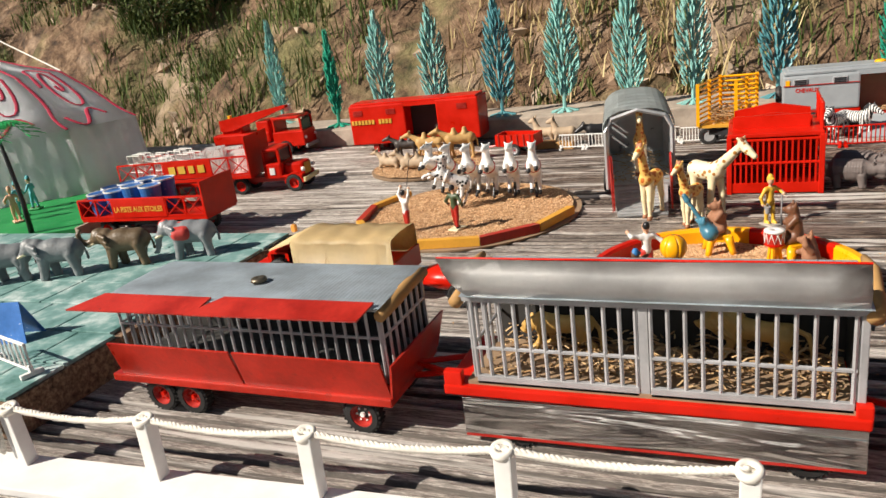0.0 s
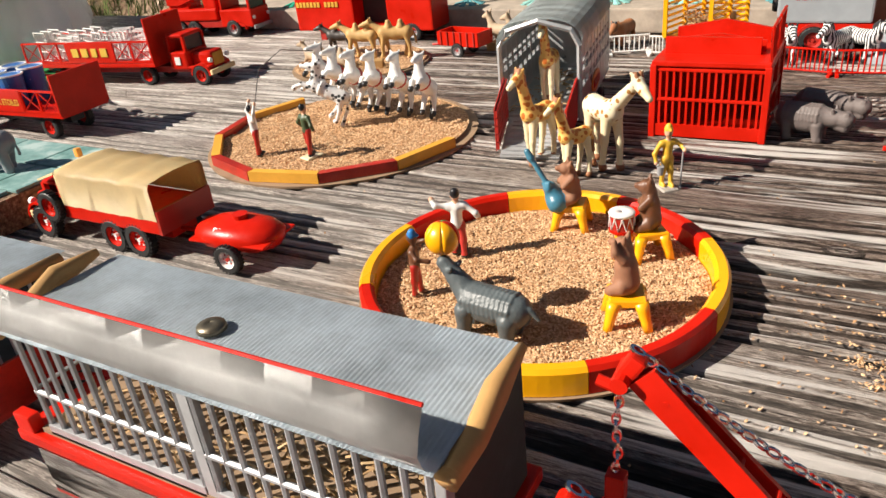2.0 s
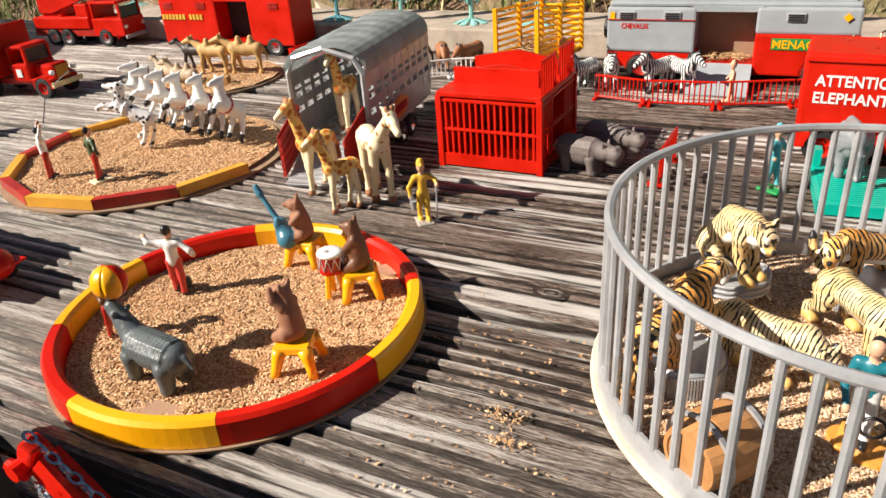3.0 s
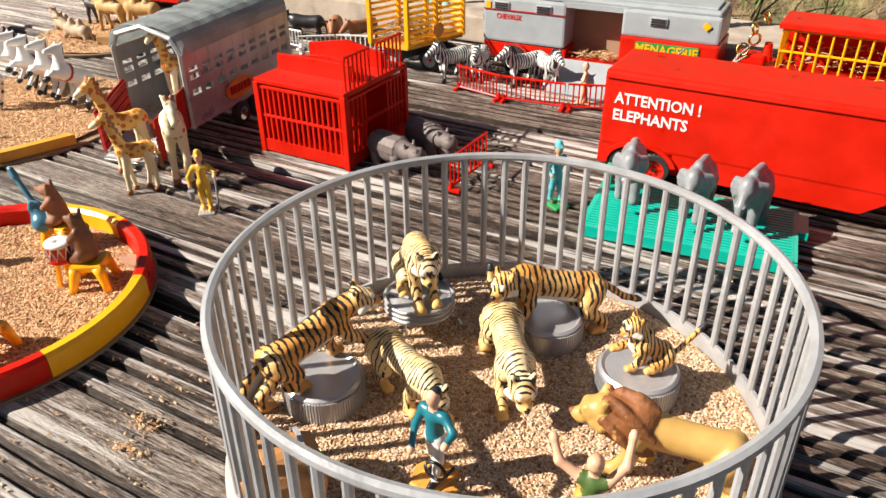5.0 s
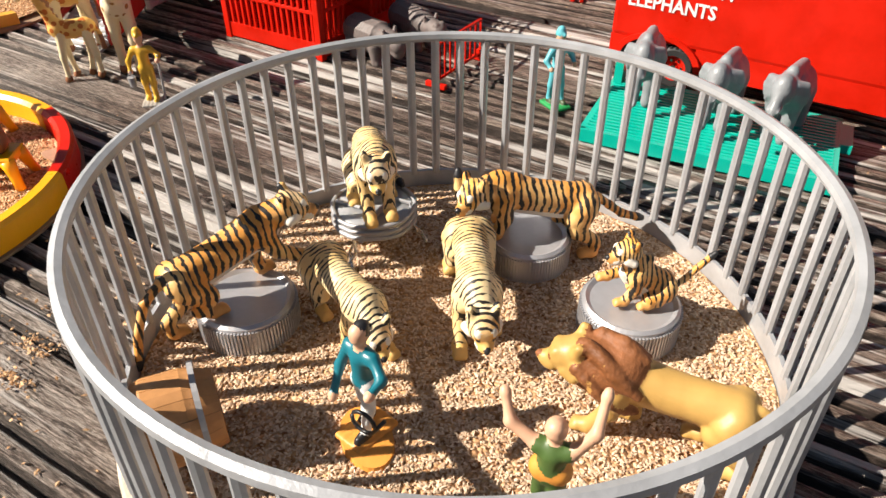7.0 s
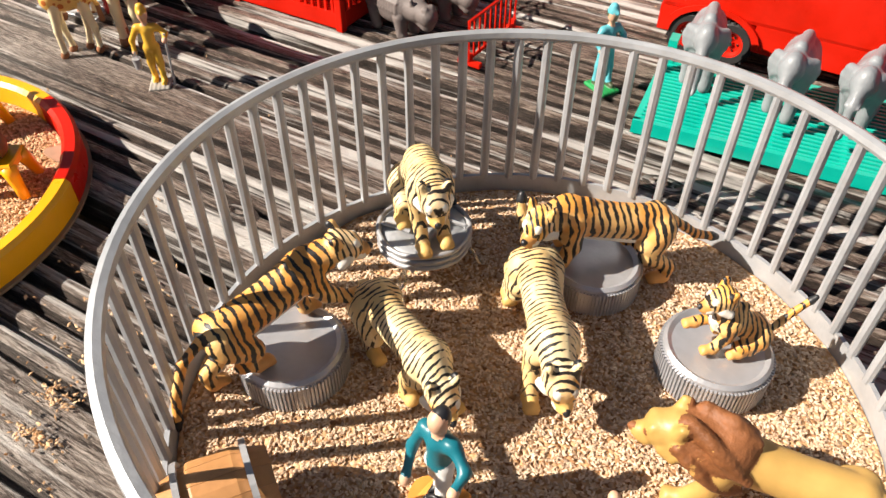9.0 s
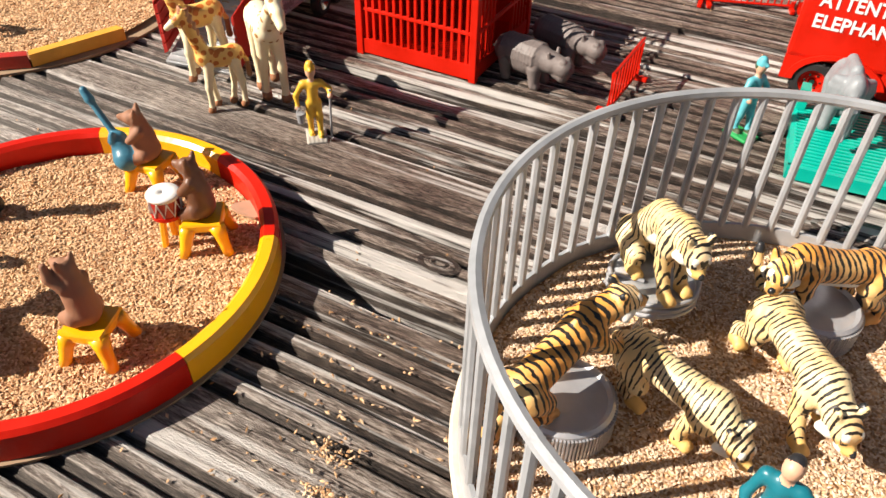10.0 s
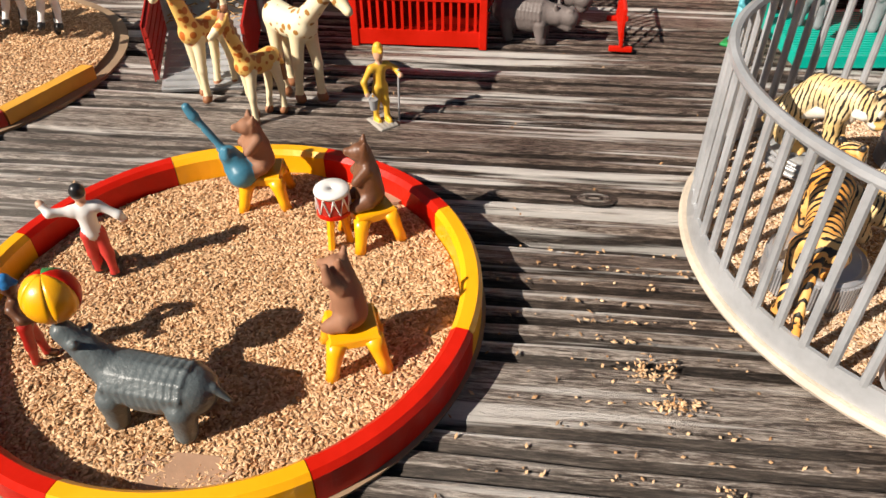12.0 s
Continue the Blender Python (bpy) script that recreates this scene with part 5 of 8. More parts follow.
def water_cart():
    w = thing("water_trailer", at(-0.25, 0.6, 0, 5.0), "small red toy water tank trailer with two wheels", "trailer")
    bm = B()
    prof = [(-0.038, 0.006), (-0.034, 0.014), (-0.02, 0.0195), (0.0, 0.0215), (0.02, 0.0195), (0.032, 0.013), (0.036, 0.004)]
    rows = [[bm.verts.new((x, r * 1.05 * math.cos(6.2832 * j / 14), 0.0225 + r * 0.62 * math.sin(6.2832 * j / 14))) for j in range(14)] for x, r in prof]
    for a, c in zip(rows, rows[1:]):
        for j in range(14):
            bm.faces.new((a[j], a[(j + 1) % 14], c[(j + 1) % 14], c[j]))
    bm.faces.new(rows[0][::-1])
    bm.faces.new(rows[-1])
    part("tank", bm, RED, w, "rounded red tank", True)
    one("rim_band", RED, w, lambda b: box(b, (0, 0, 0.022), (0.07, 0.042, 0.002), bevel=0.0008))
    one("hatch", RED, w, lambda b: rod(b, (0.002, 0, 0.034), (0.002, 0, 0.0385), 0.006, n=14))
    lettering(w, "EAU", 0.0085, pose(-0.006, -0.0185, 0.0275, 48, 0, 0), WHITE, 0.014)
    one("tow_bar", RED, w, lambda b: tube(b, [(-0.036, 0, 0.02), (-0.06, 0, 0.02)], 0.002, 6))
    for sy in (-1, 1):
        wheel(w, 0.002, sy * 0.023, 0.0115, 0.0115, 0.007, WHITE, sy)


water_cart()


def jib_truck():
    w = thing("crane_truck", at(-0.014, -0.002), "red toy crane truck with two jibs and chains", "truck")
    one("bed", RED, w, lambda b: (box(b, (0.178, 0.365, 0.03), (0.112, 0.08, 0.006), bevel=0.001), box(b, (0.122, 0.365, 0.038), (0.003, 0.08, 0.02), bevel=0.001), box(b, (0.122, 0.327, 0.045), (0.005, 0.005, 0.055)), box(b, (0.122, 0.403, 0.045), (0.005, 0.005, 0.055)), box(b, (0.178, 0.327, 0.036), (0.112, 0.003, 0.014)), box(b, (0.178, 0.403, 0.045), (0.112, 0.003, 0.035))), "red open load bed")
    one("cab", RED, w, lambda b: (box(b, (0.255, 0.365, 0.045), (0.045, 0.07, 0.05), bevel=0.004),), "red cab")
    one("crate", RED_DARK, w, lambda b: (box(b, (0.165, 0.365, 0.04), (0.09, 0.06, 0.012)),))
    for y, zt, xt in ((0.37, 0.109, 0.106), (0.428, 0.112, 0.106)):
        one("jib", RED, w, lambda b: (plate(b, [(xt + 0.004, y - 0.003, zt - 0.006), (xt + 0.012, y - 0.003, zt + 0.002), (0.172, y - 0.005, 0.058), (0.172, y - 0.005, 0.047)], -0.002), plate(b, [(xt + 0.004, y + 0.002, zt - 0.006), (xt + 0.012, y + 0.002, zt + 0.002), (0.172, y + 0.004, 0.058), (0.172, y + 0.004, 0.047)], -0.002), *[rod(b, (xt + 0.016 + 0.0115 * k, y - 0.0035, zt - 0.0095 - 0.0095 * k), (xt + 0.016 + 0.0115 * k, y + 0.0025, zt - 0.0095 - 0.0095 * k), 0.001, n=6) for k in range(5)]), "red lattice jib")
        one("pulley", RED, w, lambda b: (rod(b, (xt + 0.002, y - 0.007, zt - 0.004), (xt + 0.002, y + 0.006, zt - 0.004), 0.003, n=12), box(b, (xt + 0.005, y, zt + 0.001), (0.006, 0.007, 0.008), ry=30, bevel=0.0012), rod(b, (xt + 0.002, y - 0.003, zt - 0.008), (xt - 0.006, y - 0.003, zt - 0.006), 0.002, n=8)))
        n = 11
        for i in range(n):
            bm = B()
            z = zt - 0.008 - 0.0037 * i
            m = Matrix.Translation((xt + 0.0005 * math.sin(i), y, z)) @ pose(0, 0, 0, 90, 0, 90 * (i % 2) + 20) @ Matrix.Diagonal((0.6, 1.0, 1, 1))
            lathe(bm, [(0.0017, -0.0005), (0.0029, -0.0005), (0.0029, 0.0005), (0.0017, 0.0005)], 10, m)
            part("chain_link", bm, CHROME, w)
        for i in range(22):
            bm = B()
            f = i / 22
            p = Vector((xt + 0.006, y, zt + 0.006)).lerp(Vector((0.195, y, 0.074)), f) - Vector((0, 0, 0.012 * 4 * f * (1 - f) * 0.4))
            m = Matrix.Translation(p) @ pose(0, 0, 0, 90 * (i % 2), 30, 0) @ Matrix.Diagonal((1.0, 0.6, 1, 1))
            lathe(bm, [(0.0017, -0.0005), (0.0029, -0.0005), (0.0029, 0.0005), (0.0017, 0.0005)], 10, m)
            part("chain_link", bm, CHROME, w)
        one("hook", RED, w, lambda b: (box(b, (xt, y, zt - 0.053), (0.007, 0.006, 0.012), bevel=0.001), tube(b, [(xt, y, zt - 0.06), (xt + 0.004, y, zt - 0.065), (xt, y, zt - 0.07), (xt - 0.004, y, zt - 0.066)], 0.0016, 6)))
    one("mast", RED, w, lambda b: box(b, (0.18, 0.395, 0.048), (0.02, 0.075, 0.03), bevel=0.002))
    for x in (0.145, 0.18, 0.255):
        wheel(w, x, 0.333, 0.0145, 0.0145, 0.01, RED_DARK, -1)
        wheel(w, x, 0.397, 0.0145, 0.0145, 0.01, RED_DARK, 1)
    for i, (x, y, rz) in enumerate(((0.128, 0.352, 20), (0.14, 0.36, 70), (0.15, 0.345, 10))):
        one("log", CANVAS, w, lambda b: rod(b, (x - 0.006, y, 0.049), (x + 0.008 * math.cos(rz), y + 0.008 * math.sin(rz), 0.05), 0.0025, n=8), "pale cut log")
    straw_pile(w, 0.135, 0.19, 0.34, 0.38, 0.046, 120, 38, 0.01)


jib_truck()


def yellow_cage_truck():
    w = thing("cage_lorry", at(0.352, 1.27, 0, -2.0), "red toy lorry bed carrying a yellow barred cage", "lorry")
    one("bed", RED, w, lambda b: (box(b, (0.1, 0.03, 0.042), (0.21, 0.06, 0.008), bevel=0.001), box(b, (0.1, 0.03, 0.025), (0.2, 0.03, 0.02))))
    one("hitch", RED, w, lambda b: (box(b, (0.015, 0.03, 0.052), (0.03, 0.02, 0.012), bevel=0.003), rod(b, (0.03, 0.03, 0.05), (0.03, 0.03, 0.07), 0.007, 0.004, 10)))
    bars_panel(w, 0.045, 0.2, 0.048, 0.092, 14, 0.0013, YELLOW, Matrix.Translation((0, 0.003, 0)), (0.0, 1.0), 0.5)
    bars_panel(w, 0.0, 0.054, 0.048, 0.092, 6, 0.0013, YELLOW, Matrix.Translation((0.045, 0.003, 0)) @ pose(0, 0, 0, 0, 0, 90), (0.0, 1.0), 0.5)
    one("roof", RED, w, lambda b: (box(b, (0.125, 0.03, 0.096), (0.17, 0.062, 0.006), bevel=0.001), box(b, (0.125, 0.055, 0.07), (0.16, 0.003, 0.05))))
    bm = B()
    for k in range(4):
        m = Matrix.Translation((0.006 + 0.006 * (k % 2) + 0.004 * k, 0.02, 0.062 + 0.012 * k)) @ pose(0, 0, 0, 70 + 20 * (k % 2), 0, 40 * k)
        lathe(bm, [(0.0052, -0.001), (0.0072, -0.001), (0.0072, 0.001), (0.0052, 0.001)], 16, m)
    part("chain", bm, plain("gold_chain", (0.8, 0.55, 0.16), 0.25, 1.0), w, "gold chain rings", True)
    straw_pile(w, 0.05, 0.2, 0.008, 0.05, 0.048, 140, 39, 0.03)
    for x in (0.05, 0.15):
        wheel(w, x, 0.004, 0.0155, 0.0155, 0.009, RED, -1)
        wheel(w, x, 0.056, 0.0155, 0.0155, 0.009, RED, 1)


yellow_cage_truck()


# ---- barriers ----
def barrier(x, y, rz, L, h, material, label, group, n=9, bend=0.0):
    w = thing("barrier", at(x, y, 0, rz), label, "barrier", group)
    one("frame", material, w, lambda b: tube(b, [(-L / 2, 0, 0.005), (L / 2, 0, 0.005), (L / 2, 0, h), (-L / 2, 0, h)], 0.0014, 5, True))
    for k in range(1, n):
        bm = B()
        xx = -L / 2 + L * k / n
        rod(bm, (xx, 0, 0.005), (xx, 0, h), 0.0009, n=5)
        part("bar", bm, material, w)
    for sx in (-1, 1):
        one("foot", material, w, lambda b: (box(b, (sx * (L / 2 - 0.002), 0, 0.002), (0.004, 0.018, 0.004), bevel=0.0008), box(b, (sx * (L / 2 - 0.002), 0, 0.005), (0.003, 0.003, 0.008))))
    return w


for p, q in (((-0.306, 1.243), (-0.262, 1.24)), ((-0.26, 1.24), (-0.214, 1.236)), ((-0.2, 1.212), (-0.16, 1.24)), ((-0.158, 1.243), (-0.108, 1.262)), ((-0.105, 1.25), (-0.068, 1.248))):
    d = Vector(q) - Vector(p)
    barrier((p[0] + q[0]) / 2, (p[1] + q[1]) / 2, math.degrees(math.atan2(d.y, d.x)), d.length, 0.026, WHITE, "small white plastic crowd barrier", "white barriers", 8)
for p, q in (((0.06, 1.187), (0.122, 1.174)), ((0.125, 1.174), (0.198, 1.181)), ((0.201, 1.182), (0.275, 1.208)), ((0.278, 1.21), (0.33, 1.22))):
    d = Vector(q) - Vector(p)
    barrier((p[0] + q[0]) / 2, (p[1] + q[1]) / 2, math.degrees(math.atan2(d.y, d.x)), d.length, 0.03, RED, "small red plastic crowd barrier", "red barriers", 13)
barrier(0.1855, 0.975, 88.0, 0.066, 0.033, RED, "single red plastic barrier standing alone", "", 9)
wb = barrier(-0.545, 0.351, -14.0, 0.07, 0.027, WHITE, "white plastic barrier on the paved panel", "", 8)
wb.matrix_world = at(-0.545, 0.351, 0.0346, -14.0)
cone = thing("folded_card", at(-0.6, 0.398, 0.0346, 12), "blue and white folded card sign on the paving", "card sign")
one("panel", BLUE_CARD, cone, lambda b: (plate(b, [(-0.02, -0.012, 0), (0.02, -0.012, 0), (0.014, 0.0, 0.034), (-0.014, 0.0, 0.034)], 0.001), plate(b, [(0.02, 0.014, 0), (-0.02, 0.014, 0), (-0.014, 0.001, 0.034), (0.014, 0.001, 0.034)], 0.001)))


# ---- tent, palm and green board ----
gb = B()
prism(gb, [(-0.925, 0.755), (-0.955, 1.02), (-1.95, 1.2), (-1.95, 0.62), (-1.1, 0.66)], 0.0012, 0.02)
tagged(part("green_board", gb, GREEN), "green painted board under the circus tent", "base board")
gb = B()
plate(gb, [(-0.921, 0.754, 0.001), (-0.951, 1.02, 0.001), (-0.951, 1.02, 0.0215), (-0.921, 0.754, 0.0215)], 0.005)
tagged(part("edging", gb, PALE_WOOD), "pale wooden edging strip of the green board", "trim")


def tent():
    w = thing("tent", at(0, 0), "white circus big top with maroon scrollwork", "tent")
    eave = [(-1.096, 1.096), (-1.135, 0.97), (-1.26, 0.87), (-1.5, 0.8), (-1.85, 0.9), (-2.0, 1.2), (-1.85, 1.45), (-1.6, 1.5), (-1.38, 1.33)]
    cx, cy = -1.58, 1.14
    n = len(eave)
    for i in range(n):
        (x0, y0), (x1, y1) = eave[i], eave[(i + 1) % n]
        bm = B()
        rows = []
        for k in range(13):
            f = k / 12
            x, y = x0 + (x1 - x0) * f, y0 + (y1 - y0) * f
            o = 0.004 * math.sin(k * 2.2 + i) * (0 < k < 12)
            dx, dy = (x - cx), (y - cy)
            q = math.hypot(dx, dy)
            rows.append([bm.verts.new((x + dx / q * (o + e), y + dy / q * (o + e), z)) for e, z in ((0.018, 0.0205), (0.008, 0.07), (0.0, 0.138))])
        for a, c in zip(rows, rows[1:]):
            for j in range(2):
                bm.faces.new((a[j], c[j], c[j + 1], a[j + 1]))
        bmesh.ops.solidify(bm, geom=bm.faces[:], thickness=0.0015)
        part("wall_panel", bm, WHITE_CLOTH, w, smooth=True)
        bm = B()
        prof = ((1.01, 0.137), (0.86, 0.172), (0.63, 0.235), (0.4, 0.252), (0.2, 0.275), (0.05, 0.3))
        r = [[bm.verts.new((cx + (x - cx) * s, cy + (y - cy) * s, z)) for s, z in prof] for x, y in ((x0, y0), ((x0 + x1) / 2, (y0 + y1) / 2), (x1, y1))]
        for a, c in zip(r, r[1:]):
            for j in range(len(prof) - 1):
                bm.faces.new((a[j], c[j], c[j + 1], a[j + 1]))
        bmesh.ops.solidify(bm, geom=bm.faces[:], thickness=-0.0015)
        part("roof_panel", bm, WHITE_CLOTH, w, smooth=True)

    def on_roof(i, u, s):
        """A point on the roof: along panel i by u, up it by s."""
        prof = ((1.01, 0.137), (0.86, 0.172), (0.63, 0.235), (0.4, 0.252), (0.2, 0.275))
        (x0, y0), (x1, y1) = eave[i], eave[(i + 1) % n]
        x, y = x0 + (x1 - x0) * u, y0 + (y1 - y0) * u
        k = min(int(s * 4), 3)
        f = s * 4 - k
        sc, z = prof[k][0] + (prof[k + 1][0] - prof[k][0]) * f, prof[k][1] + (prof[k + 1][1] - prof[k][1]) * f
        return (cx + (x - cx) * sc, cy + (y - cy) * sc, z + 0.0015)
    for i in (0, 1, 2):
        bm = B()
        tube(bm, [on_roof(i, 0.02 + 0.03 * math.sin(k * 0.9), k / 16 * 0.98) for k in range(17)], 0.0034, 6, squash=0.3)
        part("ribbon", bm, MAROON, w, "maroon seam ribbon")
        bm = B()
        pts = [on_roof(i, 0.5 + 0.28 * (1 - k / 40) * math.cos(k * 0.33), 0.4 + 0.25 * (1 - k / 40) * math.sin(k * 0.33)) for k in range(38)]
        tube(bm, pts, 0.0032, 6, squash=0.35)
        part("scroll", bm, MAROON, w, "maroon painted scroll")
        bm = B()
        tube(bm, [on_roof(i, 0.3 + 0.6 * k / 12, 0.1 + 0.09 * math.sin(k * 0.55)) for k in range(13)], 0.004, 6, squash=0.35)
        part("scroll", bm, MAROON, w)
    one("guy_rope", ROPE, w, lambda b: tube(b, [(-1.275, 1.112, 0.236), (-1.75, 1.3, 0.36)], 0.0015, 5))


tent()


def palm(x, y, h):
    w = thing("palm_tree", at(x, y, 0.02), "green plastic toy palm tree with thin trunk", "tree")
    one("trunk", BLACK_PAINT, w, lambda b: tube(b, [(0, 0, 0), (0.002, 0, h * 0.3), (-0.006, 0.002, h * 0.7), (-0.016, 0.004, h)], [0.0042, 0.0035, 0.003, 0.0025], 8), "dark thin trunk", True)
    for i in range(9):
        a = 6.2832 * i / 9 + 0.2
        bm = B()
        for k in range(9):
            f0 = k / 9
            for sd in (-1, 1):
                r0, r1 = 0.055 * f0, 0.055 * (f0 + 0.1)
                z = h + 0.012 * math.sin(f0 * 2.6) - 0.03 * f0 * f0
                c, s_ = math.cos(a), math.sin(a)
                wd = 0.016 * (1 - 0.55 * f0) * sd
                plate(bm, [(-0.016 + c * r0, 0.004 + s_ * r0, z), (-0.016 + c * r1, 0.004 + s_ * r1, z - 0.001), (-0.016 + c * (r1 + 0.01) - s_ * wd, 0.004 + s_ * (r1 + 0.01) + c * wd, z - 0.006)], 0.0008)
        part("frond", bm, PALM_GREEN, w)


palm(-0.994, 0.735, 0.16)

# ---- toy cypress trees along the beam ----
def cypress(x, y, h, material, seed, rz, label, thin=1.0):
    rn = random.Random(seed)
    w = thing("toy_tree", at(x, y, 0.0385, rz), label, "tree", "row of toy trees")
    one("base", material, w, lambda b: [plate(b, [(0, 0, 0.009), (0.026 * math.cos(a - 0.25), 0.022 * math.sin(a - 0.25), 0.0008), (0.03 * math.cos(a), 0.026 * math.sin(a), 0.0008), (0.026 * math.cos(a + 0.25), 0.022 * math.sin(a + 0.25), 0.0008)], 0.0012) for a in (0.3 + 0.7854 * k for k in range(8))])
    one("trunk", material, w, lambda b: tube(b, [(0, 0, 0.001), (0, 0, h * 0.2), (0.001, 0, h * 0.6), (0, 0, h * 0.97)], [0.004, 0.0032, 0.0022, 0.001], 7))
    bm = B()
    rows = 36
    for j in range(rows):
        f = j / (rows - 1)
        z = h * (0.17 + 0.83 * f)
        half = thin * 0.03 * (math.sin(math.pi * min(1, 0.12 + f * 0.93)) ** 0.7) * (1.0 - 0.35 * f)
        for k in range(7):
            u = (k - 3) / 3 * half + rn.uniform(-0.004, 0.004)
            lean = u * 0.35
            dy = rn.uniform(-0.004, 0.004)
            L, wd = h * rn.uniform(0.06, 0.095), rn.uniform(0.0032, 0.005)
            tube(bm, [(u * 0.75, dy, z - L * 0.5), (u + lean * 0.2 + wd * 0.3, dy + 0.001, z), (u + lean * 0.6, dy, z + L * 0.55)], [wd * 0.35, wd, 0.0004], 4, squash=0.6)
    part("crown", bm, material, w, "crown of moulded upright leaf tongues")
    return w


TREES = [(-1.055, 1.52, 0.235, TREE_TEAL, 0.62), (-0.845, 1.425, 0.2, TREE_GREEN, 0.4), (-0.727, 1.43, 0.225, TREE_TEAL, 0.85), (-0.605, 1.43, 0.225, TREE_TEAL, 0.9),
         (-0.463, 1.425, 0.225, TREE_BLUE, 1.0), (-0.335, 1.425, 0.225, TREE_TEAL, 1.0), (-0.208, 1.425, 0.225, TREE_TEAL, 0.95), (-0.096, 1.425, 0.225, TREE_TEAL, 1.0),
         (0.045, 1.43, 0.225, TREE_BLUE, 1.1), (0.225, 1.42, 0.225, TREE_GREEN, 1.15)]
for i, (x, y, h, mt, th) in enumerate(TREES):
    cypress(x, y, h, mt, 50 + i, 22 + (i * 37) % 20 - 10, {TREE_TEAL: "teal", TREE_BLUE: "dark blue-green", TREE_GREEN: "bright green"}[mt] + " moulded plastic toy cypress tree", th)

# ---- moulded figures: smooth solids grown round a skeleton ----
def figure_mesh(name, prims, mats, cell=0.001, k=0.0007):
    """One closed mesh round tapered limbs (p, q, radius at p, radius at q, material slot)."""
    a = np.array([p[0] for p in prims], float)
    b = np.array([p[1] for p in prims], float)
    r0, r1 = np.array([p[2] for p in prims], float), np.array([p[3] for p in prims], float)
    slot = np.array([p[4] for p in prims])
    big = max(r0.max(), r1.max()) + 0.003
    lo, hi = np.minimum(a, b).min(0) - big, np.maximum(a, b).max(0) + big
    axes = [np.arange(lo[i], hi[i] + cell, cell) for i in range(3)]
    P = np.stack(np.meshgrid(*axes, indexing="ij"), -1)

    def dist(pts, i):
        ba = b[i] - a[i]
        h = np.clip(((pts - a[i]) @ ba) / max(ba @ ba, 1e-12), 0, 1)
        return np.linalg.norm(pts - a[i] - h[..., None] * ba, axis=-1) - (r0[i] + (r1[i] - r0[i]) * h)
    acc = np.full(P.shape[:3], 1e-9)
    for i in range(len(prims)):
        pad = max(r0[i], r1[i]) + 12 * k + cell
        i0 = np.maximum(((np.minimum(a[i], b[i]) - pad - lo) / cell).astype(int), 0)
        i1 = ((np.maximum(a[i], b[i]) + pad - lo) / cell).astype(int) + 2
        w = tuple(slice(u, v) for u, v in zip(i0, i1))
        acc[w] += np.exp(np.clip(-dist(P[w], i) / k, -60, 60))
    d = -k * np.log(acc + 1e-30)
    inside = d < 0
    sh = np.array(d.shape)
    c = [slice(0, -1), slice(1, None)]
    total, count = np.zeros((*(sh - 1), 3)), np.zeros(sh - 1)
    corners = [(i, j, l) for i in (0, 1) for j in (0, 1) for l in (0, 1)]
    for u in corners:
        for ax in range(3):
            if u[ax]:
                continue
            w = list(u)
            w[ax] = 1
            d0, d1 = d[c[u[0]], c[u[1]], c[u[2]]], d[c[w[0]], c[w[1]], c[w[2]]]
            cross = (d0 < 0) != (d1 < 0)
            t = np.where(cross, d0 / np.where(cross, d0 - d1, 1), 0)
            off = np.array(u, float) * np.ones((*t.shape, 3))
            off[..., ax] += t
            total += off * cross[..., None]
            count += cross
    live = count > 0
    ids = -np.ones(live.shape, int)
    ids[live] = np.arange(live.sum())
    cells = np.argwhere(live)
    verts = lo + (cells + total[live] / count[live][:, None]) * cell
    faces = []
    for ax in range(3):
        s0, s1 = [slice(1, -1)] * 3, [slice(1, -1)] * 3
        s0[ax], s1[ax] = slice(0, -1), slice(1, None)
        e = inside[tuple(s0)] != inside[tuple(s1)]
        flip = inside[tuple(s0)][e]
        q = np.argwhere(e) + np.array([0 if i == ax else 1 for i in range(3)])
        o1, o2 = [i for i in range(3) if i != ax]
        quad = []
        for da, db in ((1, 1), (0, 1), (0, 0), (1, 0)):
            w = q.copy()
            w[:, o1] -= da
            w[:, o2] -= db
            quad.append(ids[w[:, 0], w[:, 1], w[:, 2]])
        quad = np.stack(quad, -1)
        rev = flip if ax != 1 else ~flip
        quad[rev] = quad[rev][:, ::-1]
        faces.append(quad)
    faces = np.concatenate(faces)
    faces = faces[(faces >= 0).all(1)][:, ::-1]
    mid = verts[faces].mean(1)
    best = np.argmin(np.stack([dist(mid, i) for i in range(len(prims))]), 0)
    me = bpy.data.meshes.new(name)
    me.from_pydata((verts * S).tolist(), [], faces.tolist())
    for m in mats:
        me.materials.append(m)
    me.polygons.foreach_set("material_index", slot[best].astype(np.int32))
    me.polygons.foreach_set("use_smooth", [True] * len(me.polygons))
    me.update()
    return me


def stand(name, mesh, m, label, category, group=""):
    ob = new(name, mesh)
    ob.matrix_world = m
    return tagged(ob, label, category, group)


def dressed(mesh, mats):
    me = mesh.copy()
    me.materials.clear()
    for m in mats:
        me.materials.append(m)
    return me


def sided(p):
    """Mirrors the limbs given for the +y side."""
    return [q for a, b, r, s, m in p for q in ((a, b, r, s, m), ((a[0], -a[1], a[2]), (b[0], -b[1], b[2]), r, s, m))]


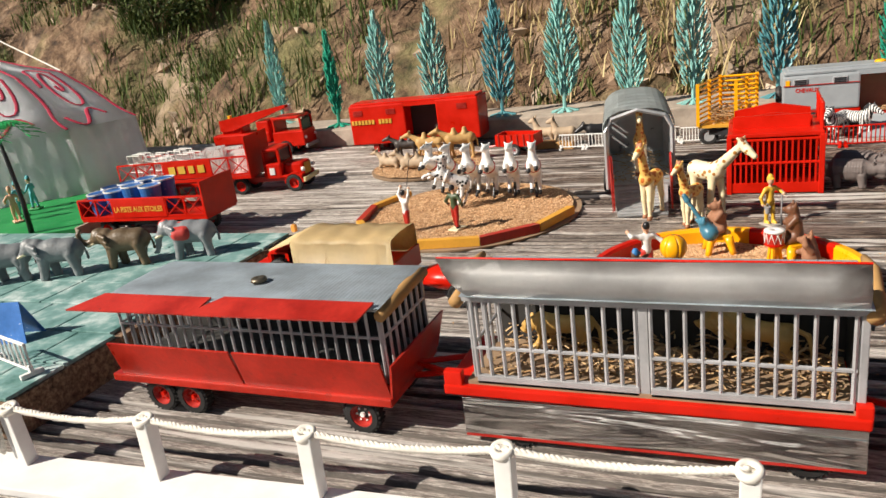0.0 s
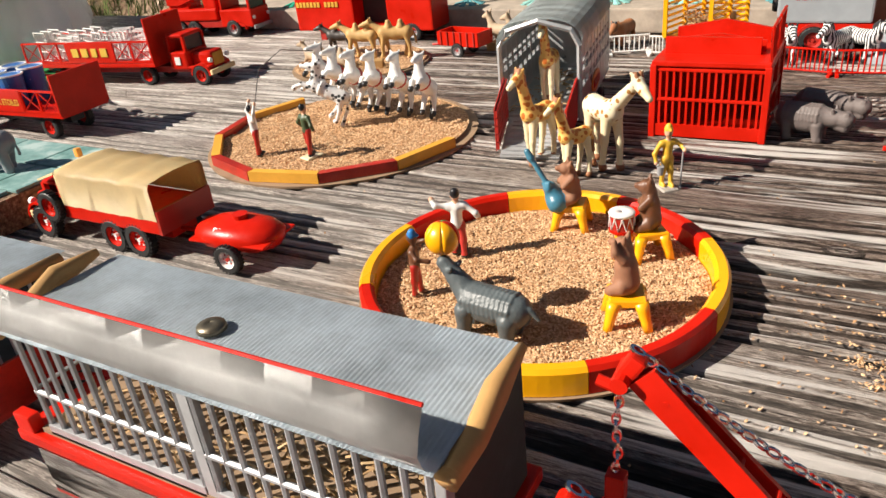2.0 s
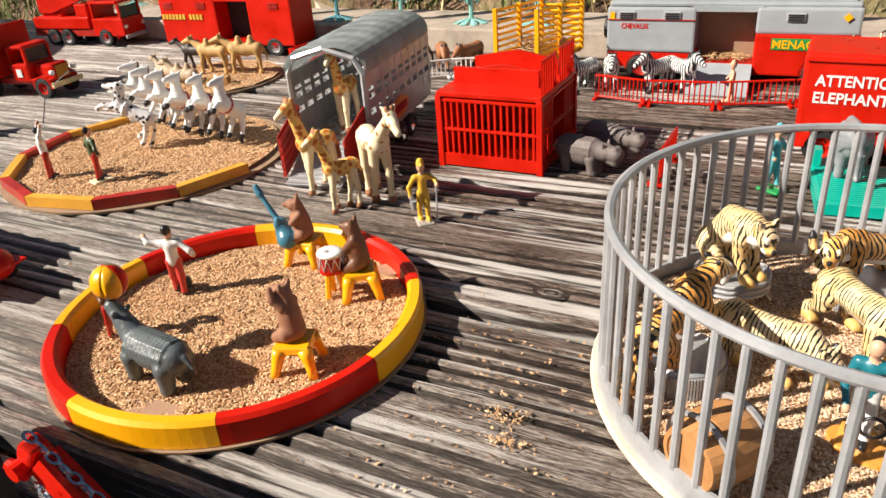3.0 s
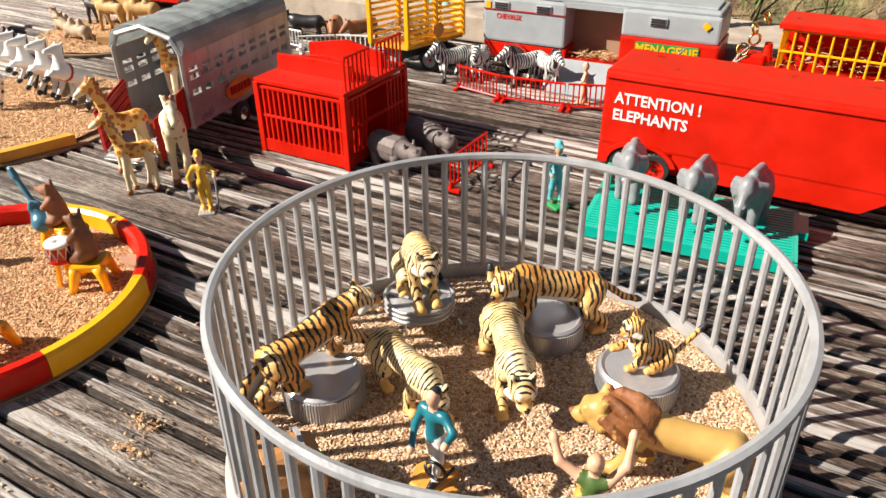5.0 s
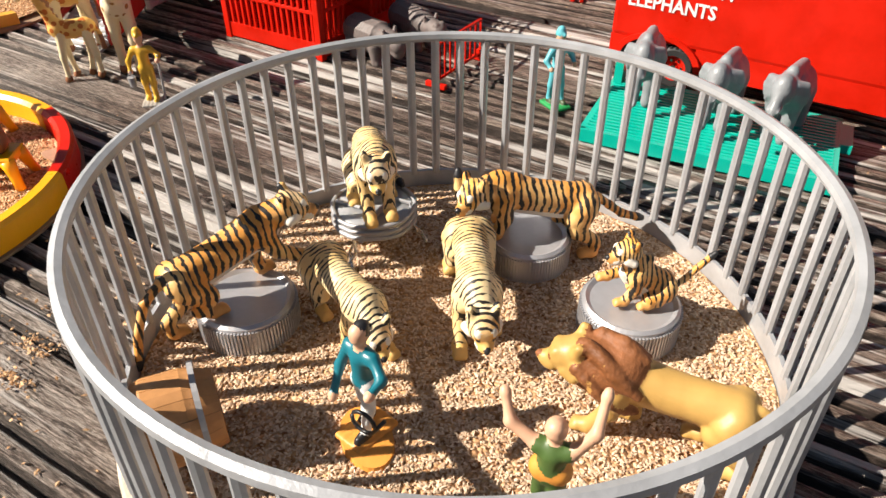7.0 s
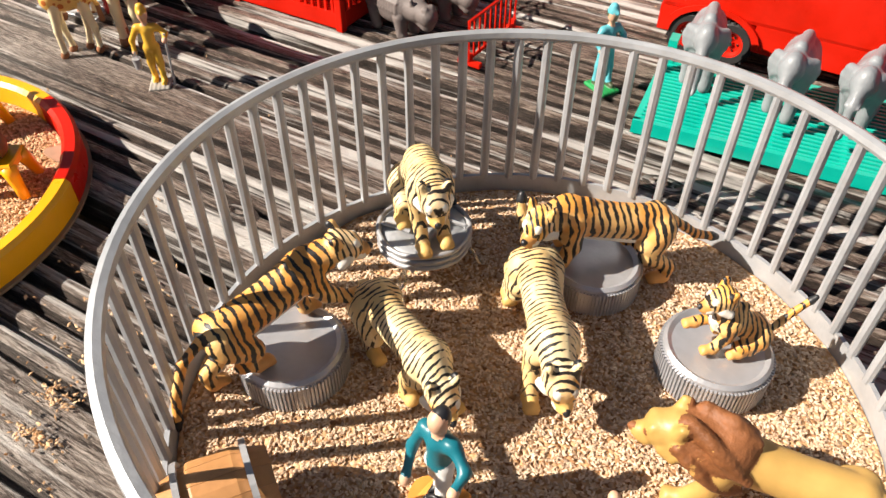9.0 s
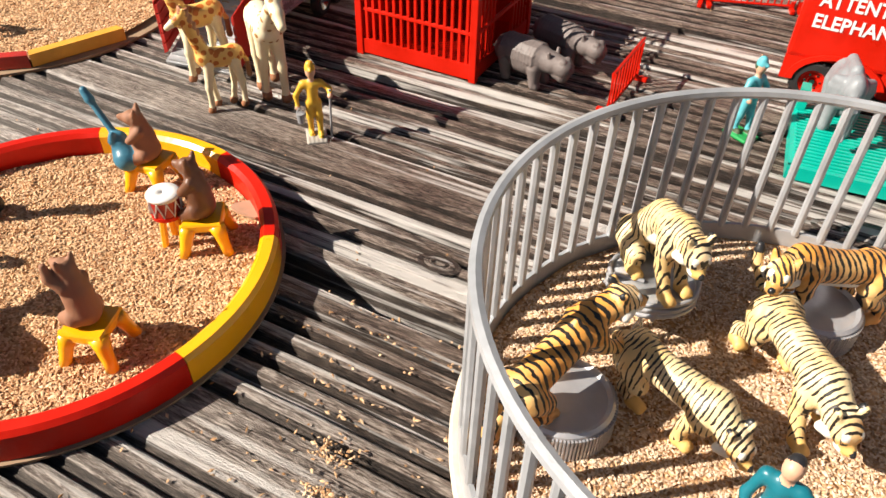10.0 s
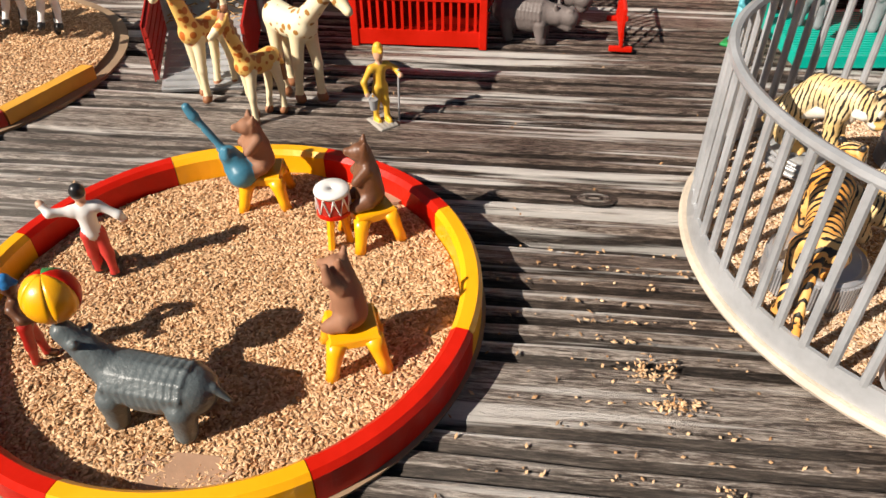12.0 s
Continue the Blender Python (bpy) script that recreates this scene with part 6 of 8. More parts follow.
def cat(feet, head, turn=(0, 0), tail=(), mane=False, hip=(-0.024, 0.03), chest=(0.021, 0.031), arch=0.0, big=1.0):
    """Big cat facing +x; feet: front left and right, hind left and right; turn: yaw and nod of the head.
    Slots: 0 coat, 1 white, 2 black, 3 mane, 4 face, 5 paws and muzzle."""
    (hx, hz), (cx, cz) = hip, chest
    mid = ((hx + cx) / 2, 0, (hz + cz) / 2 - 0.001 + arch)
    p = [((hx, 0, hz), mid, 0.0094, 0.0088, 0), (mid, (cx, 0, cz), 0.0088, 0.01, 0), ((hx + 0.012, 0, hz - 0.0052 + arch), (cx - 0.003, 0, cz - 0.0066), 0.0058, 0.0066, 1)]
    p += [((cx - 0.008, 0, cz + 0.0064), (cx + 0.002, 0, cz + 0.0066), 0.0032, 0.0036, 0), ((cx + 0.007, 0, cz - 0.004), (cx + 0.005, 0, cz - 0.01), 0.005, 0.0044, 1), ((cx + 0.002, 0, cz + 0.003), tuple(head), 0.0083, 0.007, 3 if mane else 0)]
    p += sided([((hx - 0.002, 0.005, hz), (hx + 0.004, 0.0066, hz - 0.008), 0.0076, 0.0064, 0), ((cx - 0.001, 0.0056, cz), (cx + 0.002, 0.0066, cz - 0.007), 0.006, 0.0054, 0)])
    m = Matrix.Translation(head) @ pose(0, 0, 0, 0, turn[1], turn[0]) @ Matrix.Scale(big, 4)
    face = [((-0.001, 0, 0.001), (0.003, 0, 0.0005), 0.0076, 0.0068, 4), ((0.006, 0, -0.0018), (0.0108, 0, -0.0026), 0.0044, 0.0034, 5), ((0.0135, 0, -0.0008), (0.014, 0, -0.001), 0.0015, 0.0013, 2), ((0.0065, 0, -0.0052), (0.0098, 0, -0.0058), 0.003, 0.0024, 1)]
    face += sided([((0.002, 0.0053, -0.003), (-0.0005, 0.0076, -0.0045), 0.0034, 0.0024, 1), ((0.0064, 0.0033, 0.0038), (0.0068, 0.0035, 0.0036), 0.0019, 0.0016, 1), ((0.0086, 0.0026, -0.0038), (0.01, 0.0024, -0.0038), 0.0022, 0.0018, 1), ((-0.002, 0.0051, 0.0058), (-0.0028, 0.0064, 0.0094), 0.0027, 0.0016, 0), ((-0.0045, 0.006, 0.0086), (-0.0046, 0.0062, 0.0092), 0.0016, 0.0013, 2), ((0.0082, 0.0033, 0.0014), (0.0086, 0.0034, 0.0014), 0.0009, 0.0009, 2)])
    p += [(tuple(m @ Vector(a)), tuple(m @ Vector(b)), r * big, s * big, k) for a, b, r, s, k in face]
    if mane:
        p.append(((head[0] - 0.006, 0, head[2] - 0.001), (cx + 0.001, 0, cz + 0.003), 0.0108, 0.0122, 3))
        rn = random.Random(12)
        for i in range(190):
            t, u = i * 2.39996, (i % 11) / 10
            c = Vector(head).lerp(Vector((cx + 0.001, 0, cz + 0.001)), u * 1.05) + Vector((-0.003, 0, 0))
            rr = 0.0092 + 0.0042 * math.sin(u * 2.4) + rn.uniform(-0.0012, 0.0012)
            d = Vector((0, 0.82 * math.cos(t), math.sin(t)))
            q = c + d * rr
            p.append((tuple(q), tuple(q + d * 0.0018 + Vector((-0.006, 0, -0.0035))), rn.uniform(0.0016, 0.0028), 0.0008, 3))
    for (fx, fy, fz), front in zip(feet, (1, 1, 0, 0)):
        ft, sy = Vector((fx, fy, fz)), math.copysign(1, fy)
        up = Vector((cx, sy * 0.0062, cz - 0.004)) if front else Vector((hx, sy * 0.0064, hz - 0.003))
        if front:
            el = up.lerp(ft, 0.5) + Vector((-0.003, 0, 0.001))
            p += [(tuple(up), tuple(el), 0.006, 0.0043, 0), (tuple(el), tuple(ft + Vector((-0.0005, 0, 0.0042))), 0.0041, 0.0034, 0)]
        else:
            kn, hk = up.lerp(ft, 0.42) + Vector((0.0055, 0, 0)), up.lerp(ft, 0.72) + Vector((-0.0045, 0, 0.001))
            p += [(tuple(up), tuple(kn), 0.008, 0.0054, 0), (tuple(kn), tuple(hk), 0.0048, 0.0034, 0), (tuple(hk), tuple(ft + Vector((-0.001, 0, 0.004))), 0.0032, 0.0032, 0)]
        p.append((tuple(ft + Vector((0, 0, 0.0034))), tuple(ft + Vector((0.0044, 0, 0.003))), 0.0039, 0.0032, 5))
        p += [(tuple(ft + Vector((0.005, dy, 0.0028))), tuple(ft + Vector((0.0064, dy, 0.0022))), 0.0017, 0.0014, 5) for dy in (-0.0022, 0, 0.0022)]
    tail = tail or [(-0.033, 0, 0.033), (-0.039, 0.002, 0.026), (-0.041, 0.005, 0.014), (-0.043, 0.009, 0.006)]
    for q, w in zip(tail, tail[1:]):
        p.append((q, w, 0.0025, 0.0022, 0))
    p.append((tail[-1], tuple(Vector(tail[-1]) + (Vector(tail[-1]) - Vector(tail[-2])) * 0.3), 0.0025, 0.0018, 2))
    return p


def grazer(L=0.045, h=0.034, r=0.0095, neck=(0.034, 0.052), head_len=0.014, leg=0.0028, rear=False, neck_r=0.006, hump=(), head_drop=0.006, ear=0.004, horn=0.0, tail_len=0.016, mane=True, stance=0.004, thigh=0):
    """Hoofed animal facing +x; slots: 0 coat, 1 legs and muzzle, 2 mane, tail and hooves."""
    s, f = -L / 2, L / 2
    p = [((s, 0, h), (0, 0, h - 0.001), r, r * 0.96, 0), ((0, 0, h - 0.001), (f, 0, h + 0.001), r * 0.96, r, 0)]
    nx, nz = neck
    p += [((f, 0, h + r * 0.3), (nx, 0, nz), neck_r * 1.25, neck_r * 0.72, 0), ((nx, 0, nz), (nx + head_len * 0.45, 0, nz - head_drop * 0.5), neck_r * 0.86, neck_r * 0.74, 0), ((nx + head_len * 0.5, 0, nz - head_drop * 0.5), (nx + head_len, 0, nz - head_drop), neck_r * 0.66, neck_r * 0.52, 1)]
    for y in (-1, 1):
        p.append(((nx - 0.001, y * neck_r * 0.55, nz + neck_r * 0.6), (nx - 0.002, y * (neck_r * 0.6 + ear * 0.5), nz + neck_r * 0.6 + ear), 0.0018, 0.0009, 0))
        if horn:
            p.append(((nx + 0.001, y * neck_r * 0.35, nz + neck_r * 0.6), (nx, y * neck_r * 0.4, nz + neck_r * 0.6 + horn), 0.0011, 0.0013, 2))
    if mane:
        for i in range(6):
            u = i / 5
            q = Vector((f, 0, h + r * 1.2)).lerp(Vector((nx - neck_r * 0.7, 0, nz + neck_r * 0.5)), u)
            p.append((tuple(q), tuple(q + Vector((-0.002, 0, 0.0022))), 0.0032, 0.0016, 2))
    for x, z, rr in hump:
        p.append(((x, 0, z), (x, 0, z + rr), rr, rr * 0.6, 0))
    lift = 0.016 if rear else 0.0
    for k, (x, y, dx) in enumerate(((f - 0.001, 0.6, stance), (f - 0.001, -0.6, -stance), (s + 0.001, 0.6, -stance), (s + 0.001, -0.6, stance))):
        yy = y * r
        up = lift if k < 2 else 0.0
        fx = x + dx + (0.016 if up else 0.0)
        knee = (x + dx * 0.6 + (0.012 if up else (-0.0015 if k > 1 else 0.001)), yy, h * 0.5 + up * 0.7)
        p += [((x, yy * 0.8, h - r * 0.3), knee, leg * 1.7, leg * 1.05, thigh), (knee, (fx, yy, 0.005 + up), leg, leg * 0.85, 1), ((fx, yy, 0.0035 + up), (fx + 0.001, yy, 0.0022 + up), leg * 1.1, leg * 1.2, 2 if leg < 0.004 else 1)]
    p += [((s - r * 0.7, 0, h + r * 0.4), (s - r * 1.25, 0, h - tail_len * 0.4), 0.0016, 0.0016, 0), ((s - r * 1.25, 0, h - tail_len * 0.4), (s - r * 1.3, 0, h - tail_len), 0.0016, 0.0024 if mane else 0.0014, 2 if mane else 0)]
    return p


def tilted(p, deg, lift=0.0):
    m = pose(0, 0, lift, 0, deg, 0)
    return [(tuple(m @ Vector(a)), tuple(m @ Vector(b)), r, s, k) for a, b, r, s, k in p]


def elephant(blanket=False, up=False):
    """Elephant facing +x; slots: 0 hide, 1 tusks, 2 red blanket."""
    p = [((-0.017, 0, 0.032), (0.014, 0, 0.033), 0.0145, 0.014, 0), ((0.0, 0, 0.036), (0.004, 0, 0.036), 0.0125, 0.0125, 0), ((0.022, 0, 0.04), (0.031, 0, 0.041), 0.011, 0.0095, 0), ((0.03, 0, 0.045), (0.032, 0, 0.045), 0.0075, 0.007, 0)]
    tr = [(0.037, 0, 0.038), (0.043, 0, 0.03), (0.045, 0, 0.02), (0.048, 0, 0.012), (0.052, 0, 0.011)] if not up else [(0.037, 0, 0.038), (0.046, 0, 0.034), (0.054, 0, 0.038), (0.056, 0, 0.047), (0.052, 0, 0.053)]
    for i, (q, w) in enumerate(zip(tr, tr[1:])):
        p.append((q, w, 0.0052 - 0.0009 * i, 0.0043 - 0.0009 * i, 0))
    p += sided([((0.026, 0.009, 0.044), (0.018, 0.0155, 0.042), 0.003, 0.0024, 0), ((0.025, 0.01, 0.04), (0.017, 0.016, 0.035), 0.003, 0.0024, 0), ((0.024, 0.01, 0.036), (0.019, 0.014, 0.029), 0.0026, 0.002, 0), ((0.037, 0.004, 0.034), (0.046, 0.005, 0.031), 0.0014, 0.0007, 1)])
    for x, y, dx in ((0.015, 0.0085, 0.004), (0.013, -0.0085, -0.003), (-0.018, 0.0088, -0.004), (-0.017, -0.0088, 0.004)):
        p += [((x, y, 0.028), (x + dx * 0.5, y, 0.015), 0.0076, 0.0058, 0), ((x + dx * 0.5, y, 0.015), (x + dx, y, 0.003), 0.0054, 0.0056, 0)]
    p += [((-0.031, 0, 0.036), (-0.034, 0, 0.024), 0.0014, 0.0011, 0), ((-0.034, 0, 0.024), (-0.034, 0, 0.018), 0.0013, 0.0018, 0)]
    if blanket:
        for y in (-1, 0, 1):
            p.append(((0.006, y * 0.0105, 0.0385 - abs(y) * 0.004), (0.014, y * 0.0105, 0.0385 - abs(y) * 0.004), 0.0088, 0.0088, 2))
        p.append(((0.031, 0, 0.0495), (0.035, 0, 0.047), 0.0042, 0.0042, 2))
    return p


def hippo(raised=False):
    """Hippo facing +x; slot 0 hide."""
    p = [((-0.02, 0, 0.024), (0.01, 0, 0.025), 0.0135, 0.013, 0), ((-0.004, 0, 0.021), (0.004, 0, 0.021), 0.0135, 0.0135, 0)]
    if raised:
        p = [((-0.022, 0, 0.0225), (0.008, 0, 0.024), 0.0108, 0.0112, 0), ((-0.008, 0, 0.0205), (0.0, 0, 0.0205), 0.0112, 0.0112, 0)]
        p += [((0.012, 0, 0.026), (0.0215, 0, 0.037), 0.0092, 0.0064, 0), ((0.0215, 0, 0.037), (0.0295, 0, 0.046), 0.006, 0.0048, 0), ((0.027, 0, 0.0395), (0.0325, 0, 0.0445), 0.0036, 0.0028, 0), ((0.023, 0.0042, 0.043), (0.021, 0.0056, 0.0452), 0.002, 0.0014, 0), ((0.023, -0.0042, 0.043), (0.021, -0.0056, 0.0452), 0.002, 0.0014, 0)]
    else:
        p += [((0.014, 0, 0.026), (0.026, 0, 0.025), 0.0105, 0.0092, 0), ((0.029, 0, 0.026), (0.038, 0, 0.0245), 0.008, 0.0082, 0), ((0.03, 0, 0.019), (0.037, 0, 0.0175), 0.0055, 0.006, 0)]
        p += sided([((0.038, 0.0035, 0.031), (0.039, 0.0035, 0.031), 0.0028, 0.0025, 0), ((0.026, 0.006, 0.033), (0.0255, 0.007, 0.036), 0.002, 0.0015, 0)])
    rad, mid = (0.0108, 0.0228) if raised else (0.0128, 0.0245)
    for i in range(11):
        x = -0.022 + 0.0034 * i
        for t in range(6):
            a = -0.2 + t * 0.58
            p.append(((x, rad * math.cos(a), mid + rad * math.sin(a)), (x + 0.0008, rad * math.cos(a + 0.55), mid + rad * math.sin(a + 0.55)), 0.0013, 0.0013, 0))
    for x, y in ((0.012, 0.0075), (0.013, -0.0075), (-0.02, 0.008), (-0.018, -0.008)):
        p += [((x, y, 0.018), (x + 0.001, y, 0.004), 0.0066, 0.0046, 0), ((x + 0.002, y, 0.003), (x + 0.003, y, 0.0028), 0.0048, 0.004, 0)]
    p.append(((-0.032, 0, 0.026), (-0.038, 0, 0.02), 0.0022, 0.0012, 0))
    return p


def bear(arms):
    """Seated bear facing +x; slots: 0 fur, 1 pale chest, 2 instrument."""
    p = [((0, 0, 0.008), (0.001, 0, 0.018), 0.0088, 0.0078, 0), ((0.001, 0, 0.018), (0.001, 0, 0.026), 0.0076, 0.0056, 0), ((0.003, 0, 0.031), (0.0045, 0, 0.0315), 0.0058, 0.0052, 0), ((0.008, 0, 0.0315), (0.0115, 0, 0.0325), 0.0032, 0.0022, 0)]
    p += sided([((0.0015, 0.0042, 0.0355), (0.001, 0.0048, 0.0385), 0.002, 0.0011, 0), ((0.002, 0.0065, 0.006), (0.008, 0.0075, 0.004), 0.0052, 0.0036, 0), ((0.008, 0.0075, 0.003), (0.011, 0.0075, 0.0026), 0.003, 0.0026, 0)])
    return p + arms


def person(legs=1, arms=((0.0, 0.0105, 0.03), (0.0, -0.0105, 0.03)), hat=0, base=None, h=1.0, stride=0.003):
    """Small standing figure facing +x; slots: 0 skin, 1 top, 2 trousers, 3 shoes and hair, 4 base, 5 hat."""
    b = 0.0025 if base else 0.0
    p = []
    for y, dx in ((0.0032, stride), (-0.0032, -stride)):
        p += [((0, y * 0.8, 0.026 + b), (dx * 0.5, y, 0.014 + b), 0.0037, 0.0029, 2), ((dx * 0.5, y, 0.014 + b), (dx, y, 0.004 + b), 0.0027, 0.0022, 2), ((dx, y, 0.0022 + b), (dx + 0.004, y, 0.0018 + b), 0.0023, 0.0018, 3)]
    p += [((0, 0, 0.027 + b), (0, 0, 0.038 + b), 0.0045, 0.005, 1), ((0, -0.0045, 0.04 + b), (0, 0.0045, 0.04 + b), 0.0034, 0.0034, 1), ((0.0004, 0, 0.043 + b), (0.0005, 0, 0.046 + b), 0.0021, 0.002, 0), ((0.0008, 0, 0.0485 + b), (0.001, 0, 0.05 + b), 0.0037, 0.0036, 0), ((-0.001, 0, 0.0505 + b), (-0.0012, 0, 0.0515 + b), 0.0036, 0.0032, 3)]
    for (x, y, z), sy in zip(arms, (1, -1)):
        sh = Vector((0, sy * 0.0062, 0.0405 + b))
        hd = Vector((x, y, z + b))
        el = sh.lerp(hd, 0.5) + Vector((-0.002, sy * 0.0028, -0.001))
        p += [(tuple(sh), tuple(el), 0.0026, 0.0021, 1), (tuple(el), tuple(hd), 0.0021, 0.0016, 1), (tuple(hd), tuple(hd + (hd - el) * 0.12), 0.0019, 0.0016, 0)]
    if hat:
        p += [((0.0004, 0, 0.053 + b), (0.0004, 0, 0.0545 + b), 0.004, 0.0034, 5), ((0.003, 0, 0.0522 + b), (0.005, 0, 0.052 + b), 0.0018, 0.0012, 5)]
    if base:
        for i in range(5):
            y = -0.006 + 0.003 * i
            p.append(((-0.008, y, 0.0014), (0.01, y, 0.0014), 0.0015, 0.0015, 4))
    return [(q, w, r * (1.0 if k == 4 else 0.86), t * (1.0 if k == 4 else 0.86), k) for q, w, r, t, k in p]


TIGER_O = stripes_mat("tiger_orange_coat", (0.74, 0.32, 0.06), (0.82, 0.52, 0.2), (0.015, 0.012, 0.01), 100.0, 0.61, 5.5)
TIGER_P = stripes_mat("tiger_pale_coat", (0.76, 0.52, 0.22), (0.82, 0.65, 0.37), (0.02, 0.016, 0.012), 150.0, 0.53, 4.0)
TIGER_F = stripes_mat("tiger_face_coat", (0.8, 0.42, 0.09), (0.86, 0.7, 0.45), (0.02, 0.015, 0.012), 150.0, 0.62, 3.0)
ZEBRA = stripes_mat("zebra_coat", (0.82, 0.82, 0.8), (0.8, 0.8, 0.78), (0.02, 0.02, 0.02), 120.0, 0.68, 2.2)
FUR_WHITE = plain("white_fur_paint", (0.84, 0.78, 0.68), 0.5)
PAW_ORANGE = plain("orange_paws", (0.74, 0.36, 0.1), 0.5)
PAW = plain("tawny_paws", (0.72, 0.45, 0.14), 0.55)
LION_COAT = plain("lion_coat", (0.53, 0.32, 0.09), 0.5, var=0.2)
LION_MANE = plain("lion_mane", (0.26, 0.09, 0.025), 0.65, var=0.6, relief=0.8, wear=(0.6, 0.32, 0.09))
GIRAFFE = spots_mat("giraffe_coat", (0.84, 0.52, 0.14), (0.5, 0.13, 0.015), 230.0, 0.38)
GIRAFFE_PALE = spots_mat("giraffe_pale_coat", (0.86, 0.77, 0.54), (0.36, 0.17, 0.03), 250.0, 0.33)
CREAM = plain("cream_legs", (0.82, 0.7, 0.45), 0.45, var=0.12)
HORSE_W = plain("white_horse_paint", (0.8, 0.79, 0.76), 0.42, var=0.12)
HORSE_D = spots_mat("dappled_horse_coat", (0.78, 0.77, 0.75), (0.03, 0.03, 0.03), 240.0, 0.33)
ELE_GREY = plain("grey_elephant_hide", (0.23, 0.25, 0.26), 0.5, var=0.35, relief=0.5)
ELE_LIGHT = plain("light_grey_elephant", (0.25, 0.265, 0.28), 0.42, var=0.25, relief=0.4)
ELE_BROWN = plain("brown_elephant_hide", (0.16, 0.11, 0.06), 0.45, var=0.4, relief=0.5)
HIPPO_GREY = plain("dark_hippo_hide", (0.1, 0.12, 0.125), 0.42, var=0.35, relief=0.6)
RHINO_BROWN = plain("brown_grey_hide", (0.16, 0.13, 0.12), 0.6, var=0.3, relief=0.6)
BEAR_A = plain("brown_bear_fur", (0.3, 0.14, 0.075), 0.7, var=0.2)
BEAR_B = plain("dark_bear_fur", (0.16, 0.065, 0.03), 0.45, var=0.4)
GUITAR = plain("blue_guitar", (0.06, 0.22, 0.32), 0.4, var=0.4, wear=(0.5, 0.42, 0.2))
CAMEL_A = plain("camel_coat", (0.56, 0.34, 0.12), 0.6, var=0.25)
CAMEL_D = plain("dark_camel_coat", (0.05, 0.04, 0.035), 0.5)
COW_BROWN = plain("brown_cattle_coat", (0.34, 0.14, 0.06), 0.5, var=0.25)
LLAMA = plain("beige_llama_coat", (0.48, 0.36, 0.24), 0.7, var=0.3)
SKIN = plain("figure_skin", (0.72, 0.42, 0.27), 0.5, var=0.12)
BLUE_COAT = plain("blue_green_coat", (0.01, 0.17, 0.22), 0.4)
SKY_BLUE = plain("sky_blue_overalls", (0.12, 0.48, 0.55), 0.5)
KEEPER_Y = plain("yellow_uniform", (0.75, 0.44, 0.04), 0.45, var=0.15)
GREY_BASE = plain("grey_figure_base", (0.34, 0.31, 0.27), 0.8)
DKGREEN = plain("dark_green_jacket", (0.06, 0.09, 0.04), 0.5)
SINGLET = plain("green_singlet", (0.07, 0.13, 0.03), 0.5)
CLOWN_RED = plain("red_spotted_trousers", (0.55, 0.04, 0.03), 0.5, wear=(0.8, 0.78, 0.74))

# ---- inside the tiger cage ----
def lid(x, y, z, r, h, label):
    w = thing("pedestal", at(x, y, z), label, "pedestal", "lids in the tiger cage")
    one("top", LID, w, lambda b: lathe(b, [(0.0001, h - 0.001), (r - 0.004, h - 0.001), (r - 0.002, h + 0.0004), (r - 0.0006, h - 0.001), (r - 0.0006, 0.0), (0.0001, 0.0)], 48), smooth=False)
    bm = B()
    for i in range(90):
        a = 6.2832 * i / 90
        box(bm, (r * math.cos(a), r * math.sin(a), h * 0.45), (0.0012, 0.0009, h * 0.82), math.degrees(a))
    part("knurled_edge", bm, LID, w, "finely ribbed edge")
    return w


ZS = 0.008
lid(0.252, 0.672, ZS, 0.0225, 0.016, "ribbed grey bottle lid used as a pedestal")
lid(0.34, 0.783, ZS, 0.0215, 0.016, "ribbed grey bottle lid used as a pedestal")
lid(0.403, 0.76, ZS, 0.0225, 0.017, "ribbed grey bottle lid used as a pedestal")
rp = thing("roped_pedestal", at(0.266, 0.753, ZS), "silver round pedestal bound with grey cord on legs", "pedestal")
one("drum", SILVER, rp, lambda b: lathe(b, [(0.0001, 0.016), (0.02, 0.016), (0.0212, 0.0185), (0.021, 0.022), (0.019, 0.0245), (0.0001, 0.025)], 40), smooth=True)
for i in range(3):
    one("cord", GREY_METAL, rp, lambda b: tube(b, [(0.0212 * math.cos(6.2832 * j / 24), 0.0212 * math.sin(6.2832 * j / 24), 0.0175 + 0.0035 * i + 0.0006 * math.sin(j)) for j in range(24)], 0.0013, 6, True), "twisted grey cord", True)
for i in range(3):
    a = 0.6 + 2.094 * i
    one("leg", CHROME, rp, lambda b: [tube(b, [(0.018 * math.cos(a + s_), 0.018 * math.sin(a + s_), 0.018), (0.022 * math.cos(a - s_), 0.022 * math.sin(a - s_), 0.008), (0.027 * math.cos(a + s_), 0.027 * math.sin(a + s_), 0.0005)], 0.001, 5) for s_ in (-0.08, 0.08)], "twisted wire leg")
for i in range(4):
    a = 0.3 + 1.5708 * i
    one("lashing", GREY_METAL, rp, lambda b: tube(b, [(0.022 * math.cos(a), 0.022 * math.sin(a), 0.016), (0.019 * math.cos(a + 0.2), 0.019 * math.sin(a + 0.2), 0.0258), (0.008 * math.cos(a + 0.9), 0.008 * math.sin(a + 0.9), 0.0258)], 0.0011, 5))

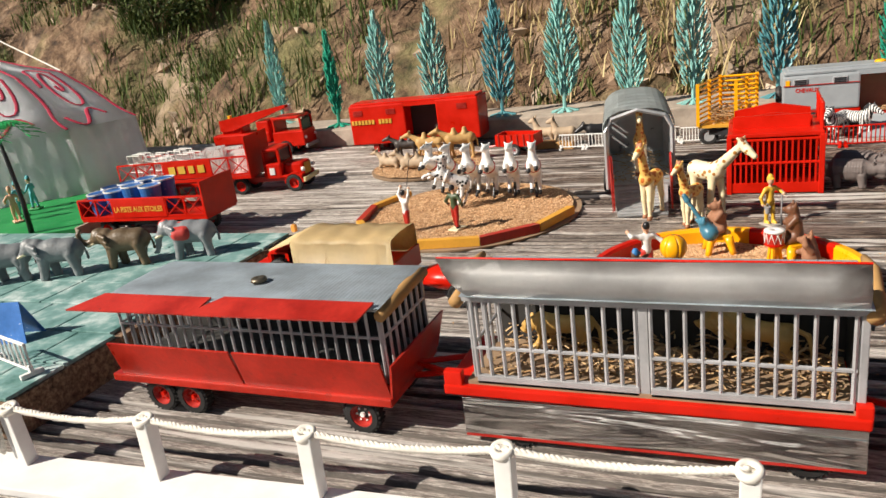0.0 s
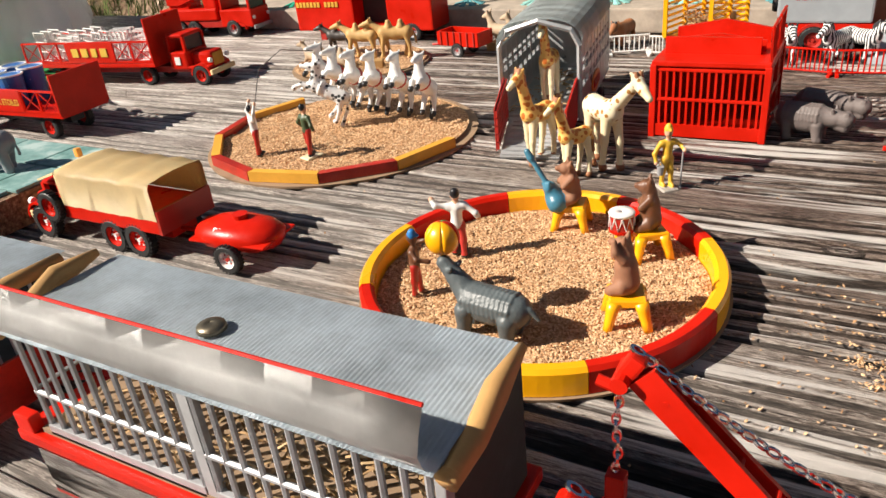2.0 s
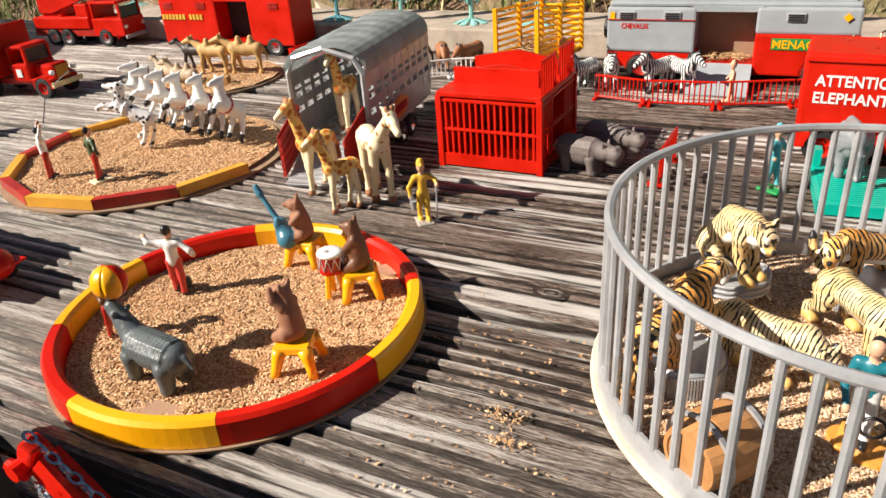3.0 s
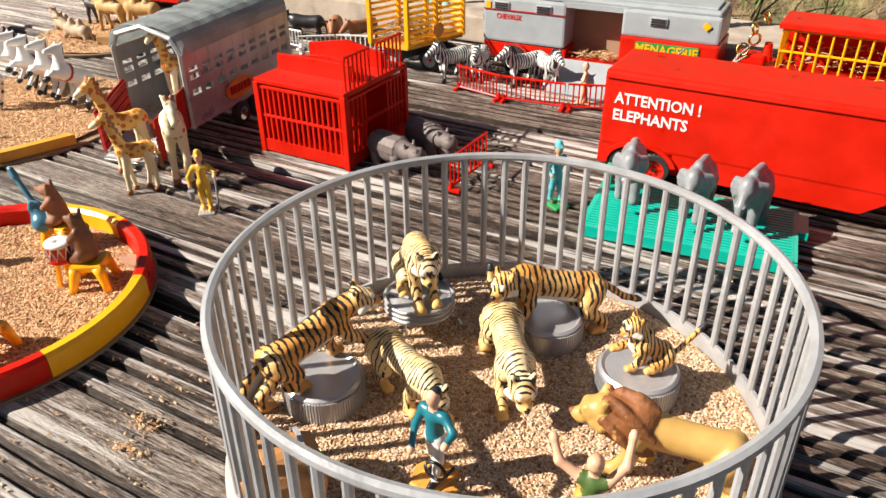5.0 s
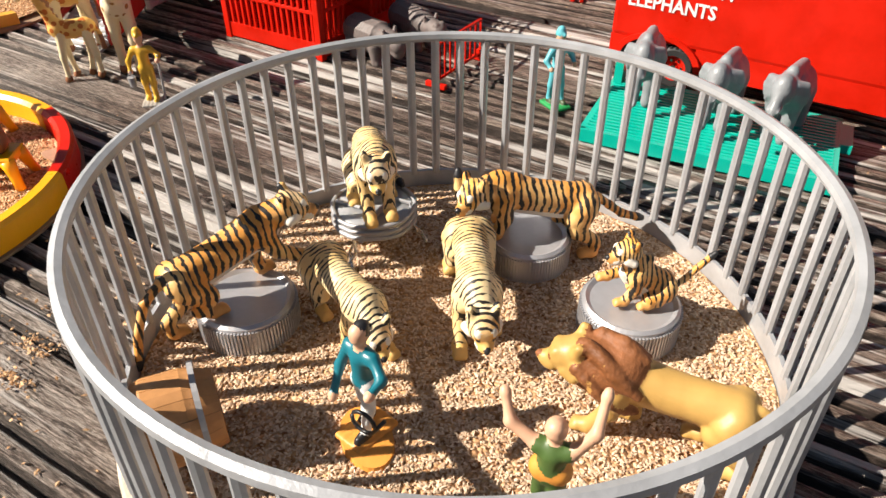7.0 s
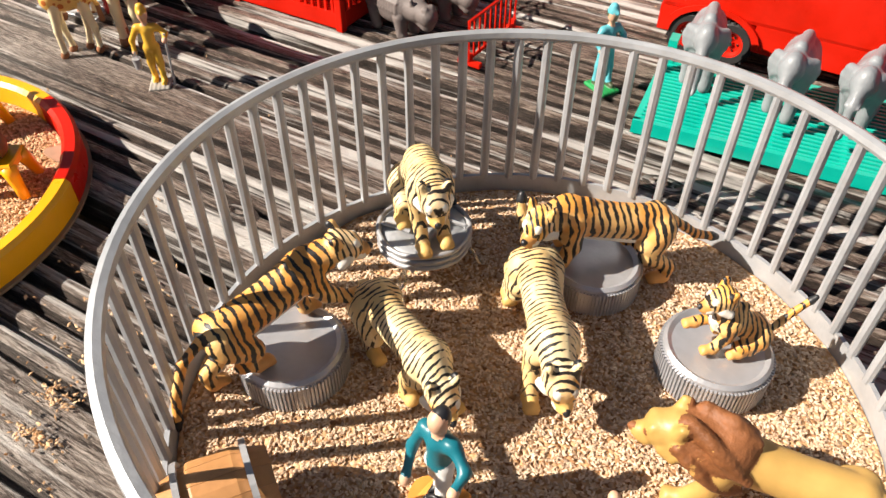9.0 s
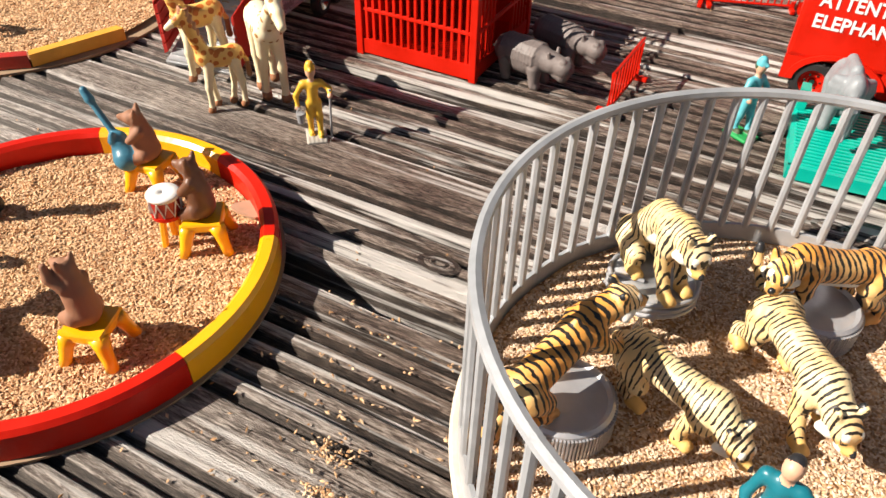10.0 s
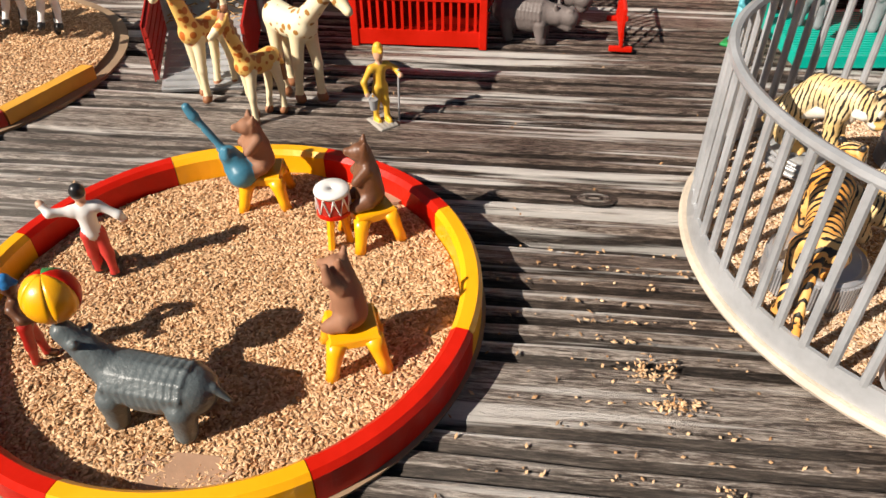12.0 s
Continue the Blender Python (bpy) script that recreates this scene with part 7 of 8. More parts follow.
PALE_SET = [TIGER_P, FUR_WHITE, BLACK_PAINT, TIGER_P, TIGER_F, PAW]
ORANGE_SET = [TIGER_O, FUR_WHITE, BLACK_PAINT, TIGER_O, TIGER_F, PAW_ORANGE]
LION_SET = [LION_COAT, LION_COAT, LION_MANE, LION_MANE, LION_COAT, LION_COAT]
FINE = (0.0008, 0.0005)
STRIDE = ((0.03, 0.0072, 0), (0.014, -0.0072, 0), (-0.031, 0.0076, 0), (-0.015, -0.0076, 0))
STRIDE_B = ((0.016, 0.009, 0), (0.031, -0.009, 0), (-0.016, 0.0095, 0), (-0.032, -0.0095, 0))
cat_walk = figure_mesh("tiger", cat(STRIDE, (0.037, -0.003, 0.025), (-12, 24)), PALE_SET, *FINE)
cat_prowl = figure_mesh("tiger", cat(STRIDE_B, (0.038, 0.001, 0.025), (4, 26), [(-0.033, 0, 0.032), (-0.04, -0.002, 0.034), (-0.046, -0.004, 0.042), (-0.048, -0.004, 0.05)]), PALE_SET, *FINE)
cat_stand = figure_mesh("tiger", cat(((0.025, 0.008, 0.0178), (0.017, -0.008, 0.0178), (-0.031, 0.0085, 0), (-0.018, -0.0085, 0)), (0.038, 0.006, 0.047), (42, 12), [(-0.033, 0, 0.036), (-0.042, -0.002, 0.028), (-0.051, -0.004, 0.02), (-0.062, -0.006, 0.015)], hip=(-0.024, 0.035), chest=(0.021, 0.045)), ORANGE_SET, *FINE)
cat_climb = figure_mesh("tiger", cat(((0.022, 0.007, 0.0186), (0.037, -0.011, 0.03), (-0.031, 0.009, 0.001), (-0.014, -0.0088, 0.0186)), (0.038, -0.006, 0.062), (-28, 4), [(-0.033, 0, 0.046), (-0.043, 0.002, 0.036), (-0.05, 0.002, 0.02), (-0.054, 0, 0.006)], hip=(-0.024, 0.044), chest=(0.021, 0.054)), ORANGE_SET, *FINE)
cat_sit = figure_mesh("tiger", cat(((0.021, 0.0062, 0), (0.024, -0.0062, 0), (-0.002, 0.011, 0), (0.0, -0.011, 0)), (0.031, -0.002, 0.039), (-8, 30), [(-0.024, 0, 0.012), (-0.028, 0.008, 0.004), (-0.02, 0.017, 0.003), (-0.008, 0.019, 0.003)], hip=(-0.014, 0.018), chest=(0.016, 0.038), arch=0.011), PALE_SET, *FINE)
cub = figure_mesh("tiger", cat(((0.016, 0.0062, 0), (0.028, -0.004, 0.016), (0.0, 0.011, 0), (0.002, -0.011, 0)), (0.017, 0.0, 0.044), (8, 6), [(-0.02, 0, 0.01), (-0.03, -0.004, 0.014), (-0.038, -0.006, 0.022), (-0.046, -0.006, 0.032)], hip=(-0.012, 0.014), chest=(0.009, 0.03), big=1.12), ORANGE_SET, *FINE)
lion_m = figure_mesh("lion", cat(STRIDE, (0.041, 0.002, 0.037), (6, 8), [(-0.033, 0, 0.034), (-0.043, 0.001, 0.03), (-0.047, 0.003, 0.018), (-0.048, 0.005, 0.008)], True, chest=(0.021, 0.033), big=1.1), LION_SET, *FINE)
UP = Matrix.Scale(1.1, 4)
T = "tigers in the cage"
stand("toy_tiger", cat_climb, at(0.2465, 0.669, ZS, 72) @ Matrix.Scale(0.86, 4), "orange striped toy tiger climbing over a lid", "tiger", T)
stand("toy_tiger", cat_sit, at(0.262, 0.757, ZS + 0.0245, -42) @ Matrix.Scale(0.88, 4), "pale striped toy tiger hunched on the roped pedestal", "tiger", T)
stand("toy_tiger", cat_stand, at(0.3415, 0.7895, ZS, -141) @ Matrix.Scale(0.9, 4), "orange striped toy tiger with forepaws on a lid", "tiger", T)
stand("toy_tiger", cat_walk, at(0.292, 0.694, ZS, -24) @ Matrix.Scale(0.86, 4), "pale striped toy tiger prowling on the sawdust", "tiger", T)
stand("toy_tiger", cat_prowl, at(0.335, 0.735, ZS, -55) @ Matrix.Scale(0.93, 4), "pale striped toy tiger walking with lowered head", "tiger", T)
stand("toy_tiger", cub, at(0.407, 0.763, ZS + 0.0175, -145) @ Matrix.Scale(0.62, 4), "small tiger cub with raised tail and paw on a lid", "tiger", T)
stand("toy_lion", lion_m, at(0.437, 0.706, ZS, 188) @ Matrix.Scale(0.92, 4), "tawny toy lion with dark brown mane", "lion")
tr = person(1, ((0.01, 0.014, 0.036), (0.01, -0.006, 0.022)), base=True, stride=0.004)
tr_m = figure_mesh("trainer", tr, [SKIN, BLUE_COAT, WHITE, BLACK_PAINT, ORANGE, BLACK_PAINT], 0.0007, 0.0007)
stand("toy_trainer", tr_m, at(0.336, 0.65, ZS, -100) @ Matrix.Scale(1.04, 4), "toy tamer in blue coat and white breeches", "figurine")
sb = thing("figure_base", at(0.338, 0.646, ZS - 0.001, 0), "orange oval base under the toy tamer", "figure base")
one("disc", ORANGE, sb, lambda b: lathe(b, [(0.0001, 0), (0.013, 0), (0.0125, 0.0028), (0.0001, 0.003)], 28, pose(0, 0, 0, 0, 0, -35) @ Matrix.Diagonal((1.25, 0.8, 1, 1))))
wh = thing("whip", at(0.3405, 0.6405, ZS + 0.004), "coiled black toy whip beside the tamer", "whip")
one("coil", BLACK_PAINT, wh, lambda b: tube(b, [(0.0055 * math.cos(t * 0.5), 0.0015, 0.012 + 0.0055 * math.sin(t * 0.5)) for t in range(13)] + [(0.009, 0.003, 0.017)], 0.0009, 5), smooth=True)
strong = [(q, w, r * 1.12, t * 1.12, 0 if k == 1 and abs(q[1]) > 0.005 else k) for q, w, r, t, k in person(1, ((0.006, 0.019, 0.053), (0.01, -0.013, 0.06)), stride=0.003)]
strong += [((0, -0.003, 0.0295), (0, 0.003, 0.0295), 0.0046, 0.0046, 4)]
strong_m = figure_mesh("strongman", strong, [SKIN, SINGLET, SINGLET, SKIN, ORANGE, SKIN], 0.0007, 0.0006)
stand("toy_strongman", strong_m, at(0.4125, 0.651, ZS, 100) @ Matrix.Scale(1.0, 4), "bare-armed toy strongman in a green singlet", "figurine")
bl = thing("barrel", at(0.279, 0.604, ZS, 55) @ Matrix.Scale(0.88, 4), "brown wooden toy barrel bound with grey cord", "barrel")
BARREL = plain("varnished_barrel_wood", (0.52, 0.25, 0.09), 0.45, var=0.35)
for i in range(14):
    bm = B()
    lathe(bm, [(0.014, -0.021), (0.0165, -0.021), (0.0205, -0.008), (0.0205, 0.008), (0.0165, 0.021), (0.014, 0.021)], 2, Matrix.Translation((0, 0, 0.0205)) @ pose(0, 0, 0, 0, 90, 0), i * 25.714, i * 25.714 + 25.2)
    part("stave", bm, BARREL, bl)
for x in (-0.019, 0.019):
    one("head", BARREL, bl, lambda b: rod(b, (x - 0.001, 0, 0.0205), (x + 0.001, 0, 0.0205), 0.0148, n=24))
for x, r in ((-0.013, 0.0205), (0.013, 0.0205)):
    one("hoop", GREY_METAL, bl, lambda b: lathe(b, [(r - 0.001, -0.0012), (r + 0.0012, -0.0012), (r + 0.0012, 0.0012), (r - 0.001, 0.0012)], 32, Matrix.Translation((x, 0, 0.0212)) @ pose(0, 0, 0, 0, 90, 0)), "grey cord hoop")

# ---- acts in the round ring ----
ZR = 0.0055


def stool_mesh(w, hgt):
    one("seat", YELLOW, w, lambda b: lathe(b, [(0.0001, hgt - 0.0045), (0.015, hgt - 0.0045), (0.0148, hgt - 0.001), (0.0138, hgt), (0.0001, hgt)], 4, pose(0, 0, 0, 0, 0, 45)))
    for i in range(4):
        a = radians(45 + 90 * i)
        c, s_ = math.cos(a), math.sin(a)
        one("leg", YELLOW, w, lambda b: tube(b, [(0.0102 * c, 0.0102 * s_, hgt - 0.003), (0.0126 * c, 0.0126 * s_, hgt * 0.6), (0.0146 * c, 0.0146 * s_, hgt * 0.3), (0.0166 * c, 0.0166 * s_, 0.0)], [0.0048, 0.0038, 0.0031, 0.003], 8), "", True)


def stool(x, y, rz, hgt=0.02):
    w = thing("stool", at(x, y, ZR, rz), "yellow four-legged plastic stool in the ring", "stool", "stools in the ring")
    stool_mesh(w, hgt)


for x, y, rz in ((0.046, 0.605, 20), (0.037, 0.69, 35), (-0.027, 0.716, 10)):
    stool(x, y, rz)
arm_up = [((0.001, 0.006, 0.024), (0.006, 0.0085, 0.03), 0.0032, 0.0026, 0), ((0.006, 0.0085, 0.03), (0.007, 0.008, 0.036), 0.0026, 0.002, 0), ((0.001, -0.006, 0.024), (0.008, -0.0075, 0.02), 0.0032, 0.0026, 0), ((0.008, -0.0075, 0.02), (0.012, -0.006, 0.02), 0.0026, 0.002, 0)]
arm_fwd = [((0.001, s_ * 0.006, 0.024), (0.008, s_ * 0.0068, 0.018), 0.0032, 0.0026, 0) for s_ in (-1, 1)]
gtr = arm_fwd + [((0.0135, 0.004, 0.0035), (0.0145, 0.001, 0.0065), 0.0088, 0.0082, 2), ((0.0165, -0.001, 0.0125), (0.0175, -0.002, 0.0145), 0.0064, 0.006, 2), ((0.02, 0.002, 0.016), (0.0195, 0.002, 0.0205), 0.003, 0.002, 2), ((0.0185, -0.0075, 0.0145), (0.021, -0.009, 0.0165), 0.003, 0.0022, 2), ((0.0185, -0.003, 0.016), (0.031, -0.0115, 0.04), 0.0024, 0.0022, 2), ((0.031, -0.0115, 0.04), (0.0335, -0.013, 0.0455), 0.0032, 0.0026, 2)]
bm1 = figure_mesh("bear", bear(arm_up), [BEAR_A, BEAR_A, GUITAR], 0.0008, 0.0007)
bm2 = figure_mesh("bear", bear(arm_fwd), [BEAR_B, BEAR_B, GUITAR], 0.0008, 0.0007)
bm3 = figure_mesh("bear", bear(gtr), [BEAR_A, BEAR_A, GUITAR], 0.0008, 0.0007)
stand("toy_bear", bm1, at(0.046, 0.605, ZR + 0.0195, 178) @ Matrix.Diagonal((0.84, 0.84, 0.98, 1)), "brown toy bear sitting on a yellow stool", "bear", "bears in the ring")
stand("toy_bear", bm2, at(0.038, 0.69, ZR + 0.0195, 195) @ Matrix.Diagonal((0.84, 0.84, 0.98, 1)), "dark brown toy bear seated behind a drum", "bear", "bears in the ring")
stand("toy_bear", bm3, at(-0.027, 0.716, ZR + 0.0195, 215) @ Matrix.Scale(0.88, 4), "brown toy bear playing a blue guitar", "bear", "bears in the ring")
dr = thing("toy_drum", at(0.021, 0.681, ZR) @ Matrix.Scale(0.88, 4), "small red and white toy drum on a stand", "drum")
one("shell", RED_DARK, dr, lambda b: rod(b, (0, 0, 0.024), (0, 0, 0.036), 0.0092, n=28), "red drum shell")
one("skin", WHITE, dr, lambda b: lathe(b, [(0.0001, 0.0365), (0.0098, 0.0365), (0.0102, 0.038), (0.0096, 0.0392), (0.0001, 0.039)], 28), "white drum skin", True)
for i in range(10):
    a, c = 6.2832 * i / 10, 6.2832 * (i + 0.5) / 10
    one("cord", WHITE, dr, lambda b: tube(b, [(0.0096 * math.cos(a), 0.0096 * math.sin(a), 0.036), (0.0096 * math.cos(c), 0.0096 * math.sin(c), 0.026), (0.0096 * math.cos(a + 0.628), 0.0096 * math.sin(a + 0.628), 0.036)], 0.0007, 4))
one("band", RED, dr, lambda b: lathe(b, [(0.0085, 0.023), (0.0098, 0.023), (0.0098, 0.0255), (0.0085, 0.0255)], 28))
one("stand_leg", YELLOW, dr, lambda b: [tube(b, [(0.004 * c, 0.004 * s_, 0.024), (0.007 * c, 0.007 * s_, 0.0)], 0.0022, 6) for c, s_ in ((1, 0.3), (-0.8, 0.7), (-0.3, -1))])

hp = figure_mesh("hippo", hippo(True), [HIPPO_GREY], 0.0008, 0.0004)
stand("toy_hippo", hp, at(-0.0265, 0.565, ZR, 174) @ Matrix.Scale(0.92, 4), "dark grey toy hippo balancing a ball", "hippo")
bb = thing("ball", at(-0.0555, 0.572, ZR + 0.0455), "yellow, red and green beach ball on the hippo's snout", "ball")
for i, mt in enumerate((RED, plain("ball_green", (0.03, 0.25, 0.06), 0.3, coat=0.4), RED, YELLOW, YELLOW, YELLOW)):
    bm = B()
    prof = [(max(0.0001, 0.0105 * math.sin(math.pi * k / 12)), 0.0105 - 0.0105 * math.cos(math.pi * k / 12)) for k in range(13)]
    lathe(bm, prof + [(0.0001, 0.0105)], 5, pose(0, 0, 0, 0, 0, 0), 60 * i, 60 * i + 60)
    part("segment", bm, mt, bb, smooth=True)
clown = person(1, ((0.002, 0.0165, 0.046), (-0.002, -0.015, 0.031)), stride=0.003) + [((0.006, -0.0015, 0.0055), (0.006, 0.0015, 0.0055), 0.0052, 0.0052, 3)]
stand("toy_clown", figure_mesh("clown", clown, [SKIN, WHITE, CLOWN_RED, BLACK_PAINT, GREY_BASE, BLACK_PAINT], 0.0007, 0.0008), at(-0.086, 0.645, ZR, 120), "toy juggler in white shirt and spotted red trousers", "figurine")
mk = person(1, ((0.012, 0.006, 0.046), (0.012, -0.008, 0.034)), hat=1, stride=0.002)
BLUE_HAT = plain("blue_hat", (0.03, 0.2, 0.5), 0.4)
stand("toy_figure", figure_mesh("figure", mk, [BEAR_B, BEAR_B, RED_DARK, BEAR_B, GREY_BASE, BLUE_HAT], 0.0008, 0.0007), at(-0.088, 0.588, ZR, 20) @ Matrix.Scale(0.86, 4), "dark brown toy figure with a blue hat", "figurine")

# ---- horse ring ----
girth = [((0.009, 0.0084 * math.cos(t * 0.5236), 0.0305 + 0.0084 * math.sin(t * 0.5236)), (0.0092, 0.0084 * math.cos(t * 0.5236 + 0.5), 0.0305 + 0.0084 * math.sin(t * 0.5236 + 0.5)), 0.0011, 0.0011, 3) for t in range(12)]
horse_m = figure_mesh("horse", tilted(grazer(0.033, 0.03, 0.008, (0.024, 0.05), 0.013, 0.0024, True, 0.0052, tail_len=0.03) + girth, -28, 0.006), [HORSE_W, HORSE_W, BLACK_PAINT, RED_DARK])
low = min(v.co.z for v in horse_m.vertices)
for i, (x, y, rz) in enumerate(((-0.258, 0.897, -78), (-0.29, 0.9, -80), (-0.322, 0.9, -84), (-0.352, 0.905, -90), (-0.385, 0.915, -95), (-0.418, 0.93, -100))):
    stand("toy_horse", horse_m, at(x, y, 0.0065 - low / S, rz) @ Matrix.Scale(1.06, 4), "white toy horse rearing with red harness", "horse", "rearing horses")
stand("toy_horse", dressed(horse_m, [HORSE_D, HORSE_D, BLACK_PAINT, RED_DARK]), at(-0.375, 0.868, 0.0065 - low / S, -160) @ Matrix.Scale(1.0, 4), "black-spotted dappled toy horse rearing", "horse", "rearing horses")
m_up = person(1, ((0.003, 0.0085, 0.056), (0.003, -0.0085, 0.056)), stride=0.002)
stand("toy_ringmaster", figure_mesh("ringmaster", m_up, [SKIN, WHITE, RED_DARK, BLACK_PAINT, GREY_BASE, BLACK_PAINT], 0.0008, 0.0006), at(-0.388, 0.775, 0.0065, 60), "toy horse trainer with raised arms in red trousers", "figurine")
m_dn = person(1, ((0.004, 0.012, 0.028), (0.0, -0.012, 0.028)), base=True, stride=0.003)
stand("toy_groom", figure_mesh("groom", m_dn, [SKIN, DKGREEN, RED_DARK, BLACK_PAINT, CREAM, BLACK_PAINT], 0.0008, 0.0006), at(-0.327, 0.784, 0.0065, 75), "toy groom in dark jacket and red trousers", "figurine")
wp = thing("whip", at(-0.388, 0.775, 0.062), "thin bent wire whip held up", "whip")
one("wire", BLACK_PAINT, wp, lambda b: tube(b, [(0.002, 0.008, 0), (0.004, 0.02, 0.03), (0.02, 0.04, 0.045), (0.045, 0.06, 0.04)], 0.0005, 4))

# ---- giraffes, keeper and hippos ----
gir = figure_mesh("giraffe", grazer(0.022, 0.045, 0.0078, (0.022, 0.081), 0.0115, 0.0026, False, 0.0046, horn=0.0038, head_drop=0.007, tail_len=0.02, mane=True, stance=0.0035, thigh=1), [GIRAFFE, CREAM, COW_BROWN])
gir_low = figure_mesh("giraffe", grazer(0.024, 0.046, 0.0085, (0.041, 0.074), 0.0125, 0.0027, False, 0.005, horn=0.0035, head_drop=0.009, tail_len=0.02, mane=False, stance=0.004, thigh=1), [GIRAFFE_PALE, CREAM, COW_BROWN])
stand("toy_giraffe", gir, at(-0.105, 0.848, 0, -112) @ Matrix.Scale(1.06, 4), "orange-spotted toy giraffe standing by the ramp", "giraffe", "giraffes")
stand("toy_giraffe", gir, at(-0.059, 0.817, 0, -125) @ Matrix.Scale(0.88, 4), "small young toy giraffe between its parents", "giraffe", "giraffes")
stand("toy_giraffe", gir_low, at(-0.045, 0.85, 0, -38) @ Matrix.Scale(1.18, 4), "pale toy giraffe stretching its neck", "giraffe", "giraffes")
stand("toy_giraffe", gir, at(-0.128, 0.938, 0.029, -82), "toy giraffe looking out of the livestock trailer", "giraffe", "giraffes")
kp = person(1, ((0.008, 0.0115, 0.034), (0.002, -0.011, 0.024)), hat=1, base=True, stride=0.002)
stand("toy_keeper", figure_mesh("keeper", kp, [SKIN, KEEPER_Y, KEEPER_Y, KEEPER_Y, GREY_BASE, KEEPER_Y], 0.0008, 0.0006), at(0.02, 0.815, 0, -50) @ Matrix.Scale(0.95, 4), "toy keeper in yellow uniform and cap", "figurine")
bk = thing("bucket", at(0.0175, 0.8035, 0.0026), "tiny grey bucket at the keeper's side", "bucket")
one("body", GREY_METAL, bk, lambda b: rod(b, (0, 0, 0.014), (0, 0, 0.021), 0.0022, 0.003, 12))
one("handle", GREY_METAL, bk, lambda b: tube(b, [(-0.003, 0, 0.021), (0, 0, 0.025), (0.003, 0, 0.021)], 0.0005, 4))
st = thing("stick", at(0.031, 0.817, 0.0), "thin grey stick held by the keeper", "stick")
one("rod", GREY_METAL, st, lambda b: rod(b, (0, 0, 0.002), (0.001, 0.001, 0.038), 0.0008, n=6))
hp2 = figure_mesh("hippo", hippo(False), [RHINO_BROWN], 0.0009, 0.0004)
stand("toy_hippo", hp2, at(0.112, 0.962, 0, -14) @ Matrix.Scale(0.88, 4), "grey-brown toy hippo with folded skin", "hippo", "hippos")
stand("toy_hippo", hp2, at(0.125, 1.005, 0, -20) @ Matrix.Scale(0.88, 4), "grey-brown toy hippo in a net shadow", "hippo", "hippos")
bmn = person(1, ((0.006, 0.01, 0.03), (0.006, -0.01, 0.03)), hat=1, base=True, stride=0.003)
blue_m = figure_mesh("worker", bmn, [SKIN, SKY_BLUE, SKY_BLUE, DKGREEN, GREEN, SKY_BLUE], 0.0008, 0.0006)
stand("toy_worker", blue_m, at(0.274, 0.963, 0, -30), "toy worker in sky-blue overalls and cap", "figurine")
wk = dressed(blue_m, [SKIN, WHITE, YELLOW_OCHRE, WHITE, YELLOW_OCHRE, RED])
stand("toy_worker", wk, at(0.211, 1.208, 0, 190) @ Matrix.Scale(0.82, 4), "toy stableman with red cap and broom", "figurine")
for x, y, rz in ((-1.135, 0.862, 200), (-1.118, 0.823, 170)):
    stand("toy_worker", blue_m, at(x, y, 0.0205, rz), "toy bandsman in sky-blue beside the tent", "figurine", "bandsmen")
stand("toy_worker", dressed(blue_m, [SKIN, RED_DARK, BEAR_B, BLACK_PAINT, GREEN, BEAR_B]), at(-1.09, 0.79, 0.0205, 150), "toy bandsman in dark red beside the tent", "figurine", "bandsmen")

# ---- elephants ----
ele = figure_mesh("elephant", elephant(), [ELE_GREY, CREAM, RED])
ele_up = figure_mesh("elephant", elephant(up=True), [ELE_BROWN, CREAM, RED])
ele_b = figure_mesh("elephant", elephant(True), [ELE_LIGHT, CREAM, plain("red_blanket", (0.6, 0.05, 0.04), 0.6, wear=(0.75, 0.6, 0.3))])
ZT = 0.0346
stand("toy_elephant", ele_b, at(-0.575, 0.612, ZT, 205) @ Matrix.Scale(0.86, 4), "light grey toy elephant with red saddle blanket", "elephant", "elephants in file")
stand("toy_elephant", ele_up, at(-0.642, 0.581, ZT, 205) @ Matrix.Scale(0.88, 4), "brown toy elephant with raised trunk", "elephant", "elephants in file")
stand("toy_elephant", ele, at(-0.704, 0.543, ZT, 208) @ Matrix.Scale(0.9, 4), "dark grey toy elephant walking in file", "elephant", "elephants in file")
stand("toy_elephant", ele, at(-0.762, 0.522, ZT, 215) @ Matrix.Scale(0.9, 4), "dark grey toy elephant walking in file", "elephant", "elephants in file")
big_ears = sided([((0.025, 0.006, 0.044), (0.018, 0.0145, 0.043), 0.0042, 0.0036, 0), ((0.025, 0.006, 0.04), (0.017, 0.016, 0.038), 0.0044, 0.004, 0), ((0.025, 0.006, 0.036), (0.017, 0.015, 0.033), 0.0044, 0.0036, 0)])
big_ears.append(((0.014, 0, 0.048), (-0.014, 0, 0.046), 0.006, 0.0055, 0))
lt = figure_mesh("elephant", elephant() + big_ears, [ELE_LIGHT, ELE_LIGHT, RED])
for x, y, rz in ((0.328, 0.99, -80), (0.384, 0.982, -92), (0.424, 0.986, -97)):
    stand("toy_elephant", lt, at(x, y, 0.0112, rz) @ Matrix.Scale(0.86, 4) @ Matrix.Diagonal((0.9, 0.85, 1.06, 1)), "glossy light grey toy elephant on the teal platform", "elephant", "elephants on the platform")

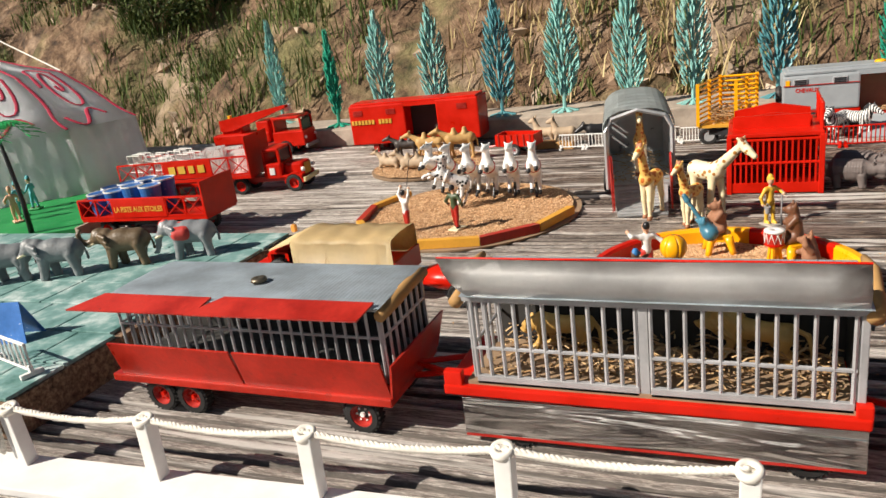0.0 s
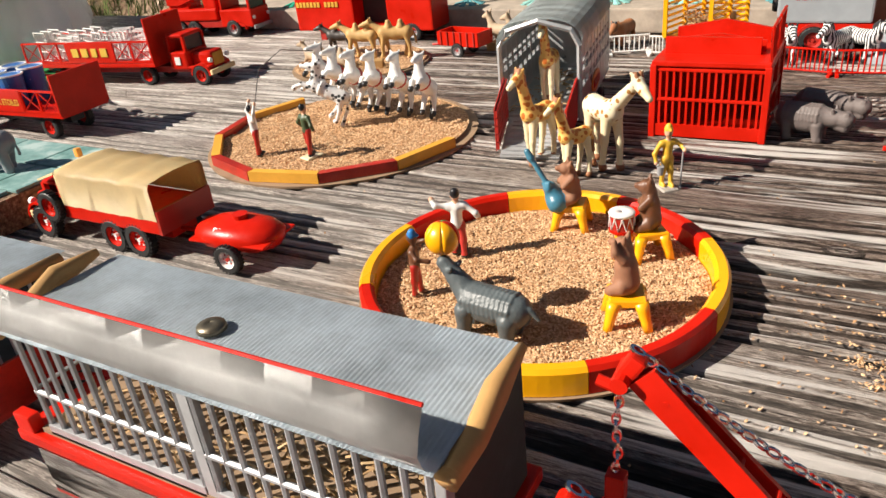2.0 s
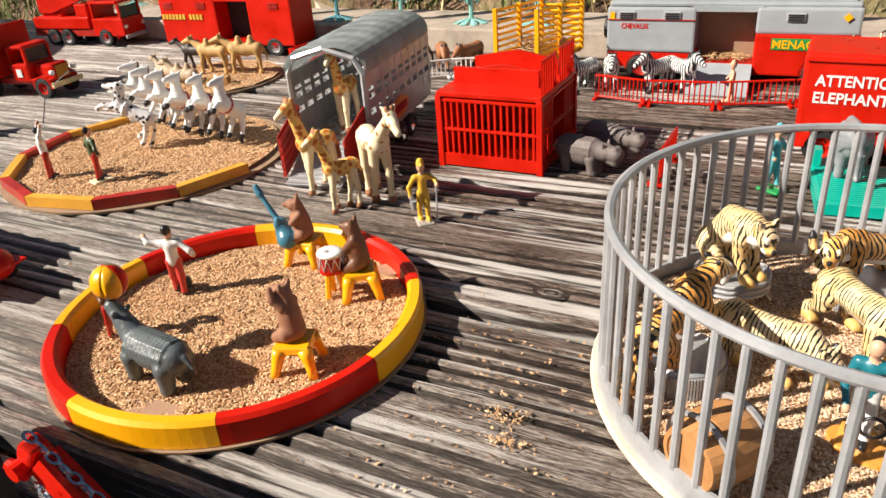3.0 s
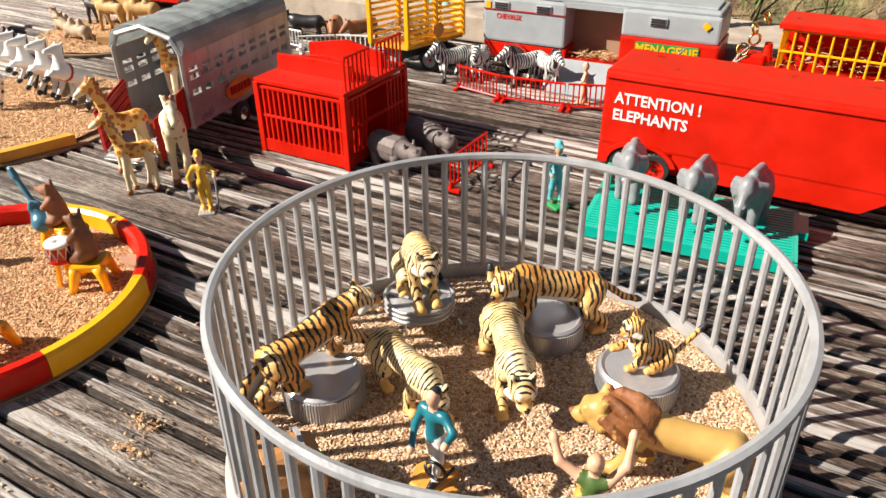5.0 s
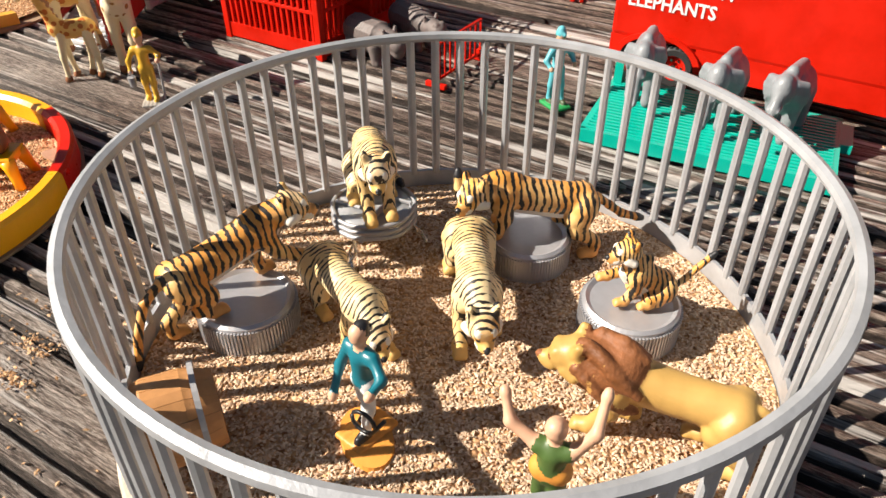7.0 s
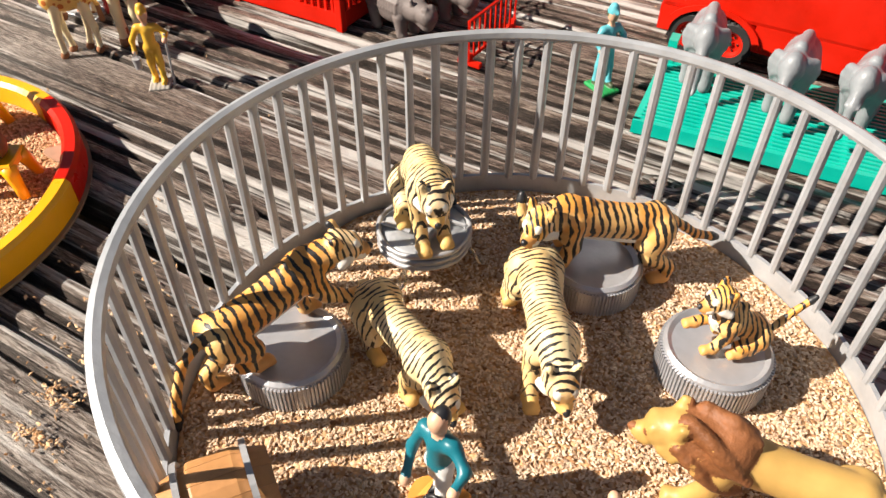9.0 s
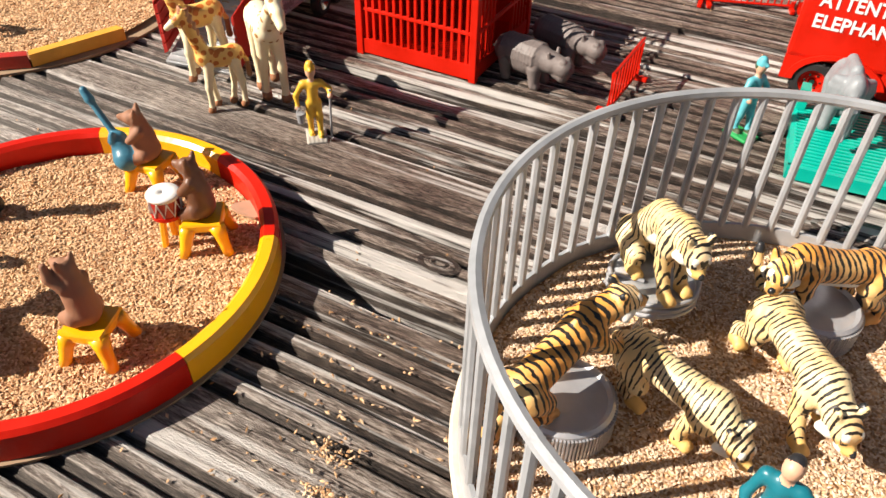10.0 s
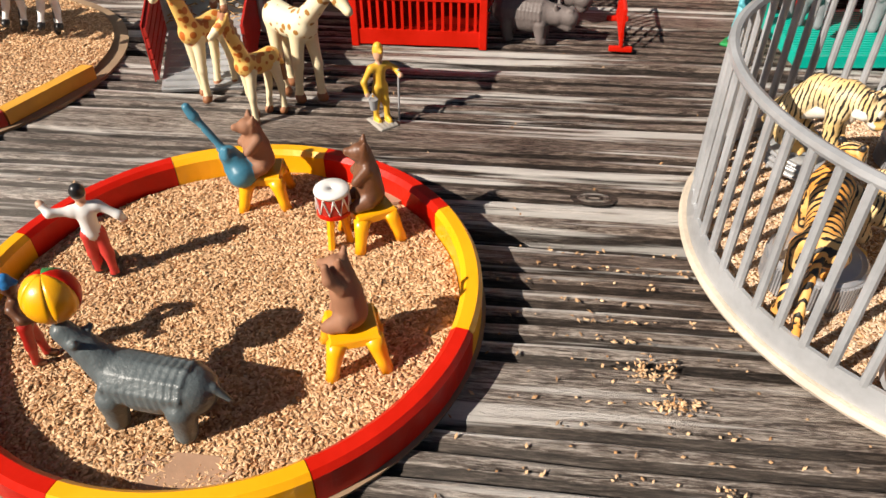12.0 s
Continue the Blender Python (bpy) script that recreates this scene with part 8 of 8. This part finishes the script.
# ---- zebras, camels, cattle ----
zeb = figure_mesh("zebra", grazer(0.03, 0.027, 0.0082, (0.025, 0.04), 0.012, 0.0023, False, 0.005, tail_len=0.018), [ZEBRA, ZEBRA, BLACK_PAINT])
for x, y, rz in ((0.035, 1.222, -110), (0.066, 1.235, -75), (0.122, 1.243, -120), (0.146, 1.25, -40)):
    stand("toy_zebra", zeb, at(x, y, 0, rz) @ UP, "black and white toy zebra behind red barriers", "zebra", "zebras")
camel_m = figure_mesh("camel", grazer(0.034, 0.034, 0.0092, (0.037, 0.05), 0.013, 0.0027, False, 0.0052, hump=((-0.009, 0.043, 0.0062), (0.009, 0.043, 0.0062)), mane=False, head_drop=0.004), [CAMEL_A, CAMEL_A, CAMEL_A])
ZK = 0.0062
stand("toy_camel", camel_m, at(-0.52, 1.172, ZK, 190), "sandy two-humped toy camel standing on straw", "camel", "camels")
stand("toy_camel", camel_m, at(-0.468, 1.185, ZK, 200) @ Matrix.Scale(1.05, 4), "sandy two-humped toy camel standing on straw", "camel", "camels")
stand("toy_camel", dressed(camel_m, [CAMEL_D] * 3), at(-0.575, 1.19, ZK, 190) @ Matrix.Scale(0.85, 4), "dark brown two-humped toy camel", "camel", "camels")
lying = figure_mesh("camel", [q for q in grazer(0.03, 0.012, 0.009, (0.03, 0.03), 0.012, 0.0027, False, 0.005, hump=((-0.008, 0.02, 0.006), (0.009, 0.02, 0.006)), mane=False, head_drop=0.003, stance=0.006)], [LLAMA] * 3)
stand("toy_camel", lying, at(-0.53, 1.115, ZK, 185), "pale toy camel lying on the straw", "camel", "camels")
stand("toy_camel", lying, at(-0.585, 1.135, ZK, 170) @ Matrix.Scale(0.9, 4), "pale toy camel lying on the straw", "camel", "camels")
kb = thing("straw_bale", at(-0.468, 1.118, ZK, 25), "small pale straw bale on the camel disc", "straw bale")
one("bale", TAN_CLOTH, kb, lambda b: box(b, (0, 0, 0.006), (0.03, 0.016, 0.012), bevel=0.0015))
straw_pile(kb, -0.05, 0.03, -0.02, 0.045, 0.0, 130, 61, 0.003)
cow = figure_mesh("cow", grazer(0.034, 0.026, 0.0095, (0.03, 0.033), 0.013, 0.0027, False, 0.006, mane=False, horn=0.003, head_drop=0.008), [COW_BROWN, COW_BROWN, BLACK_PAINT])
stand("toy_cow", cow, at(-0.195, 1.29, 0, -60), "brown toy cow behind white barriers", "cow", "cattle")
stand("toy_cow", cow, at(-0.155, 1.302, 0, -100), "brown toy cow behind white barriers", "cow", "cattle")
stand("toy_cow", dressed(cow, [BLACK_PAINT, BLACK_PAINT, BLACK_PAINT]), at(-0.242, 1.285, 0, 200), "black toy bull behind white barriers", "cow", "cattle")
lla = figure_mesh("llama", grazer(0.026, 0.026, 0.0085, (0.02, 0.047), 0.009, 0.0025, False, 0.0055, mane=False, ear=0.005, head_drop=0.003), [LLAMA] * 3)
stand("toy_llama", lla, at(-0.342, 1.285, 0, 170), "beige toy llama beside straw bales", "llama", "llamas")
stand("toy_llama", lla, at(-0.305, 1.278, 0, 185), "beige toy llama beside straw bales", "llama", "llamas")
for x, y, rz in ((-0.335, 1.262, 12), (-0.298, 1.252, -8)):
    w = thing("straw_bale", at(x, y, 0, rz), "small pale straw bale before the llamas", "straw bale", "bales")
    one("bale", TAN_CLOTH, w, lambda b: box(b, (0, 0, 0.007), (0.034, 0.018, 0.013), bevel=0.002))
wl = dressed(lion_m, [LION_COAT] * 6)
stand("toy_lion", dressed(cat_walk, [LION_COAT, LION_COAT, BLACK_PAINT, LION_COAT, LION_COAT, LION_COAT]), at(-0.11, 0.42, 0.046, 180) @ Matrix.Scale(0.6, 4), "tawny toy lioness inside the cage wagon", "lion", "lions in the wagon")
stand("toy_lion", wl, at(0.005, 0.421, 0.046, 172) @ Matrix.Scale(0.62, 4), "tawny toy lion inside the cage wagon", "lion", "lions in the wagon")

HORN = stripes_mat("ringed_horn", (0.42, 0.33, 0.24), (0.42, 0.33, 0.24), (0.06, 0.045, 0.035), 260.0, 0.6, 0.5)
ANTELOPE = plain("antelope_coat", (0.36, 0.2, 0.1), 0.5, var=0.3)


def antelope(sweep):
    """Antelope facing +x with long horns curving back; slots as for other hoofed animals, 3 horns."""
    p = grazer(0.034, 0.034, 0.0088, (0.03, 0.05), 0.013, 0.0025, False, 0.0054, mane=False, head_drop=0.007)
    for y in (-1, 1):
        pts = [(0.03, y * 0.002, 0.053), (0.029, y * 0.005, 0.062), (0.025, y * (0.007 + sweep * 0.5), 0.071), (0.018, y * (0.007 + sweep), 0.078)]
        for i, (q, w) in enumerate(zip(pts, pts[1:])):
            p.append((q, w, 0.0021 - 0.0004 * i, 0.0017 - 0.0004 * i, 3))
    return p


for (x, y), rz, sweep in (((0.346, 1.15), 190, 0.004), ((0.398, 1.18), 185, 0.007)):
    stand("toy_antelope", figure_mesh("antelope", antelope(sweep), [ANTELOPE, ANTELOPE, BLACK_PAINT, HORN]), at(x, y, 0, rz) @ Matrix.Scale(1.16, 4), "brown toy antelope with long ringed horns", "antelope", "antelopes")

# ---- litter on the deck ----
rl = random.Random(77)
spots = []
for _ in range(230):
    spots.append((rl.gauss(0.165, 0.045), 0.545 + 0.0122 * rl.randint(0, 12) + rl.uniform(-0.002, 0.002), 0.0012))
for cx, cy, n in ((0.172, 0.612, 70), (0.18, 0.595, 60), (0.2, 0.55, 40), (0.145, 0.41, 60)):
    for _ in range(n):
        spots.append((rl.gauss(cx, 0.007), rl.gauss(cy, 0.003), 0.0016 + abs(rl.gauss(0, 0.0012))))
for _ in range(150):
    spots.append((rl.uniform(-0.35, 0.5), rl.uniform(0.45, 1.2), 0.0012))
scatter("spilt_sawdust", spots, (0.0028, 0.0015, 0.0011), CHIPS, "spilt sawdust chips caught on the deck boards", "sawdust", 78, 0.8)
